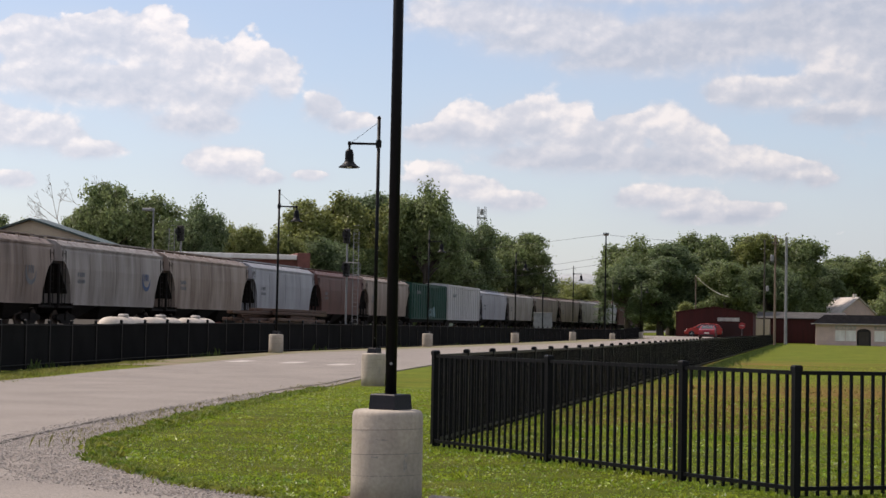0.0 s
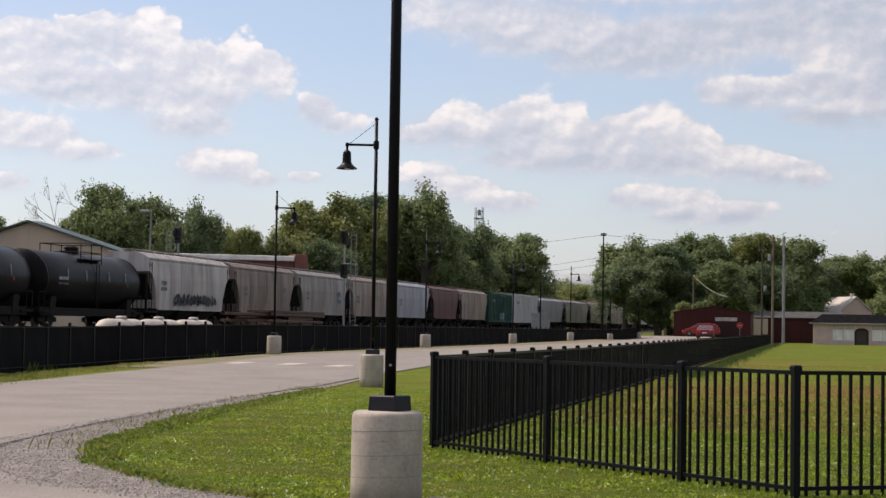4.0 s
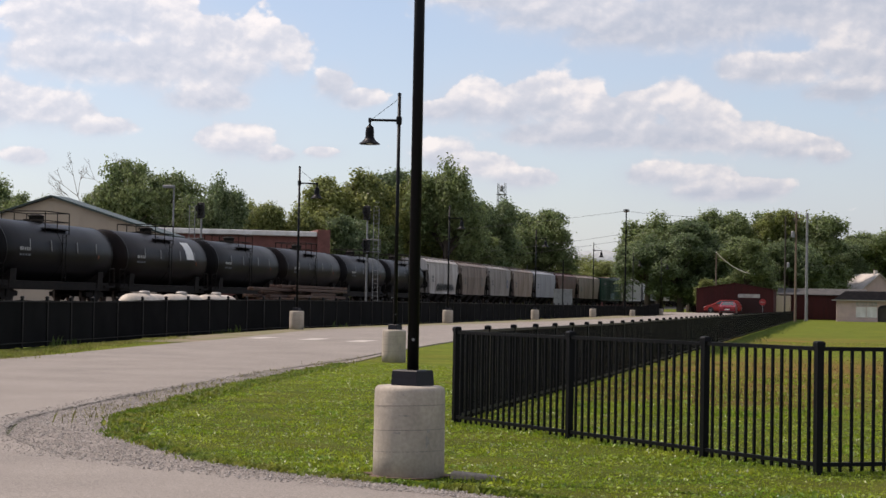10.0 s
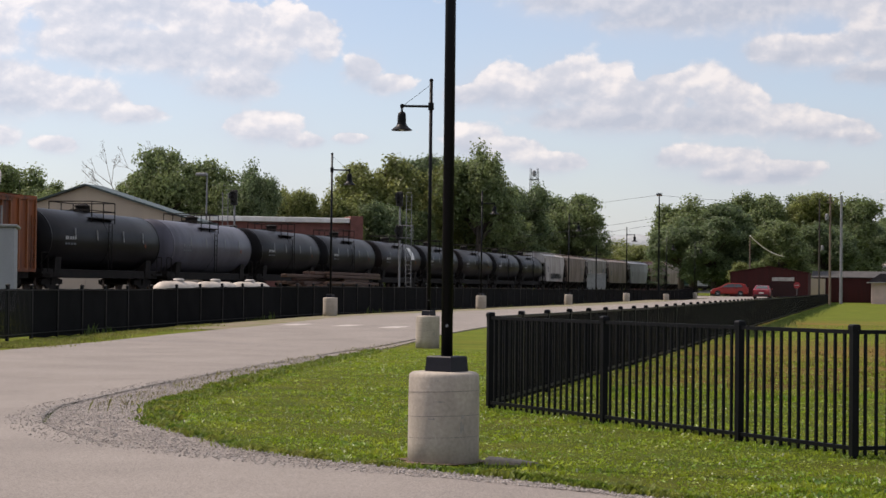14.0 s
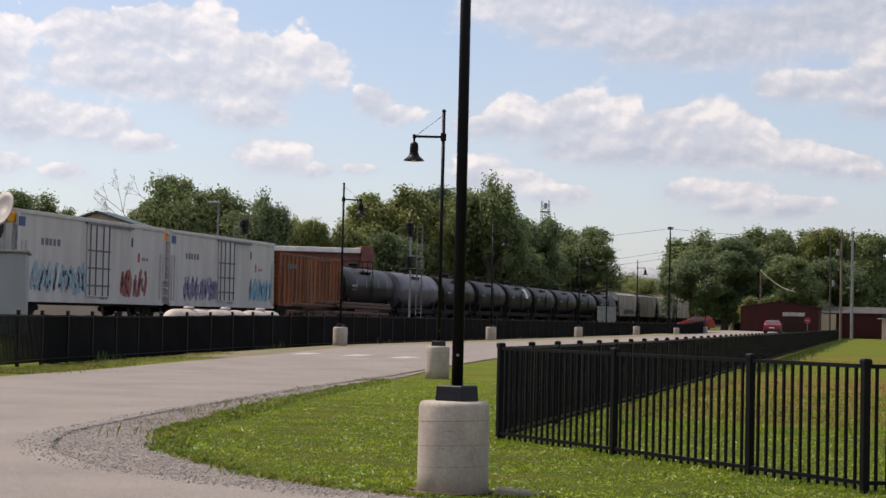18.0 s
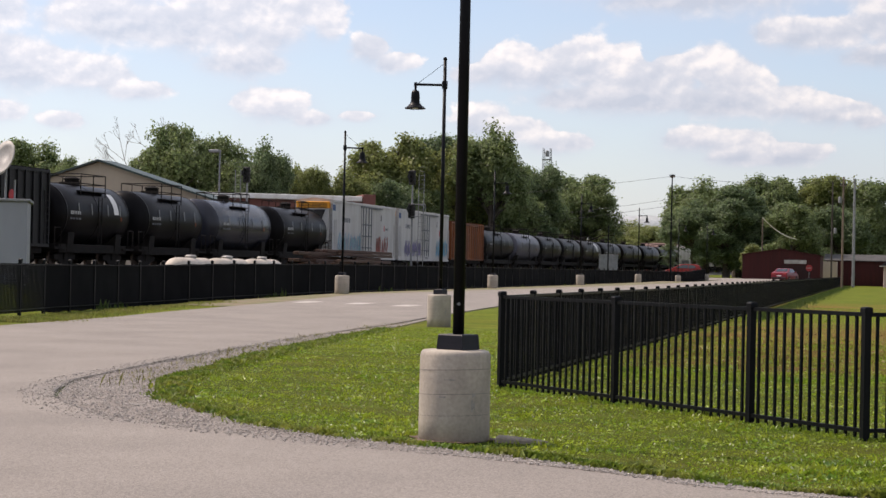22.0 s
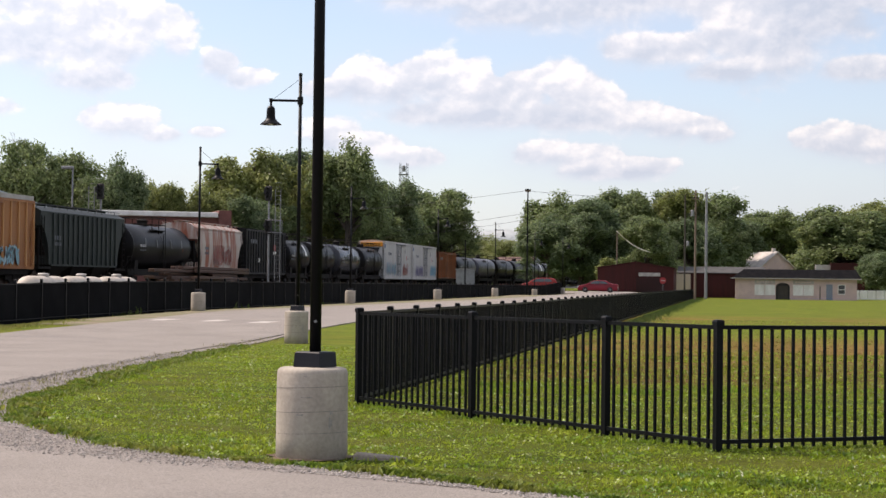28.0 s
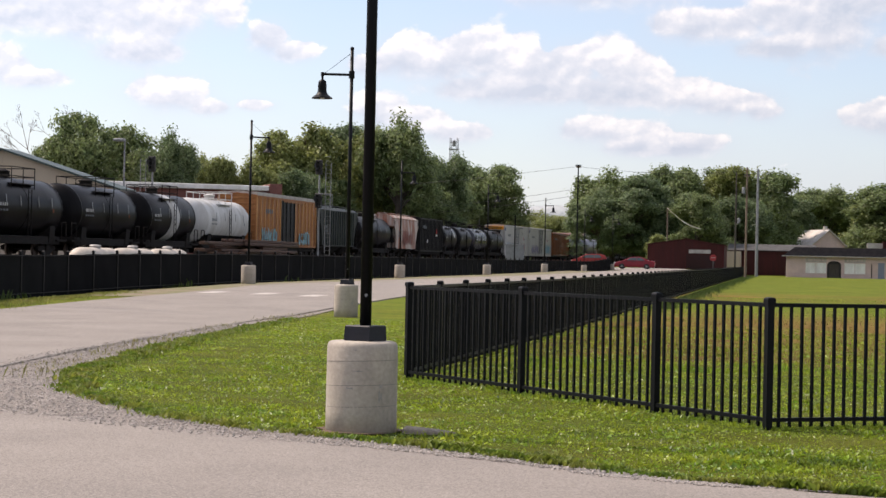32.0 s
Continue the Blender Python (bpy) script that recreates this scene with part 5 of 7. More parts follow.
# ---- far end of the street and the field ----
def build_far_buildings():
    b = gable_house("garage", "low dark red metal garage at the street's end", "garage", -16.75, -7.05, 232, 244, 0.9, 4.2, 4.95, M["maroon"], M["maroon"], over=0.15, thick=0.12)
    bm = bmesh.new()
    box(bm, -11.8, -8.2, 231.93, 232.02, 0.95, 3.05)
    d = part("garage_door", bm, M["maroon_door"], b, "dark red roller door")
    for i in range(6):
        bm = bmesh.new()
        box(bm, -11.8, -8.2, 231.9, 231.94, 1.0 + 0.3 * i, 1.03 + 0.3 * i)
        part("slat", bm, M["maroon_door"], d)
    bm = bmesh.new()
    box(bm, -11.5, -8.75, 231.9, 232.02, 3.19, 3.66)
    part("sign_board", bm, M["dish"], b, "blank white board over the door")
    for i in range(9):
        bm = bmesh.new()
        x = -16.6 + i * 1.15
        box(bm, x, x + 0.05, 231.96, 232.01, 0.8, 4.1)
        part("wall_seam", bm, M["maroon"], b)
    s = thing("road_sign", "red octagonal road sign on a post by the garage", "road sign", pose(-8.2, 226, gz(-8.2, 226) - 0.02))
    bm = bmesh.new()
    rod(bm, (0, 0, -0.1), (0, 0, 2.35), 0.03, seg=6)
    part("post", bm, M["galvanised"], s)
    bm = bmesh.new()
    lathe(bm, [(0, -0.01), (0.42, -0.01), (0.42, 0.01), (0, 0.01)], 8, pose(0, -0.04, 1.98, 90, 0, 0) @ Matrix.Rotation(radians(22.5), 4, "Z"))
    sg = part("plate", bm, M["sign_red"], s)
    bm = bmesh.new()
    box(bm, -0.25, 0.25, -0.056, -0.051, 1.95, 2.02)
    part("bar", bm, M["dish"], sg)

    b = gable_house("barn", "long dark red barn with a low grey roof", "barn", -7.0, 4.6, 256, 266, 0.5, 3.9, 4.75, M["maroon"], M["grey_roof"], along="x", over=0.3, thick=0.12)
    bm = bmesh.new()
    box(bm, -7.25, -5.4, 249, 256, 0.5, 3.7)
    part("lean_to", bm, M["tan_wall"], b, "tan end wall")

    # single-storey pink shop with a mansard roof
    b = thing("shop_building", "single-storey pale pink masonry shop with a black mansard roof", "building")
    x0, x1, y0, y1, z0, zt = 0.75, 16.3, 240.0, 251.0, 0.3, 3.15
    bm = bmesh.new()
    box(bm, x0, 5.95, y0, y0 + 0.3, z0, zt)
    box(bm, 7.75, x1, y0, y0 + 0.3, z0, zt)
    box(bm, 5.95, 7.75, y0, y0 + 0.3, 2.65, zt)
    part("front_wall", bm, M["pink_wall"], b)
    for xa, xb in ((x0, x0 + 0.3), (x1 - 0.3, x1)):
        bm = bmesh.new()
        box(bm, xa, xb, y0 + 0.3, y1, z0, zt)
        part("side_wall", bm, M["pink_wall"], b)
    bm = bmesh.new()
    box(bm, x0 + 0.3, x1 - 0.3, y1 - 0.3, y1, z0, zt)
    part("back_wall", bm, M["pink_wall"], b)
    bm = bmesh.new()
    loft(bm, [[(x0 - 0.55, y0 - 0.55, zt), (x1 + 0.55, y0 - 0.55, zt), (x1 + 0.55, y1 + 0.3, zt), (x0 - 0.55, y1 + 0.3, zt)], [(x0 + 1.1, y0 + 0.5, 4.35), (x1 - 0.1, y0 + 0.5, 4.35), (x1 - 0.1, y1 - 0.5, 4.35), (x0 + 1.1, y1 - 0.5, 4.35)]])
    part("mansard_roof", bm, M["shingle_black"], b)
    bm = bmesh.new()
    box(bm, x0 - 0.6, x1 + 0.6, y0 - 0.62, y0 - 0.5, zt - 0.05, zt + 0.05)
    part("gutter", bm, M["pale_roof"], b)
    bm = bmesh.new()
    pts = [(5.95, 0.3), (5.95, 2.1)] + [(6.85 - 0.9 * math.cos(a), 2.1 + 0.5 * math.sin(a)) for a in [math.pi * k / 8 for k in range(1, 8)]] + [(7.75, 2.1), (7.75, 0.3)]
    loft(bm, [[(x, y, z) for x, z in pts] for y in (y0 + 0.25, y0 + 0.5)])
    dr = part("arched_entrance", bm, M["dark"], b, "dark arched recessed entrance")
    bm = bmesh.new()
    box(bm, 6.2, 7.5, y0 + 0.12, y0 + 0.2, 0.4, 2.2)
    part("door_leaf", bm, M["dark_wood"], dr)
    bm = bmesh.new()
    arc = [(6.85 - 0.9 * math.cos(a), 2.1 + 0.5 * math.sin(a)) for a in [math.pi * k / 8 for k in range(9)]]
    loft(bm, [[(x, y, z) for x, z in arc + [(7.75, 2.66), (5.95, 2.66)]] for y in (y0 + 0.004, y0 + 0.24)])
    part("arch", bm, M["pink_wall"], b)
    for i, xa in enumerate((3.3, 4.65, 8.25, 9.6)):
        window_in(b, "window", xa, xa + 1.1, y0, 1.05, 2.25, M["white_paint"], M["white_paint"], 0)
    for xa, xb in ((3.2, 5.85), (8.15, 10.8)):
        bm = bmesh.new()
        box(bm, xa, xb, y0 - 0.08, y0 + 0.01, 2.45, 2.95)
        part("sign_board", bm, M["dish"], b)
        bm = bmesh.new()
        for k in range(6):
            box(bm, xa + 0.3 + 0.36 * k, xa + 0.52 + 0.36 * k, y0 - 0.1, y0 - 0.08, 2.58, 2.8)
        part("marking", bm, M["pink_wall"], b)
    bm = bmesh.new()
    box(bm, 12.4, 13.2, y0 - 0.05, y0 + 0.02, 0.4, 2.45)
    part("door", bm, M["blue_door"], b, "pale blue door")
    window_in(b, "window", 13.95, 14.75, y0, 1.25, 2.35, M["white_paint"], M["glass"], 1)
    bm = bmesh.new()
    rod(bm, (11.6, y0 - 0.05, 0.5), (11.6, y0 - 0.05, 2.2), 0.06, seg=6)
    part("meter_pipe", bm, M["dark"], b)

    h = gable_house("house", "pale pinkish house with a pale grey gable roof behind the shop", "house", -2.9, 2.9, 0, 9, 0, 4.7, 7.1, M["pink_wall"], M["pale_roof"], along="y")
    h.matrix_basis = pose(7.6, 300, 0.7, 0, 0, 26)
    bm = bmesh.new()
    box(bm, -0.25, 0.25, 1.0, 1.5, 6.8, 7.8)
    part("chimney", bm, M["pale_roof"], h)
    b = thing("brick_store", "flat-roofed dark red brick building", "building")
    bm = bmesh.new()
    box(bm, 16.2, 21.6, 300, 310, 0.7, 6.2)
    part("wall", bm, M["maroon"], b)
    bm = bmesh.new()
    box(bm, 13.8, 16.2, 301, 309, 0.7, 5.9)
    part("wing", bm, M["pale_roof"], b)
    h = gable_house("house", "small pale house with a steep brownish roof", "house", -1.7, 1.7, 0, 6, 0, 2.2, 4.8, M["tan_wall"], M["old_roof"], along="y")
    h.matrix_basis = pose(28.7, 260, 0.5, 0, 0, 38)
    window_in(h, "window", -0.45, 0.45, 0, 0.8, 1.9, M["white_paint"], M["glass"])
    w = thing("white_fence", "low white board fence beyond the shop", "fence")
    for i in range(7):
        bm = bmesh.new()
        x = 17.0 + 1.15 * i
        box(bm, x, x + 1.1, 262, 262.06, 0.45, 1.75)
        part("panel", bm, M["white_paint"], w)
    c = thing("utility_box", "tall pale grey utility box at the field's edge", "utility box")
    bm = bmesh.new()
    box(bm, 24.6, 26.95, 213, 214.5, 0.3, 3.1, 0.04)
    part("housing", bm, M["galvanised"], c)
    bm = bmesh.new()
    box(bm, 24.5, 27.05, 212.9, 214.6, 3.1, 3.25, 0.03)
    part("lid", bm, M["galvanised"], c)
    b = thing("brick_house", "bright red brick building with a pale cornice", "building")
    bm = bmesh.new()
    box(bm, 34.0, 46, 223, 236, 0.4, 7.1)
    part("wall", bm, M["brick_bright"], b)
    bm = bmesh.new()
    box(bm, 33.8, 46.2, 222.8, 236.2, 7.1, 7.5, 0.05)
    part("cornice", bm, M["pale_roof"], b)


def build_brown_house():
    h = gable_house("brick_shed", "low brown brick building with a rusty roof beyond the railway", "building", -48.4, -41.2, 378, 384, 0.8, 6.3, 7.9, M["brick_red"], M["old_roof"], along="x", over=0.3)
    bm = bmesh.new()
    box(bm, -43.2, -42.4, 379, 379.8, 7.0, 8.9)
    part("chimney", bm, M["brick_red"], h)


def build_poles():
    def wood_pole(x, y, top, r, material, label, arms=(), transformer=False, lean=0.0):
        p = thing("utility_pole", label, "utility pole", pose(x, y, gz(x, y), 0, lean, 0), "utility poles")
        h = top - gz(x, y)
        bm = bmesh.new()
        rod(bm, (0, 0, -0.3), (0, 0, h), r, r * 0.7, 10)
        part("pole", bm, material, p)
        for z, w in arms:
            bm = bmesh.new()
            box(bm, -w, w, -0.06, 0.06, h - z - 0.07, h - z + 0.07)
            a = part("cross_arm", bm, M["wood"], p)
            for s in (-0.9, -0.4, 0.4, 0.9):
                bm = bmesh.new()
                lathe(bm, [(0.05, 0), (0.07, 0.06), (0.04, 0.1), (0.06, 0.16), (0, 0.18)], 8, pose(s * w, 0, h - z + 0.07))
                part("insulator", bm, M["glass"], a)
        if transformer:
            bm = bmesh.new()
            k = 0.8 if r < 0.12 else 1.0
            lathe(bm, [(0, 0), (0.2 * k, 0.02), (0.2 * k, 0.65 * k), (0.16 * k, 0.72 * k), (0, 0.74 * k)], 14, pose(0.33 if r < 0.12 else -0.36, -0.1, h - (5.6 if r < 0.12 else 3.0)))
            part("transformer", bm, M["galvanised"], p)
    wood_pole(-21.15, 190, 12.0, 0.095, M["black_paint"], "dark wooden utility pole beside the street", ((0.25, 0.28),))
    wood_pole(-4.9, 200, 11.9, 0.11, M["dark_wood"], "thin dark utility pole by the fence end", transformer=True)
    wood_pole(-3.95, 210, 13.0, 0.15, M["wood"], "brown wooden utility pole with a transformer", ((1.0, 0.35),), True)
    wood_pole(-3.0, 232, 14.0, 0.21, M["galvanised"], "pale silver pole standing at the field's edge")
    wood_pole(-15.15, 246, 9.4, 0.11, M["wood"], "short wooden pole behind the garage")
    wood_pole(23, 249, 14.2, 0.17, M["wood"], "weathered utility pole beyond the field", ((0.2, 0.9),))
    wood_pole(30.5, 240, 8.0, 0.17, M["wood"], "short wooden pole before the trees")

    def wire(a, b, sag, r=0.015, material=None, label="thin black overhead wire"):
        a, b = Vector(a), Vector(b)
        pts = [a.lerp(b, k / 12) - Vector((0, 0, sag * 4 * (k / 12) * (1 - k / 12))) for k in range(13)]
        tagged(part("overhead_wire", tube(bmesh.new(), pts, r, 4), material or M["dark"]), label, "wire", "overhead wires")
    wire((-21.15, 190, 11.8), (-120, 330, 14), 1.5)
    wire((-21.4, 190, 9.4), (-90, 330, 11), 1.2)
    wire((-21.4, 190, 8.7), (-90, 330, 10), 1.2)
    wire((-21.15, 190, 11.8), (-3.95, 210, 12.6), 0.5)
    wire((-3.0, 232, 11.5), (23, 249, 12.6), 0.8)
    wire((23, 249, 13.6), (60, 262, 13.4), 0.6)
    wire((-15.15, 245.8, 9.35), (-9.2, 264, 7.1), 1.15, 0.075, M["white_paint"], "pale drooping service cable")
    for dz in (0.0, 0.6):
        wire((-3.95, 210, 10.4 + dz), (-4.9, 200, 9.6 + dz), 0.6)
        wire((-3.95, 210, 10.4 + dz), (-3.0, 232, 10.6 + dz), 0.9)

    # lattice water tower far behind the trees
    w = thing("lattice_tower", "grey steel lattice tower rising far behind the trees", "tower", pose(-93, 512, 0))
    bm = bmesh.new()
    lathe(bm, [(0, 34.6), (0.5, 34.7), (0.55, 35.0), (0.5, 36.2), (0, 36.5)], 12)
    box(bm, -1.3, 1.3, -1.3, 1.3, 33.6, 33.9)
    part("tank", bm, M["galvanised"], w)
    for sx, sy in ((-1.2, -1.2), (1.2, -1.2), (1.2, 1.2), (-1.2, 1.2)):
        bm = bmesh.new()
        rod(bm, (sx * 1.3, sy * 1.3, 0.5), (sx * 0.85, sy * 0.85, 37.0), 0.1, seg=6)
        for q in range(5):
            rod(bm, (sx * 0.9, sy * 0.9, 26 + 2 * q), (-sx * 0.9, sy * 0.9, 28 + 2 * q), 0.06, seg=4)
        part("leg", bm, M["galvanised"], w)


# ---- cars ----
def car_body(name, label, paint_mat, L, W, H, suv=False):
    c = thing(name, label, "car")
    hw, hl = W / 2, L / 2
    belt = H * (0.66 if not suv else 0.63)
    if suv:
        side = [(-hl, 0.55), (-hl + 0.03, belt), (-hl + 0.32, H * 0.9), (-hl + 0.85, H - 0.02), (-0.4, H), (0.3, H - 0.05), (1.3, belt + 0.04), (hl - 0.3, belt - 0.16), (hl, 0.6), (hl - 0.05, 0.3), (-hl + 0.05, 0.3)]
    else:
        side = [(-hl, 0.5), (-hl + 0.05, belt), (-hl + 0.75, belt + 0.08), (-hl + 1.5, H - 0.03), (-0.2, H), (0.45, H - 0.05), (1.3, belt + 0.03), (hl - 0.2, belt - 0.18), (hl, 0.5), (hl - 0.05, 0.24), (-hl + 0.05, 0.24)]
    bm = bmesh.new()
    loft(bm, [[(sx * (hw - 0.02 - 0.17 * smoothstep(belt, H, z)), y, z) for y, z in side] for sx in (-1, 1)])
    bmesh.ops.bevel(bm, geom=[e for e in bm.edges], offset=0.05, segments=2, affect="EDGES", profile=0.6)
    body = part("body", bm, paint_mat, c, smooth=True)
    # glazing, a little proud of the cabin
    if suv:
        glass = [[(-hl + 0.6, belt + 0.1), (-hl + 0.95, H - 0.13), (-0.75, H - 0.11), (-0.75, belt + 0.07)], [(-0.68, belt + 0.07), (-0.68, H - 0.11), (0.2, H - 0.13), (1.0, belt + 0.07)]]
        front = ((0.38, H - 0.08), (1.22, belt + 0.08))
        rear = ((-hl + 0.3, H * 0.89), (-hl + 0.08, belt + 0.08))
    else:
        glass = [[(-hl + 1.1, belt + 0.06), (-hl + 1.55, H - 0.11), (-0.3, H - 0.08), (-0.3, belt + 0.05)], [(-0.24, belt + 0.05), (-0.24, H - 0.08), (0.35, H - 0.1), (1.05, belt + 0.06)]]
        front = ((0.52, H - 0.08), (1.24, belt + 0.06))
        rear = ((-hl + 1.45, H - 0.06), (-hl + 0.85, belt + 0.12))
    for sx in (-1, 1):
        for g in glass:
            bm = bmesh.new()
            loft(bm, [[(sx * (hw - 0.02 - 0.17 * smoothstep(belt, H, z) + d), y, z) for y, z in g] for d in (-0.03, 0.012)])
            part("side_window", bm, M["glass"], c)
        bm = bmesh.new()
        box(bm, sx * hw - 0.02 if sx > 0 else sx * hw - 0.14, sx * hw + 0.14 if sx > 0 else sx * hw + 0.02, 0.85, 1.0, belt + 0.02, belt + 0.16, 0.02)
        part("mirror", bm, paint_mat, c)
        for yh in (-0.95, 0.05):
            bm = bmesh.new()
            box(bm, sx * hw - 0.03, sx * hw + 0.03, yh, yh + 0.18, belt - 0.1, belt - 0.06)
            part("door_handle", bm, M["dark"], c)
    for nm, (a, b) in (("windscreen", front), ("rear_window", rear)):
        bm = bmesh.new()
        up = 0.015
        s = 1 if nm == "windscreen" else -1
        loft(bm, [[(-hw + 0.34, a[0] + s * d, a[1] + up), (hw - 0.34, a[0] + s * d, a[1] + up), (hw - 0.22, b[0] + s * d, b[1] + up), (-hw + 0.22, b[0] + s * d, b[1] + up)] for d in (0.0, 0.03)])
        part(nm, bm, M["glass"], c)
    for sx in (-1, 1):
        bm = bmesh.new()
        box(bm, sx * (hw - 0.3) - 0.22, sx * (hw - 0.3) + 0.22, hl - 0.12, hl - 0.0, 0.6, 0.76, 0.03)
        part("headlight", bm, M["lamp_glass"], c)
        bm = bmesh.new()
        box(bm, sx * (hw - 0.28) - 0.2, sx * (hw - 0.28) + 0.2, -hl - 0.02, -hl + 0.1, belt - 0.3, belt - 0.06, 0.03)
        part("tail_light", bm, M["sign_red"], c)
    bm = bmesh.new()
    box(bm, -0.26, 0.26, -hl - 0.02, -hl + 0.04, 0.55, 0.68)
    part("number_plate", bm, M["white_paint"], c)
    bm = bmesh.new()
    box(bm, -hw + 0.1, hw - 0.1, -hl - 0.03, -hl + 0.1, 0.28, 0.45, 0.03)
    part("bumper", bm, M["dark"], c)
    wheels = []
    r = 0.36 if suv else 0.32
    for sx in (-1, 1):
        for y in (-hl + 0.92, hl - 0.9):
            bm = bmesh.new()
            lathe(bm, [(0, -0.1), (r * 0.6, -0.1), (r, -0.1), (r + 0.01, 0), (r, 0.1), (r * 0.6, 0.1), (0, 0.1)], 20, Matrix.Rotation(radians(90), 4, "Y"))
            w = part("wheel", bm, M["tyre"], c)
            w.location = (sx * (hw - 0.08), y, r)
            bm = bmesh.new()
            for k in range(5):
                box(bm, -0.012, 0.012, -0.03, 0.03, 0.04, r * 0.62, 0, pose(sx * 0.108, 0, 0, 72 * k, 0, 0))
            lathe(bm, [(0.0, -0.02), (0.07, -0.02), (0.07, 0.02), (0, 0.02)], 10, pose(sx * 0.108, 0, 0, 0, 90, 0))
            part("rim", bm, M["galvanised"], w)
            wheels.append((w, r))
    return c, wheels


CARS = []


def build_cars():
    red = mat("car_red", (0.2, 0.008, 0.018), (0.18, 0.008, 0.016), rough=0.3, bump=0, fine=0.03, spec=0.35)
    orange_red = mat("car_orange_red", (0.27, 0.018, 0.011), (0.24, 0.017, 0.011), rough=0.3, bump=0, fine=0.03, spec=0.35)
    suv, w1 = car_body("suv", "orange-red compact SUV driving off and stopping by the fence", orange_red, 4.65, 1.84, 1.66, True)
    sedan, w2 = car_body("sedan", "dark red sedan turning in front of the garage", red, 4.75, 1.82, 1.45)
    off = [(0, 10), (9, 9), (11, 4), (12, -6), (13, -20), (14, -37), (15, -57), (16, -76), (17, -94), (18, -111), (19, -125), (20, -131), (21, -133.5), (23, -135), (32, -135)]
    rows1 = [(t, -23.9 + (o + 135) * 0.0745, 229.2, 90) for t, o in off]
    rows2 = [(0, -11.2, 204.8, 0), (19.5, -11.2, 204.8, 0), (21, -10.6, 206, -14), (23, -9.85, 208.2, -10), (24, -9.7, 209.6, 12), (24.5, -10.2, 211, 35), (25, -10.9, 212.2, 52), (25.4, -11.5, 213, 64), (26.5, -13.0, 213.9, 80), (27.5, -14.5, 214.4, 88), (28, -15.4, 214.5, 90), (29, -16.3, 214.6, 90), (30, -16.75, 214.6, 90), (31, -16.9, 214.6, 90), (32, -16.95, 214.6, 90)]
    CARS.append((suv, w1, rows1))
    CARS.append((sedan, w2, rows2))


# ---- trees ----
def tree_meshes(seed, wide, conic=0.0):
    """Trunk with limbs, and a crown of small leaves in rounded, uneven clumps, for a tree 10 m high and about 6 m wide."""
    rnd = random.Random(seed)
    rng = np.random.default_rng(seed)
    lobes = [(Vector((0, 0, 6.7 + 0.5 * conic)), wide * 0.62)]
    for k in range(10):
        a = 2 * math.pi * (k * 0.382 + rnd.uniform(-0.08, 0.08))
        z = rnd.uniform(2.6, 7.4 + conic)
        out = wide * (0.64 - 0.06 * abs(z - 4.6)) * rnd.uniform(0.8, 1.12)
        lobes.append((Vector((out * math.cos(a), out * math.sin(a), z)), wide * rnd.uniform(0.34, 0.52)))
    clumps = []
    for c, r in lobes:
        for k in range(int(26 * r / wide) + 7):
            d = Vector((rnd.gauss(0, 1), rnd.gauss(0, 1), rnd.gauss(0.3, 1))).normalized()
            at = c + Vector((d.x * r, d.y * r, d.z * r * 1.25)) * rnd.uniform(0.6, 1.0)
            at.z = min(max(at.z, 1.2), 9.5)
            clumps.append((at, rnd.uniform(0.34, 0.72), rnd.uniform(0.75, 1.35)))
    bm = bmesh.new()
    top = Vector((rnd.uniform(-0.3, 0.3), rnd.uniform(-0.3, 0.3), 7.5))
    rod(bm, (0, 0, -0.3), (0, 0, 2.5), 0.3, 0.22, 8)
    rod(bm, (0, 0, 2.5), top, 0.22, 0.07, 7)
    for c, r, _ in clumps[::5]:
        s = min(0.9, max(0.15, (c.z / 10 - 0.15)))
        base = Vector((0, 0, 2.0)).lerp(top, s * 0.8)
        mid = base.lerp(c, 0.5) + Vector((0, 0, 0.25))
        rod(bm, base, mid, 0.09, 0.06, 5, caps=False)
        rod(bm, mid, c, 0.06, 0.02, 5, caps=False)
    trunk = bpy.data.meshes.new("trunk")
    bm.to_mesh(trunk)
    bm.free()
    trunk.materials.append(M["bark"])
    V, F, count = [], [], 0
    for c, r, tall in clumps:
        n = int(520 * r * r) + 40
        d = rng.normal(size=(n, 3))
        d /= np.linalg.norm(d, axis=1)[:, None]
        spray = 0.82 + 0.3 * np.sin(d[:, 0] * 5 + c.x * 3) * np.sin(d[:, 1] * 6 + c.y) + 0.22 * rng.normal(size=n)
        rr = r * np.clip(spray, 0.25, 1.6)
        P = np.array(c)[None] + d * rr[:, None] * np.array([1.0, 1.0, tall])
        nrm = d + np.array([0, 0, 0.25]) + 0.5 * rng.normal(size=(n, 3))
        nrm /= np.linalg.norm(nrm, axis=1)[:, None]
        u = np.cross(nrm, rng.normal(size=(n, 3)))
        u /= np.linalg.norm(u, axis=1)[:, None]
        v = np.cross(nrm, u)
        s = (0.06 + 0.08 * rng.random(n))[:, None]
        V.append(np.stack([P - u * s, P - v * s * 0.6 + nrm * s * 0.15, P + u * s, P + v * s * 0.6 + nrm * s * 0.15], axis=1).reshape(-1, 3))
        idx = np.arange(n) * 4 + count
        count += 4 * n
        F.append(np.stack([idx, idx + 1, idx + 2, idx + 3], axis=1))
    me = bpy.data.meshes.new("crown")
    me.from_pydata(np.concatenate(V).tolist(), [], np.concatenate(F).tolist())
    return trunk, me


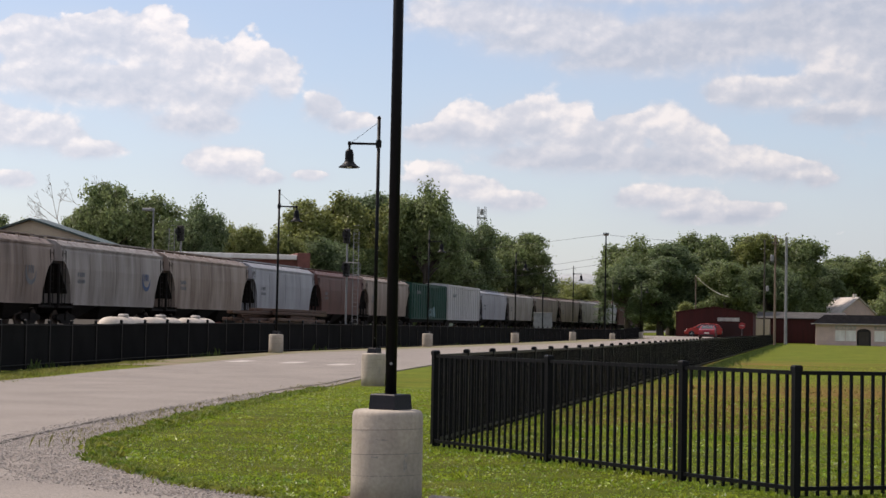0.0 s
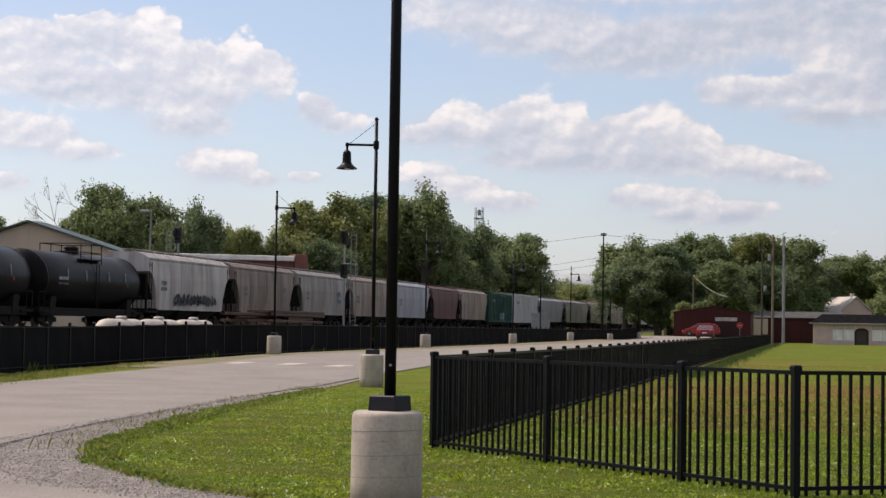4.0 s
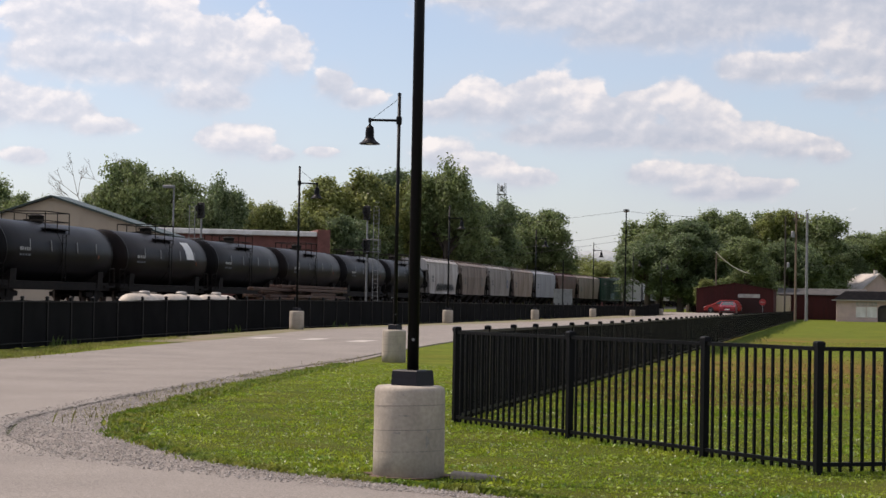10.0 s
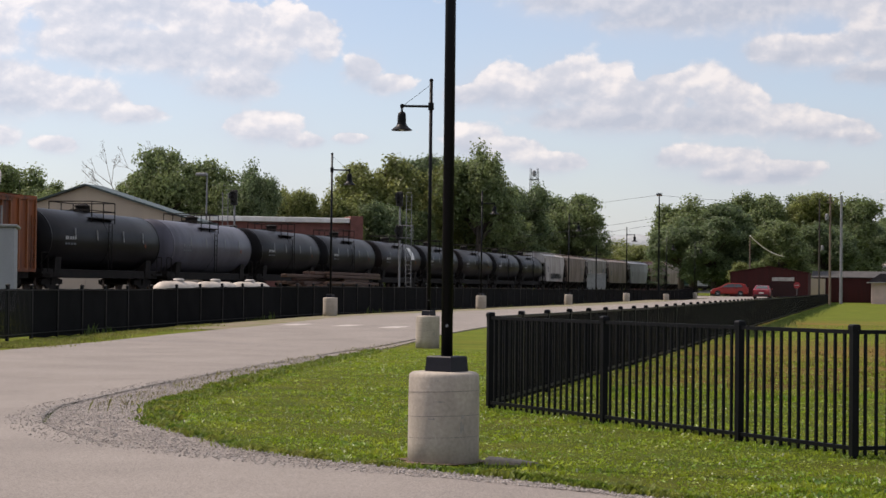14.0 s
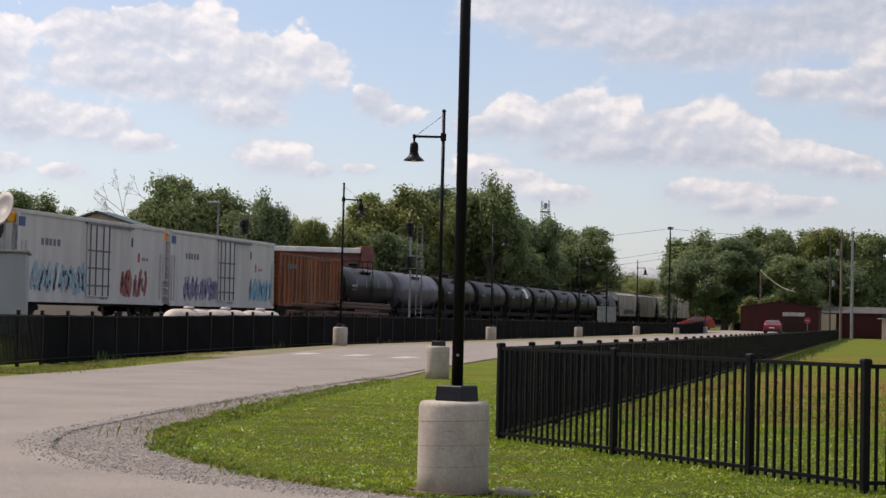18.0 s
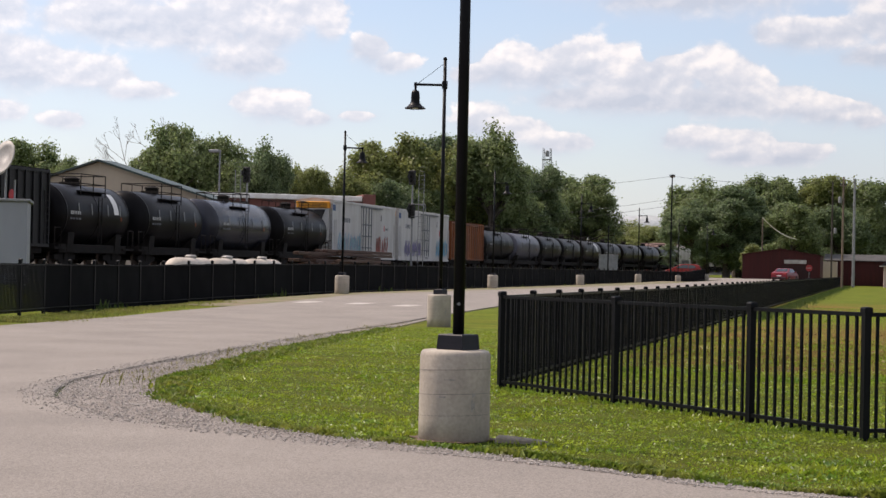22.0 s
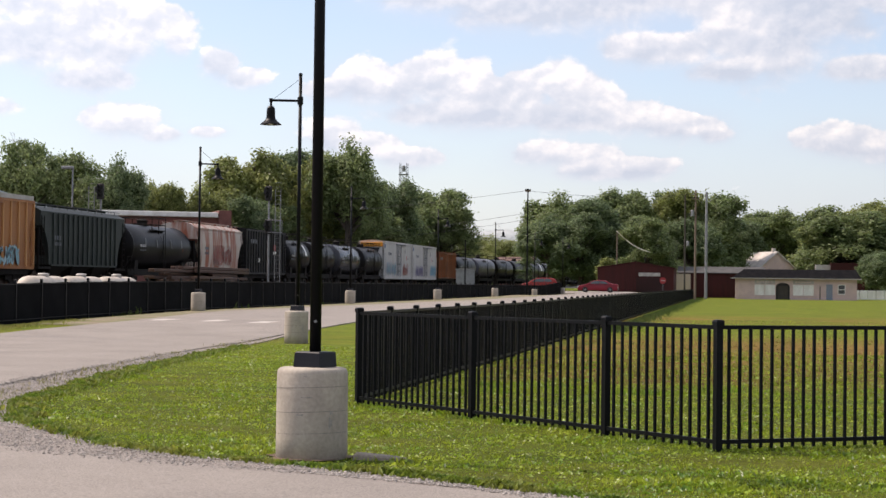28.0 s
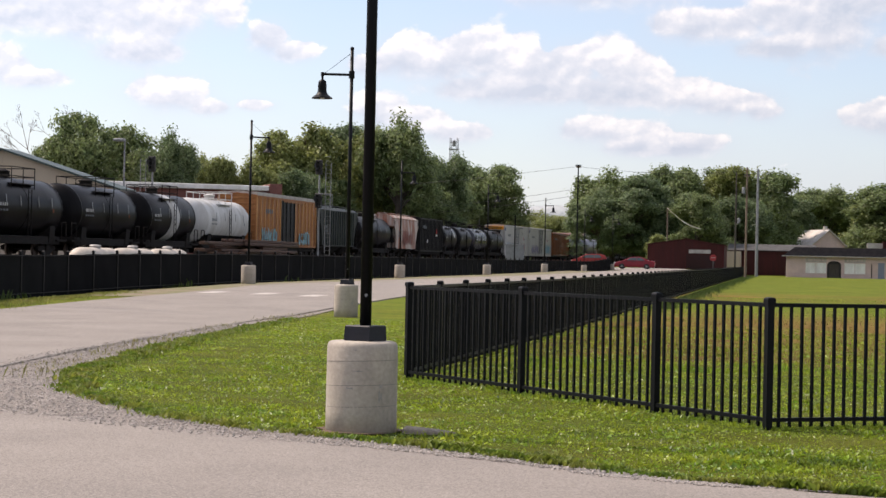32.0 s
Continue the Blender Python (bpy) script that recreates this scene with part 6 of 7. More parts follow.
def build_trees():
    kinds = []
    greens = [M["leaf_a"], M["leaf_b"], M["leaf_c"]]
    for k in range(6):
        trunk, crown = tree_meshes(40 + k, (2.9, 3.1, 2.7, 3.0, 2.5, 2.8)[k], (0, 0.1, 0.25, 0, 0.35, 0.05)[k])
        crowns = []
        for g in greens:
            me = crown.copy()
            me.name = "crown"
            me.materials.append(g)
            crowns.append(me)
        kinds.append((trunk, crowns))

    def tree(i, x, y, h, w, green=None):
        k, g = i % 6, (i * 7 + int(abs(x))) % 3 if green is None else green
        lab = ("leafy deciduous tree with a full dark green crown", "broad green shade tree in full leaf", "yellowish green leafy tree in full leaf")[g]
        z = gz(x, y) if x > -46 else 0.9
        t = thing("tree", lab, "tree", pose(x, y, z, 0, 0, (i * 77) % 360), "trees")
        s = Matrix.Diagonal((w / 5.0, w / 5.0, h / 9.15, 1))
        place("trunk", kinds[k][0], t, m=s)
        place("crown", kinds[k][1][g], t, m=s)

    left = [(-91, 195, 13.4, 6), (-75, 185, 16.2, 7.4), (-71.5, 192, 15, 7.4), (-66, 189, 14.2, 5.8), (-84, 198, 13.4, 4), (-66, 204, 13.0, 6), (-62, 208, 12.6, 7), (-102, 206, 15.8, 10), (-99, 218, 13.6, 6),
            (-80, 200, 11.5, 9), (-70, 215, 10.5, 9), (-58, 214, 11.8, 7)]
    middle = [(-62, 227, 18.9, 11), (-59, 238, 19.0, 11), (-54, 234, 17.9, 9), (-49, 230, 19.2, 9.5), (-65, 247, 15.5, 12), (-49, 261, 16.9, 8.5), (-54, 308, 18.8, 11.4), (-48.5, 304, 17.6, 10.5), (-50, 245, 13.5, 9),
              (-56, 416, 12.4, 16), (-49, 397, 11, 12), (-56, 292, 14.5, 11), (-58, 225, 12, 9), (-62, 330, 15, 14), (-80, 350, 15, 18)]
    right = [(-25.4, 275, 14.6, 12.5), (-20, 272, 14.1, 11), (-17, 299, 17.4, 10), (-13, 305, 17.4, 11), (-7.5, 300, 17.6, 11), (-2.5, 300, 16.7, 11.5), (-22, 290, 12.7, 10), (2, 310, 13, 8), (8, 340, 16.5, 13), (13.5, 345, 15.2, 9),
             (19, 319, 15.4, 13), (24, 317, 16.4, 12.5), (-26.5, 268, 11, 9, 0), (-21.5, 266, 11.5, 10, 0)]
    edge = [(22, 279, 7.2, 6), (19, 309, 16, 16), (23, 274, 7, 5.5), (33, 328, 12.7, 10), (35.2, 278, 16.2, 7), (41, 282, 14, 10), (48, 286, 16, 12), (57, 295, 14.8, 14), (30, 300, 9, 9), (-16.4, 246.5, 4.6, 3.2, 2), (27, 300, 8, 8), (-12, 262, 11, 9, 1), (-6, 275, 12, 10, 0)]
    for i, row in enumerate(left + middle + right + edge):
        tree(i, *row)

    # a bare, dying tree beside the left-hand group
    b = thing("bare_tree", "pale leafless tree with fine grey branches", "tree", pose(-81, 190, 0.9))
    rnd = random.Random(5)
    bm = bmesh.new()

    def branch(p, d, r, n):
        q = p + d
        rod(bm, p, q, r, r * 0.65, 5, caps=False)
        if n:
            for _ in range(3):
                t = Vector((rnd.gauss(0, 0.42), rnd.gauss(0, 0.42), rnd.gauss(0.12, 0.25)))
                branch(q, (d.normalized() + t).normalized() * d.length * rnd.uniform(0.36, 0.62), r * 0.62, n - 1)
    branch(Vector((0, 0, -0.2)), Vector((0.2, 0, 8.2)), 0.1, 6)
    part("crown", bm, M["bare_bark"], b)

    # a slim conifer near the bend of the railway
    c = thing("conifer", "slim dark conifer with drooping sprays", "tree", pose(-33.6, 300, gz(-33.6, 300)))
    bm = bmesh.new()
    rod(bm, (0, 0, -0.2), (0, 0, 14.2), 0.2, 0.03, 7)
    part("trunk", bm, M["bark"], c)
    rg = np.random.default_rng(9)
    k = 5200
    hz = 1.5 + 13 * rg.random(k) ** 0.8
    tier = 0.5 + 0.5 * np.cos(hz * 5.2)
    reach = (0.25 + 0.17 * (14.6 - hz)) * (0.35 + 0.65 * tier) * rg.random(k) ** 0.5
    ang = rg.random(k) * 2 * np.pi
    P = np.stack([reach * np.cos(ang), reach * np.sin(ang), hz - 0.28 * reach], axis=1)
    along = np.stack([np.cos(ang), np.sin(ang), -0.45 + 0.3 * rg.normal(size=k)], axis=1) * 0.2
    side = np.stack([-np.sin(ang), np.cos(ang), 0.4 * rg.normal(size=k)], axis=1) * 0.07
    quad = np.stack([P - along, P - side, P + along, P + side], axis=1).reshape(-1, 3)
    me = bpy.data.meshes.new("needles")
    me.from_pydata(quad.tolist(), [], (np.arange(k * 4).reshape(-1, 4)).tolist())
    me.materials.append(M["leaf_a"])
    place("needles", me, c)

    # woods that close the distance, too far to tell the trees apart
    rng = random.Random(12)
    for grp, (x0, x1, ya, yb, n) in enumerate(((-260, 0, 520, 640, 46), (0, 260, 430, 540, 46), (-330, -110, 250, 420, 30))):
        wood = thing("far_wood", "distant strip of dark green woods", "woods", None, "", "stuff")
        for i in range(n):
            x, y = x0 + (x1 - x0) * (i + rng.random()) / n, rng.uniform(ya, yb)
            h, w = rng.uniform(9, 13), rng.uniform(9, 15)
            place("crown", kinds[i % 6][1][i % 3], wood, m=pose(x, y, 0.2, 0, 0, rng.uniform(0, 360)) @ Matrix.Diagonal((w / 5.6, w / 5.6, h / 10, 1)))


def build_ridge():
    """A low hazy ridge far behind the railway."""
    bm = bmesh.new()
    rows = []
    for i in range(41):
        x = -330 + 12 * i
        hgt = 24 + 7 * math.exp(-((x + 118) / 40) ** 2) + 2.2 * noise.noise(Vector((x * 0.03, 0, 0)))
        rows.append([(x, 900, -2), (x, 900, hgt * 0.8), (x, 930, hgt), (x, 1000, -2)])
    loft(bm, rows)
    tagged(part("ridge", bm, M["ridge"], smooth=True), "low hazy grey-green ridge in the distance", "hill", "", "structure")


# ---- grass, weeds, gravel stones ----
def lawn_edge(y):
    """x where the lawn starts on the side of the bend."""
    Y = (12.0, 12.6, 13.2, 14.0, 14.6, 15.1, 15.9, 17.0, 18.0, 19.0, 20, 21.6, 24.2, 27.5, 32.5, 38.7, 46, 52)
    X = (1.5, -0.55, -1.5, -2.5, -3.6, -4.55, -5.6, -6.4, -7.2, -7.85, -8.3, -8.9, -9.35, -9.95, -10.65, -11.4, -12.05, -12.6)
    return lerp_table(y, Y, X)


def road_edge(y):
    """x where the asphalt ends on the side of the bend."""
    return lerp_table(y, (12.1, 12.6, 13.3, 13.9, 14.3, 14.7, 15.8, 17.2, 18.2, 19.0, 20.5, 22.0, 26, 31, 37, 42), (0.3, -1.1, -2.0, -3.2, -4.3, -5.1, -7.0, -8.1, -8.75, -9.1, -9.65, -9.9, -10.55, -11.1, -11.7, -12.15))


def scatter(name, label, category, n, where, size, material, upright=1.0, wide=0.09, seed=1):
    """Blades: one bent pair of triangles each, all in one mesh."""
    rng = np.random.default_rng(seed)
    P = where(rng, n)
    n = len(P)
    a = rng.random(n) * 2 * np.pi
    side = np.stack([np.cos(a), np.sin(a), np.zeros(n)], axis=1)
    lean = np.stack([-np.sin(a), np.cos(a), np.zeros(n)], axis=1) * (rng.random(n) * (1.3 - upright) + 0.1)[:, None]
    X, Y = P[:, 0], P[:, 1]
    patch = 0.5 + 0.5 * np.sin(X * 2.1 + 1.4 * np.sin(Y * 1.7)) * np.sin(Y * 2.6 + 1.3 * np.sin(X * 1.1))
    patch = 0.55 * patch + 0.45 * (0.5 + 0.5 * np.sin(X * 9.3 + 2.0 * np.sin(Y * 6.1 + X)) * np.sin(Y * 11.7 + 2.2 * np.sin(X * 5.3 - Y)))
    h = (size * (0.5 + rng.random(n)) * (0.55 + 1.0 * patch * patch))[:, None]
    up = np.array([0, 0, 1.0])
    w = h * wide
    mid = P + (up * 0.62 * upright + lean * 0.5) * h
    tip = P + (up * upright + lean * 1.4) * h
    V = np.stack([P - side * w * 0.6, P + side * w * 0.6, mid + side * w, tip, mid - side * w], axis=1).reshape(-1, 3)
    i = np.arange(n) * 5
    F = np.stack([i, i + 1, i + 2, i + 3, i + 4], axis=1)
    me = bpy.data.meshes.new(name)
    me.from_pydata(V.tolist(), [], F.tolist())
    me.materials.append(material)
    return tagged(new(name, me), label, category, "", "stuff")


def build_lawn():
    edge = np.vectorize(lawn_edge)

    def near(rng, n):
        y = 12.2 + 32 * rng.random(n) ** 1.9
        x = -12 + 20 * rng.random(n)
        e = edge(y) + 0.12 * np.sin(y * 7.0) + 0.1 * np.sin(y * 17.0 + 1)
        ok = (x > e) & (x < 0.36 * y + 1.5)
        ok &= ((x + 3.58) / 0.38) ** 2 + ((y - 15.42) / 0.4) ** 2 > 1.0
        x, y = x[ok], y[ok]
        z = np.array([ground_z(a, b) + 0.03 * noise.noise(Vector((a * 0.4, b * 0.4, 0))) * (1 if b > 14 and a > -9 else 0) for a, b in zip(x, y)])
        return np.stack([x, y, z - 0.01], axis=1)
    scatter("grass", "short mown green grass blades", "grass", 120000, near, 0.046, M["blade"], 0.85, 0.1, 3)
    scatter("clover", "low broad clover leaves in the lawn", "clover", 215000, near, 0.042, M["clover"], 0.55, 0.36, 4)
    # pale flecks for clover flowers and for glints of glossy leaves, painted pale
    scatter("clover_flower", "tiny pale clover flowers and seed heads, and leaf glints put in as pale flecks", "flowers", 7000, near, 0.03, M["flower_and_glint"], 0.9, 0.2, 14)

    def rim(rng, n):
        y = 12.1 + 30 * rng.random(n) ** 1.7
        x = edge(y) + rng.normal(size=n) * 0.1 + np.where(y > 19, 0.22, 0.07)
        return np.stack([x, y, np.full(n, 0.02)], axis=1)
    scatter("grass_edge", "ragged longer grass along the gravel", "grass", 20000, rim, 0.062, M["rim"], 0.75, 0.24, 5)

    def along_fence(rng, n):
        k = rng.random(n)
        a, b = np.array([-4.66, 22.62]), np.array([-0.1, 17.2])
        c = np.array([5.96, 20.8])
        p = np.where((k < 0.5)[:, None], a + (b - a) * (k * 2)[:, None], b + (c - b) * (k * 2 - 1)[:, None]) + rng.normal(size=(n, 2)) * 0.06
        return np.stack([p[:, 0], p[:, 1], np.full(n, 0.0)], axis=1)
    scatter("fence_weeds", "taller weeds at the foot of the picket fence", "weeds", 4500, along_fence, 0.045, M["clover"], 0.8, 0.22, 6)

    def verge_weeds(rng, n):
        y = 18 + 34 * rng.random(n) ** 1.3
        x = edge(y) - 0.15 - 0.55 * rng.random(n) ** 2
        ok = np.sin(y * 2.3) + np.sin(y * 0.9 + 2) > 0.35
        return np.stack([x, y, np.full(n, 0.03)], axis=1)[ok]
    scatter("verge_weeds", "sparse tall weeds in the gravel", "weeds", 260, verge_weeds, 0.1, M["dry"], 1.0, 0.05, 7)

    def verge_grass(rng, n):
        y = 21 + 33 * rng.random(n) ** 1.2
        x = edge(y) + 0.35 - 1.0 * rng.random(n) ** 1.3
        return np.stack([x, y, np.full(n, 0.025)], axis=1)
    scatter("verge_grass", "sparse dry grass creeping over the gravel", "grass", 2600, verge_grass, 0.045, M["verge"], 0.75, 0.16, 17)

    def rail_side(rng, n):
        y = 40 + 175 * rng.random(n) ** 1.5
        x = (np.array([fence_x(v) for v in y]) + 0.2) + np.abs(rng.normal(size=n)) * 0.5
        x = np.where(y < 60, x + rng.random(n) * 1.6, x)
        keep = (y < 62) | (rng.random(n) < 0.3)
        x, y = x[keep], y[keep]
        z = np.array([ground_z(a, b) for a, b in zip(x, y)])
        return np.stack([x, y, z], axis=1)
    scatter("fence_grass", "rough green grass and weeds below the railway fence", "grass", 42000, rail_side, 0.065, M["rough_grass"], 0.85, 0.2, 8)

    def tall_weeds(rng, n):
        y = 45 + 150 * rng.random(n) ** 1.4
        keep = np.sin(y * 1.1) + np.sin(y * 0.37 + 1) > 0.9
        y = y[keep]
        x = (np.array([fence_x(v) for v in y]) + 0.25) + rng.random(len(y)) * 0.4
        z = np.array([ground_z(a, b) for a, b in zip(x, y)])
        return np.stack([x, y, z], axis=1)
    scatter("tall_weeds", "tall green weeds standing against the railway fence", "weeds", 1500, tall_weeds, 0.24, M["weed"], 1.0, 0.08, 9)

    def field(rng, n):
        y = 26 + 60 * rng.random(n) ** 1.5
        x = -4.4 + (0.38 * y + 4.4) * rng.random(n)
        return np.stack([x, y, np.array([ground_z(a, b) for a, b in zip(x, y)]) - 0.01], axis=1)
    def green_field(rng, n):
        p = field(rng, n)
        inside = (p[:, 1] > 29) & (p[:, 1] < 56)
        return p[~inside | (rng.random(len(p)) < 0.22)]
    scatter("field_grass", "mixed green and straw-coloured grass of the field", "grass", 75000, green_field, 0.05, M["clover"], 0.9, 0.16, 15)
    scatter("dry_field_grass", "brownish dry stalks in the field", "grass", 62000, lambda rng, n: (lambda p: p[(p[:, 1] > 28 + 3 * rng.random(len(p))) & (p[:, 1] < 50 + 10 * rng.random(len(p)))])(field(rng, n)), 0.055, M["dry_brown"], 1.0, 0.1, 16)

    def pole_grass(rng, n):
        y = 60 + 175 * rng.random(n)
        x = -4.3 + np.abs(rng.normal(size=n)) * 0.5
        z = np.array([ground_z(a, b) for a, b in zip(x, y)])
        return np.stack([x, y, z], axis=1)
    scatter("field_weeds", "rough grass along the long picket fence", "weeds", 14000, pole_grass, 0.1, M["weed"], 1.0, 0.12, 10)

    # loose stones in the verge
    bm = bmesh.new()
    lathe(bm, [(0.0, -0.4), (0.7, -0.3), (1.0, 0.0), (0.6, 0.45), (0.0, 0.55)], 6)
    src = bpy.data.meshes.new("stone")
    bm.to_mesh(src)
    bm.free()
    base = np.array([v.co[:] for v in src.vertices])
    polys = [list(p.vertices) for p in src.polygons]
    bpy.data.meshes.remove(src)
    rng = np.random.default_rng(20)
    V, F = [], []
    for k in range(24000):
        y = 12.3 + 26 * rng.random() ** 1.5
        u = rng.random()
        x = lawn_edge(y) + 0.05 + (road_edge(y) - lawn_edge(y) - 0.02) * (u if k % 7 else 1.0 + 0.35 * u * u)
        s = 0.004 + 0.01 * rng.random() ** 2
        a = rng.random() * 6.28
        rot = np.array([[math.cos(a), -math.sin(a), 0], [math.sin(a), math.cos(a), 0], [0, 0, 1]])
        pts = (base * (s * (0.7 + 0.6 * rng.random(3)))) @ rot.T + np.array([x, y, 0.032 if k % 7 else 0.038])
        F += [[i + len(base) * k for i in p] for p in polys]
        V.append(pts)
    me = bpy.data.meshes.new("loose_stones")
    me.from_pydata(np.concatenate(V).tolist(), [], F)
    me.materials.append(M["pebble"])
    tagged(new("loose_stones", me), "loose grey gravel stones on the verge", "gravel", "", "stuff")

    # flat stone slab beside the lamp base
    s = bmesh.new()
    loft(s, [[(-0.2, -0.1, -0.05), (0.22, -0.12, -0.05), (0.3, 0.05, -0.05), (0.05, 0.14, -0.05), (-0.2, 0.08, -0.05)], [(-0.19, -0.09, 0.045), (0.2, -0.11, 0.03), (0.27, 0.05, 0.028), (0.04, 0.12, 0.04), (-0.18, 0.07, 0.05)]])
    bmesh.ops.bevel(s, geom=s.edges[:], offset=0.012, segments=1, affect="EDGES")
    slab = part("stone_slab", s, M["stone"])
    slab.matrix_basis = pose(-3.02, 15.45, 0.01, 0, 3, 8)
    tagged(slab, "flat broken grey stone lying beside the lamp base", "stone")
    bm = bmesh.new()
    ring = [bm.verts.new((-3.6 + (0.37 + 0.05 * math.sin(3 * a) + 0.04 * math.sin(7 * a)) * math.cos(a), 15.42 + (0.38 + 0.05 * math.sin(5 * a)) * math.sin(a), 0.022)) for a in [2 * math.pi * k / 24 for k in range(24)]]
    bm.faces.new(ring)
    tagged(part("dirt_ring", bm, M["dirt"]), "bare brown soil round the lamp base", "soil", "", "structure")


# ---- clouds on a far dome, drifting slowly ----
CLOUDS = [                                 # turn, height, half width, half height in degrees, and how grey
    [(-24.4, 8.6, 1.43, 0.81, 0.3), (-22.7, 8.9, 1.34, 0.81, 0.2), (-20.9, 8.9, 1.25, 0.81, 0.1), (-19.5, 8.3, 1.25, 0.68, 0.1), (-17.8, 8.2, 1.34, 0.68, 0.2), (-23.9, 7.5, 1.97, 0.63, 0.5), (-21.1, 7.4, 2.15, 0.81, 0.5), (-18.5, 7.3, 1.25, 0.54, 0.6), (-19.5, 6.4, 1.34, 0.47, 0.3), (-16.7, 7.6, 0.54, 0.54, 0.3), (-24.5, 5.9, 1.70, 0.64, 0.2), (-22.8, 5.4, 0.90, 0.32, 0.2), (-26.4, 6.1, 1.61, 0.81, 0.2), (-25.0, 4.4, 0.68, 0.29, 0.1), (-27.2, 4.6, 1.07, 0.39, 0.2), (-18.4, 5.1, 1.11, 0.47, 0.1), (-17.2, 4.7, 0.63, 0.25, 0.1), (-15.7, 4.8, 0.57, 0.18, 0.1), (-15.5, 7.0, 0.64, 0.54, 0.6), (-14.5, 6.5, 0.75, 0.32, 0.5), (-28.0, 8.1, 2.15, 1.07, 0.5), (-27.8, 6.6, 1.61, 0.54, 0.4)],
    [(-12.0, 6.2, 0.90, 0.39, 0.1), (-10.9, 6.5, 1.11, 0.61, 0), (-10.0, 6.3, 0.90, 0.50, 0.2), (-8.8, 6.7, 1.04, 0.75, 0), (-7.6, 6.5, 0.93, 0.64, 0), (-6.8, 6.1, 1.07, 0.54, 0.2), (-5.6, 6.4, 0.90, 0.57, 0), (-4.4, 6.4, 1.04, 0.68, 0), (-3.5, 5.9, 0.81, 0.54, 0.1), (-7.0, 5.5, 3.04, 0.47, 0.9), (-4.3, 5.4, 1.97, 0.43, 0.8), (-2.4, 5.4, 0.90, 0.47, 0.3), (-0.9, 5.2, 1.34, 0.43, 0.2), (0.2, 4.9, 0.63, 0.25, 0.3), (-11.9, 4.8, 0.90, 0.50, 0), (-10.7, 4.5, 0.98, 0.39, 0.2), (-9.5, 4.1, 1.07, 0.36, 0.2), (-5.2, 4.3, 0.98, 0.43, 0.1), (-3.7, 4.1, 1.07, 0.50, 0.1), (-2.2, 3.9, 1.07, 0.29, 0.2), (-3.2, 3.7, 1.61, 0.25, 0.6)],
    [(-10.6, 10.0, 1.97, 0.72, 0.2), (-8.5, 9.6, 2.69, 0.90, 0.3), (-6.3, 8.9, 2.15, 0.72, 0.4), (-3.7, 9.2, 2.69, 0.98, 0.7), (-0.7, 9.6, 3.04, 1.07, 1), (1.9, 9.8, 2.15, 0.98, 1), (-2.2, 7.6, 1.25, 0.50, 0.1), (-0.8, 7.6, 1.25, 0.54, 0.2), (0.7, 8.1, 1.07, 0.90, 0.1), (2.1, 7.6, 1.43, 0.98, 0.3), (3.4, 8.8, 1.79, 1.25, 0.6), (0.6, 6.9, 1.43, 0.36, 0.5), (-7.8, 11.0, 4.48, 0.72, 0.4), (-2.4, 11.1, 5.37, 0.90, 0.8), (4.1, 4.7, 1.61, 0.50, 0.1), (6.0, 4.3, 1.43, 0.36, 0.3), (4.8, 6.9, 1.43, 0.43, 0.3), (6.1, 9.2, 2.15, 0.90, 0.5), (8.5, 8.3, 2.15, 0.72, 0.3)],
]
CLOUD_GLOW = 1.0


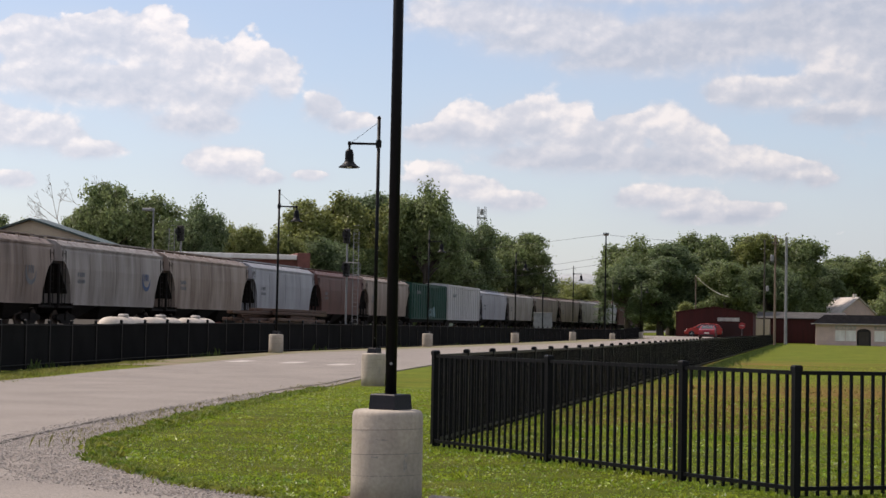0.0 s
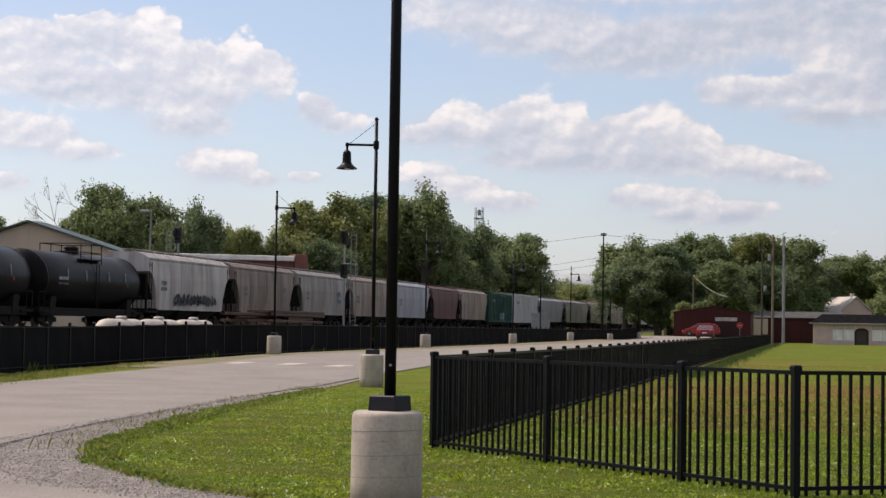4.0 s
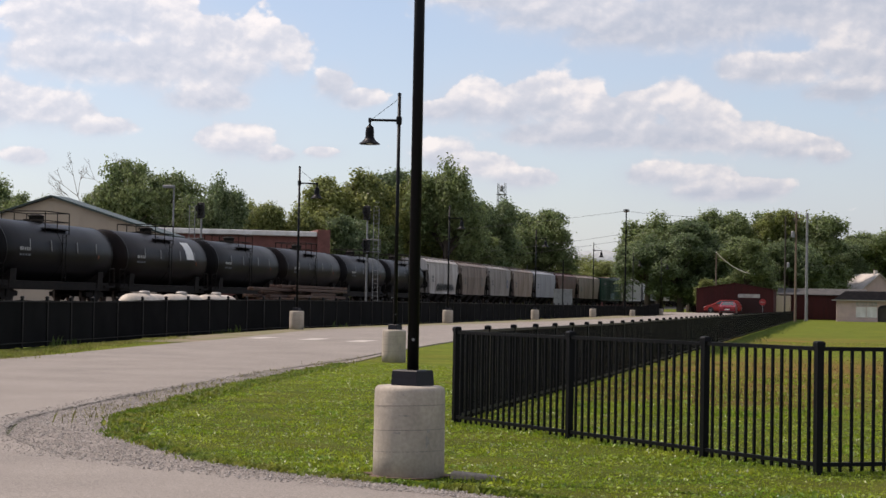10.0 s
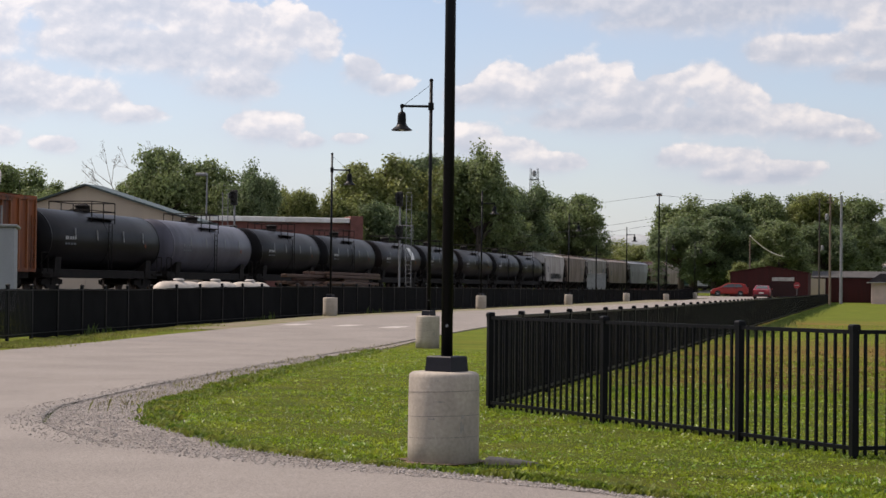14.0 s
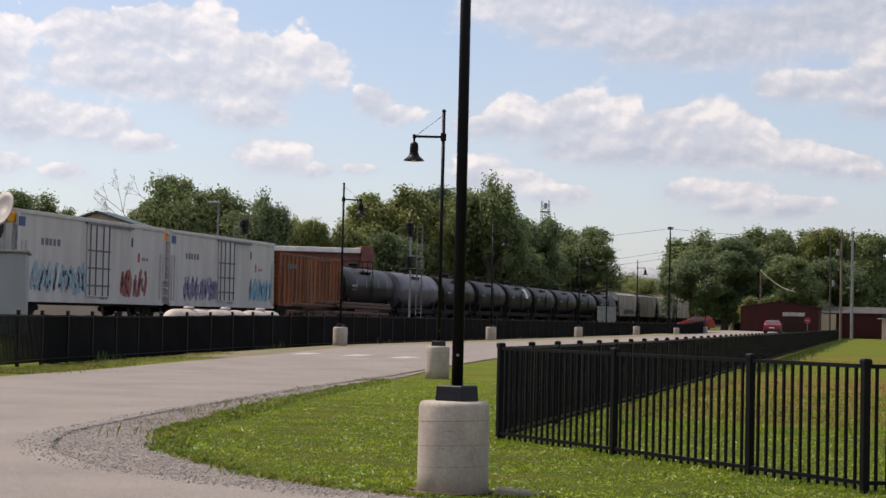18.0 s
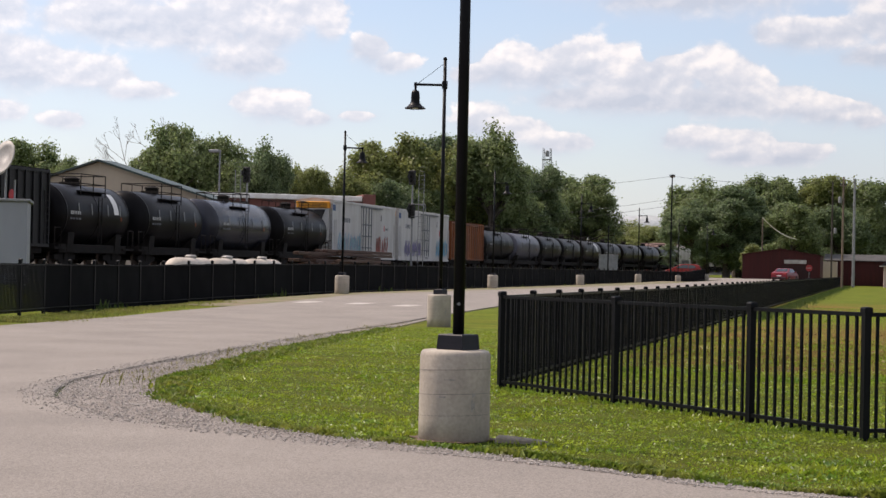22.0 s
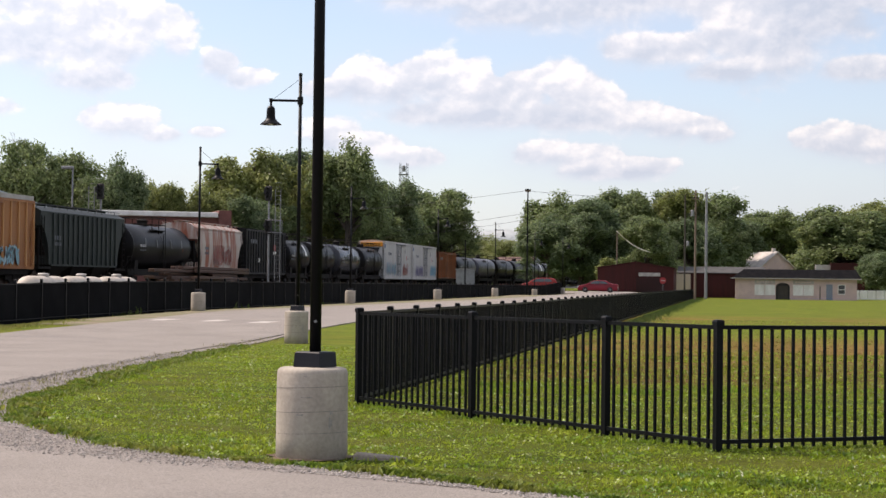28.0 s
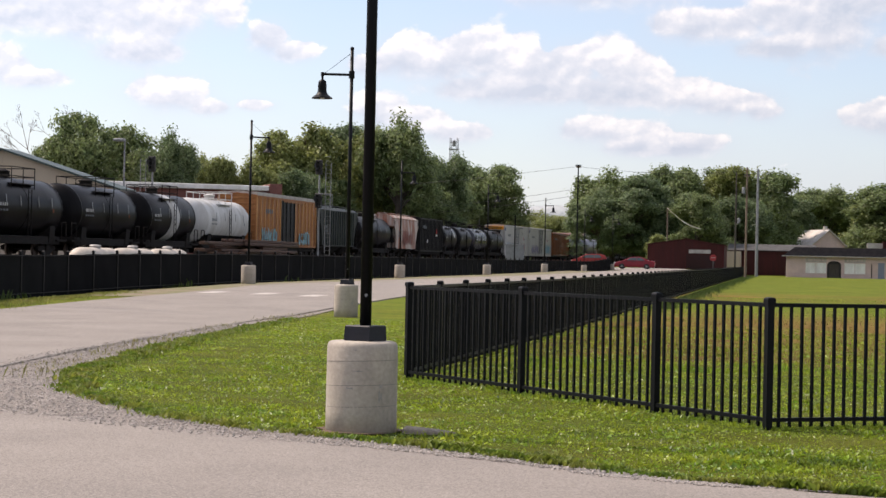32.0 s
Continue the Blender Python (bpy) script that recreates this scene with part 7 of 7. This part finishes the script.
def cloud_material():
    m = bpy.data.materials.new("cloud")
    m.use_nodes = True
    n, l = m.node_tree.nodes, m.node_tree.links
    n.remove(n["Principled BSDF"])
    out = n["Material Output"]
    tc = n.new("ShaderNodeTexCoord")

    def field(name):
        x = n.new("ShaderNodeAttribute")
        x.attribute_name = name
        return x.outputs["Fac"]

    def op(kind, a, b, clamp=False):
        x = n.new("ShaderNodeMath")
        x.operation, x.use_clamp = kind, clamp
        for i, v in enumerate((a, b)):
            if isinstance(v, (int, float)):
                x.inputs[i].default_value = v
            else:
                l.new(v, x.inputs[i])
        return x.outputs[0]

    def ramp(v, a, b, lo=0.0, hi=1.0):
        x = n.new("ShaderNodeMapRange")
        x.interpolation_type = "SMOOTHSTEP"
        for i, q in enumerate((a, b, lo, hi), 1):
            if isinstance(q, (int, float)):
                x.inputs[i].default_value = q
            else:
                l.new(q, x.inputs[i])
        l.new(v, x.inputs[0])
        return x.outputs[0]

    def at(offset, scale):
        mp = n.new("ShaderNodeMapping")
        mp.inputs["Location"].default_value = offset
        mp.inputs["Scale"].default_value = (scale, scale, scale * 1.3)
        l.new(tc.outputs["Object"], mp.inputs[0])
        return mp.outputs[0]

    def billow(where, detail=8.0, rough=0.6):
        tx = n.new("ShaderNodeTexNoise")
        tx.inputs["Scale"].default_value, tx.inputs["Detail"].default_value, tx.inputs["Roughness"].default_value = 1.0, detail, rough
        tx.inputs["Distortion"].default_value = 0.25
        l.new(where, tx.inputs[0])
        return tx.outputs[0]

    def puffs(where):
        """Rounded heads of cumulus, in three sizes."""
        tx = n.new("ShaderNodeTexVoronoi")
        tx.feature, tx.normalize = "SMOOTH_F1", True
        tx.inputs["Scale"].default_value, tx.inputs["Detail"].default_value, tx.inputs["Roughness"].default_value = 1.0, 3.0, 0.5
        tx.inputs["Smoothness"].default_value = 0.25
        warp, add = n.new("ShaderNodeTexNoise"), n.new("ShaderNodeMixRGB")
        warp.inputs["Scale"].default_value, warp.inputs["Detail"].default_value = 1.8, 4
        add.blend_type = "ADD"
        add.inputs[0].default_value = 0.4
        l.new(where, warp.inputs[0])
        l.new(where, add.inputs[1])
        l.new(warp.outputs["Color"], add.inputs[2])
        l.new(add.outputs[0], tx.inputs["Vector"])
        return tx.outputs["Distance"]

    S = 1 / 95.0
    cover, under, grey = field("cover"), field("under"), field("grey")

    def mass(offset):
        """How thick the cloud is: the broad form, rounded heads and fine wisps."""
        heads = op("MULTIPLY", op("SUBTRACT", 0.4, puffs(at(offset, S))), 1.5)
        wisps = op("MULTIPLY", op("SUBTRACT", billow(at(offset, S * 0.9)), 0.5), 0.95)
        return op("ADD", op("ADD", cover, heads), wisps)

    here = mass((0, 0, 0))
    lit = mass((0.1, 0, -0.2))
    low = op("ADD", op("MULTIPLY", under, 1.1), 0.15)
    alpha = ramp(here, 0.42, op("ADD", low, 0.42))
    relief = ramp(op("SUBTRACT", here, lit), -0.32, 0.4)
    thick = ramp(here, 0.55, 1.5)
    soft = billow(at((3, 1, 2), S * 0.35), 4.0, 0.5)
    tone = op("ADD", op("MULTIPLY", relief, 0.75), op("MULTIPLY", field("crest"), 0.62))
    tone = op("ADD", tone, op("MULTIPLY", op("SUBTRACT", soft, 0.5), 0.6))
    tone = op("SUBTRACT", tone, op("MULTIPLY", under, 0.3))
    tone = op("SUBTRACT", tone, op("MULTIPLY", op("MULTIPLY", grey, thick), 0.36))
    tone = op("ADD", tone, 0.1, True)
    col = n.new("ShaderNodeValToRGB")
    cr = col.color_ramp
    cr.elements[0].position, cr.elements[1].position = 0.0, 1.0
    cr.elements[0].color, cr.elements[1].color = (0.475, 0.545, 0.63, 1), (0.90, 0.89, 0.855, 1)
    e = cr.elements.new(0.5)
    e.color = (0.625, 0.67, 0.72, 1)
    l.new(tone, col.inputs[0])
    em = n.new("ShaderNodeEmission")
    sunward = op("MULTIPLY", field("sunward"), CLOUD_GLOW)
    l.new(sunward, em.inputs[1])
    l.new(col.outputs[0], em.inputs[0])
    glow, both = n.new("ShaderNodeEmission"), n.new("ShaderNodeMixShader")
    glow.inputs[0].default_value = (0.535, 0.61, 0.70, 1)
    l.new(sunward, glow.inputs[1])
    tr, mix = n.new("ShaderNodeBsdfTransparent"), n.new("ShaderNodeMixShader")
    l.new(op("MULTIPLY", alpha, 0.82), mix.inputs[0])
    haze = billow(at((7, 3, 5), S * 0.3), 6.0, 0.55)
    l.new(op("MULTIPLY", field("veil"), ramp(haze, 0.25, 0.75, 0.8, 1.15), True), both.inputs[0])
    l.new(tr.outputs[0], both.inputs[1])
    l.new(glow.outputs[0], both.inputs[2])
    l.new(both.outputs[0], mix.inputs[1])
    l.new(em.outputs[0], mix.inputs[2])
    l.new(mix.outputs[0], out.inputs[0])
    m.cycles.emission_sampling = "NONE"
    return m


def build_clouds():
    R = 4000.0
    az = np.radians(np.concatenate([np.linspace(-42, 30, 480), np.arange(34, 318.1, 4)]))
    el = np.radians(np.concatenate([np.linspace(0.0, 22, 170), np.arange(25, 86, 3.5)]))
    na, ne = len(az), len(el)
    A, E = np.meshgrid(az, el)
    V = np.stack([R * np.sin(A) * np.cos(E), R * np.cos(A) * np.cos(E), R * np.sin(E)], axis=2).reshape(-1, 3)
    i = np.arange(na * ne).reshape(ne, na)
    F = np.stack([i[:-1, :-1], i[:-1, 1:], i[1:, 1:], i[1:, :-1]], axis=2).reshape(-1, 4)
    # the dome is left open round the sun, so that its light gets through
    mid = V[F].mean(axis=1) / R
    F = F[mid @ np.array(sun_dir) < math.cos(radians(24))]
    cov, low, top, dull = (np.zeros(A.shape) for _ in range(4))
    Ad, Ed = np.degrees(A), np.degrees(E)
    for bank in CLOUDS:
        for a, e, ra, re, g in bank:
            dx, dy = (Ad - a) / ra, (Ed - e) / re
            d = np.exp(-0.75 * (dx * dx + np.where(dy > 0, dy * dy, 0.8 * dy * dy)) ** 1.35)
            cov = np.maximum(cov, d) + 0.15 * np.minimum(cov, d)
            dull = np.maximum(dull * (1 - 0.5 * d), d * g)
            low = np.maximum(low * (1 - d * np.clip(dy + 0.3, 0, 1)), d ** 0.5 * np.clip(-0.05 - dy, 0, 1))
            top = np.maximum(top * (1 - d), d ** 0.5 * np.clip(0.1 + dy, 0, 1) * (1 - 0.7 * g))
    # the same broken cloud goes on unseen all round, added to brighten shaded sides
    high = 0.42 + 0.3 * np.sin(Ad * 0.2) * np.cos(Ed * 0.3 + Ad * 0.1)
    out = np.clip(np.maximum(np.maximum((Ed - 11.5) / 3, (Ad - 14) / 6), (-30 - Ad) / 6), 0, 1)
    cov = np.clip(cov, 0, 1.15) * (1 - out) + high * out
    me = bpy.data.meshes.new("clouds")
    me.from_pydata(V.tolist(), [], F.tolist())
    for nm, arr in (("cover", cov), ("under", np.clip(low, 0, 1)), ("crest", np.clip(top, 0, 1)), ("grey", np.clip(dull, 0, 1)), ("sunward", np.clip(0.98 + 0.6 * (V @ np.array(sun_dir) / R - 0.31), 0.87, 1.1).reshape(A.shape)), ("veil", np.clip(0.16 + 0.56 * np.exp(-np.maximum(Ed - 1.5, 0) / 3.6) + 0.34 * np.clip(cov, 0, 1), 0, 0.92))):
        at = me.attributes.new(nm, "FLOAT", "POINT")
        at.data.foreach_set("value", arr.reshape(-1).astype(np.float32))
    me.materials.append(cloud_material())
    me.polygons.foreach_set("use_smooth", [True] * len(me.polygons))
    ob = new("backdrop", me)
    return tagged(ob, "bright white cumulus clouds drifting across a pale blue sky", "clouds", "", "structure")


def motions():
    steps = [0, 2, 4, 6, 8, 10, 12, 14, 16, 18, 20, 22, 24, 26, 28, 30, 32]
    for car, y in WAGONS:
        walk(car, [(t, wagon_pose(y + run(t))) for t in steps])
    for car, wheels, rows in CARS:
        walk(car, [(t, pose(x, y, ground_z(x, y) + 0.05, 0, 0, turn)) for t, x, y, turn in rows])
        spin = []
        gone = 0.0
        for (t0, x0, y0, _), (t1, x1, y1, _) in zip(rows, rows[1:]):
            d = math.hypot(x1 - x0, y1 - y0)
            n = max(1, int(d / 0.32 / 1.2) + 1)
            spin += [(t0 + (t1 - t0) * k / n, gone + d * k / n) for k in range(n)]
            gone += d
        spin.append((32.0, gone))
        for w, r in wheels:
            at = w.location.copy()
            walk(w, [(t, pose(*at, -math.degrees(s / r) % 360, 0, 0)) for t, s in spin])
    walk(clouds, [(0.0, pose(0, 0, 0)), (32.0, pose(0, 0, 0, 0, 0, 0.84))])


M["lamp_glass"] = mat("lamp_glass", (0.5, 0.5, 0.48), (0.45, 0.45, 0.43), rough=0.2, bump=0)
M["bare_bark"] = mat("bare_bark", (0.3, 0.27, 0.24), (0.22, 0.2, 0.18), rough=0.9, scale=3)
M["bark"] = mat("bark", (0.09, 0.07, 0.055), (0.06, 0.05, 0.04), rough=0.9, scale=2, stretch=(3, 3, 0.4), bump=0.4)
M["leaf_a"] = leaf_mat("leaf_a", (0.125, 0.178, 0.085), (0.16, 0.21, 0.095), 0.5)
M["leaf_b"] = leaf_mat("leaf_b", (0.155, 0.208, 0.085), (0.19, 0.235, 0.095), 0.5)
M["leaf_c"] = leaf_mat("leaf_c", (0.195, 0.23, 0.075), (0.235, 0.26, 0.085), 0.5)
M["blade"] = leaf_mat("blade", (0.19, 0.275, 0.021), (0.3, 0.335, 0.036), 0.5, 1.6, 0.42, 0.5)
M["verge"] = leaf_mat("verge", (0.3, 0.25, 0.14), (0.2, 0.21, 0.06), 0.3, 1.0)
M["rim"] = leaf_mat("rim", (0.12, 0.2, 0.02), (0.2, 0.215, 0.04), 0.4, 3.0)
M["rough_grass"] = leaf_mat("rough_grass", (0.17, 0.215, 0.032), (0.24, 0.225, 0.07), 0.4, 0.8)
M["clover"] = leaf_mat("clover", (0.14, 0.25, 0.021), (0.28, 0.345, 0.034), 0.45, 1.3, 0.4, 0.5)
M["weed"] = leaf_mat("weed", (0.06, 0.1, 0.02), (0.085, 0.12, 0.028), 0.3)
M["flower_and_glint"] = leaf_mat("flower_and_glint", (0.46, 0.48, 0.38), (0.34, 0.4, 0.27), 0.3)
M["dry_brown"] = leaf_mat("dry_brown", (0.18, 0.115, 0.045), (0.16, 0.13, 0.035), 0.3)
M["ridge"] = mat("ridge", (0.3, 0.33, 0.34), (0.36, 0.38, 0.38), rough=1, scale=0.05, bump=0, bscale=0.4)
M["dry"] = leaf_mat("dry", (0.2, 0.21, 0.06), (0.24, 0.2, 0.08), 0.3)
M["pebble"] = leaf_mat("pebble", (0.3, 0.27, 0.242), (0.215, 0.19, 0.168), 0.0)
M["dirt_strip"] = mat("dirt_strip", (0.2, 0.15, 0.1), (0.12, 0.13, 0.04), rough=0.95, scale=0.8, bump=0.4, bscale=12, fine=0.4)


def lawn_material():
    """Grass with a brownish dry stretch in the field."""
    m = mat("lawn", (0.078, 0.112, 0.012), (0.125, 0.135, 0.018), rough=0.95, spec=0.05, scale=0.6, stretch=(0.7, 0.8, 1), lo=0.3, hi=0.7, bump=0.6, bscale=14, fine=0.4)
    n, l = m.node_tree.nodes, m.node_tree.links
    b = n["Principled BSDF"]
    src = b.inputs["Base Color"].links[0].from_socket
    tc, sep, ns = n.new("ShaderNodeTexCoord"), n.new("ShaderNodeSeparateXYZ"), n.new("ShaderNodeTexNoise")
    mp = n.new("ShaderNodeMapping")
    mp.inputs["Scale"].default_value = (0.12, 0.3, 1)
    l.new(tc.outputs["Object"], sep.inputs[0])
    l.new(tc.outputs["Object"], mp.inputs[0])
    l.new(mp.outputs[0], ns.inputs[0])
    ns.inputs["Scale"].default_value, ns.inputs["Detail"].default_value = 1.2, 7

    def rng(v, a, b, c=0.0, d=1.0):
        x = n.new("ShaderNodeMapRange")
        x.interpolation_type = "SMOOTHSTEP"
        x.inputs[1].default_value, x.inputs[2].default_value, x.inputs[3].default_value, x.inputs[4].default_value = a, b, c, d
        l.new(v, x.inputs[0])
        return x.outputs[0]

    def mul(a, c):
        x = n.new("ShaderNodeMath")
        x.operation = "MULTIPLY"
        l.new(a, x.inputs[0])
        l.new(c, x.inputs[1])
        return x.outputs[0]
    band = mul(mul(rng(sep.outputs[1], 25, 31), rng(sep.outputs[1], 66, 46)), rng(sep.outputs[0], -5.2, -3.6))
    worn = mul(band, rng(ns.outputs[0], 0.2, 0.55, 0.0, 0.95))
    mix = n.new("ShaderNodeMix")
    mix.data_type = "RGBA"
    far = mul(mul(rng(sep.outputs[1], 74, 84), rng(sep.outputs[1], 104, 92)), rng(ns.outputs[0], 0.35, 0.65, 0.0, 0.75))
    both = n.new("ShaderNodeMath")
    both.operation, both.use_clamp = "ADD", True
    l.new(worn, both.inputs[0])
    l.new(far, both.inputs[1])
    l.new(both.outputs[0], mix.inputs[0])
    patch, tone = n.new("ShaderNodeTexNoise"), n.new("ShaderNodeHueSaturation")
    patch.inputs["Scale"].default_value, patch.inputs["Detail"].default_value = 4.0, 6
    l.new(mp.outputs[0], patch.inputs[0])
    l.new(rng(patch.outputs[0], 0.3, 0.7, 0.86, 1.2), tone.inputs["Value"])
    l.new(src, mix.inputs[6])
    mix.inputs[7].default_value = (0.16, 0.1, 0.03, 1)
    l.new(mix.outputs[2], tone.inputs["Color"])
    # shade between the blades put into colour: near ground is multiplied darker
    blade_shade = n.new("ShaderNodeMix")
    blade_shade.data_type, blade_shade.blend_type = "RGBA", "MULTIPLY"
    l.new(rng(sep.outputs[1], 44, 24, 0.0, 1.0), blade_shade.inputs[0])
    l.new(tone.outputs[0], blade_shade.inputs[6])
    blade_shade.inputs[7].default_value = (0.62, 0.62, 0.7, 1)
    l.new(blade_shade.outputs[2], b.inputs["Base Color"])
    return m


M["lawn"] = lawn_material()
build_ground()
build_street()
build_railway()
build_lamps()
build_fences()
build_trackside()
build_far_buildings()
build_brown_house()
build_poles()
build_cars()
build_trees()
build_ridge()
build_lawn()
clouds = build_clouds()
build_train()
motions()
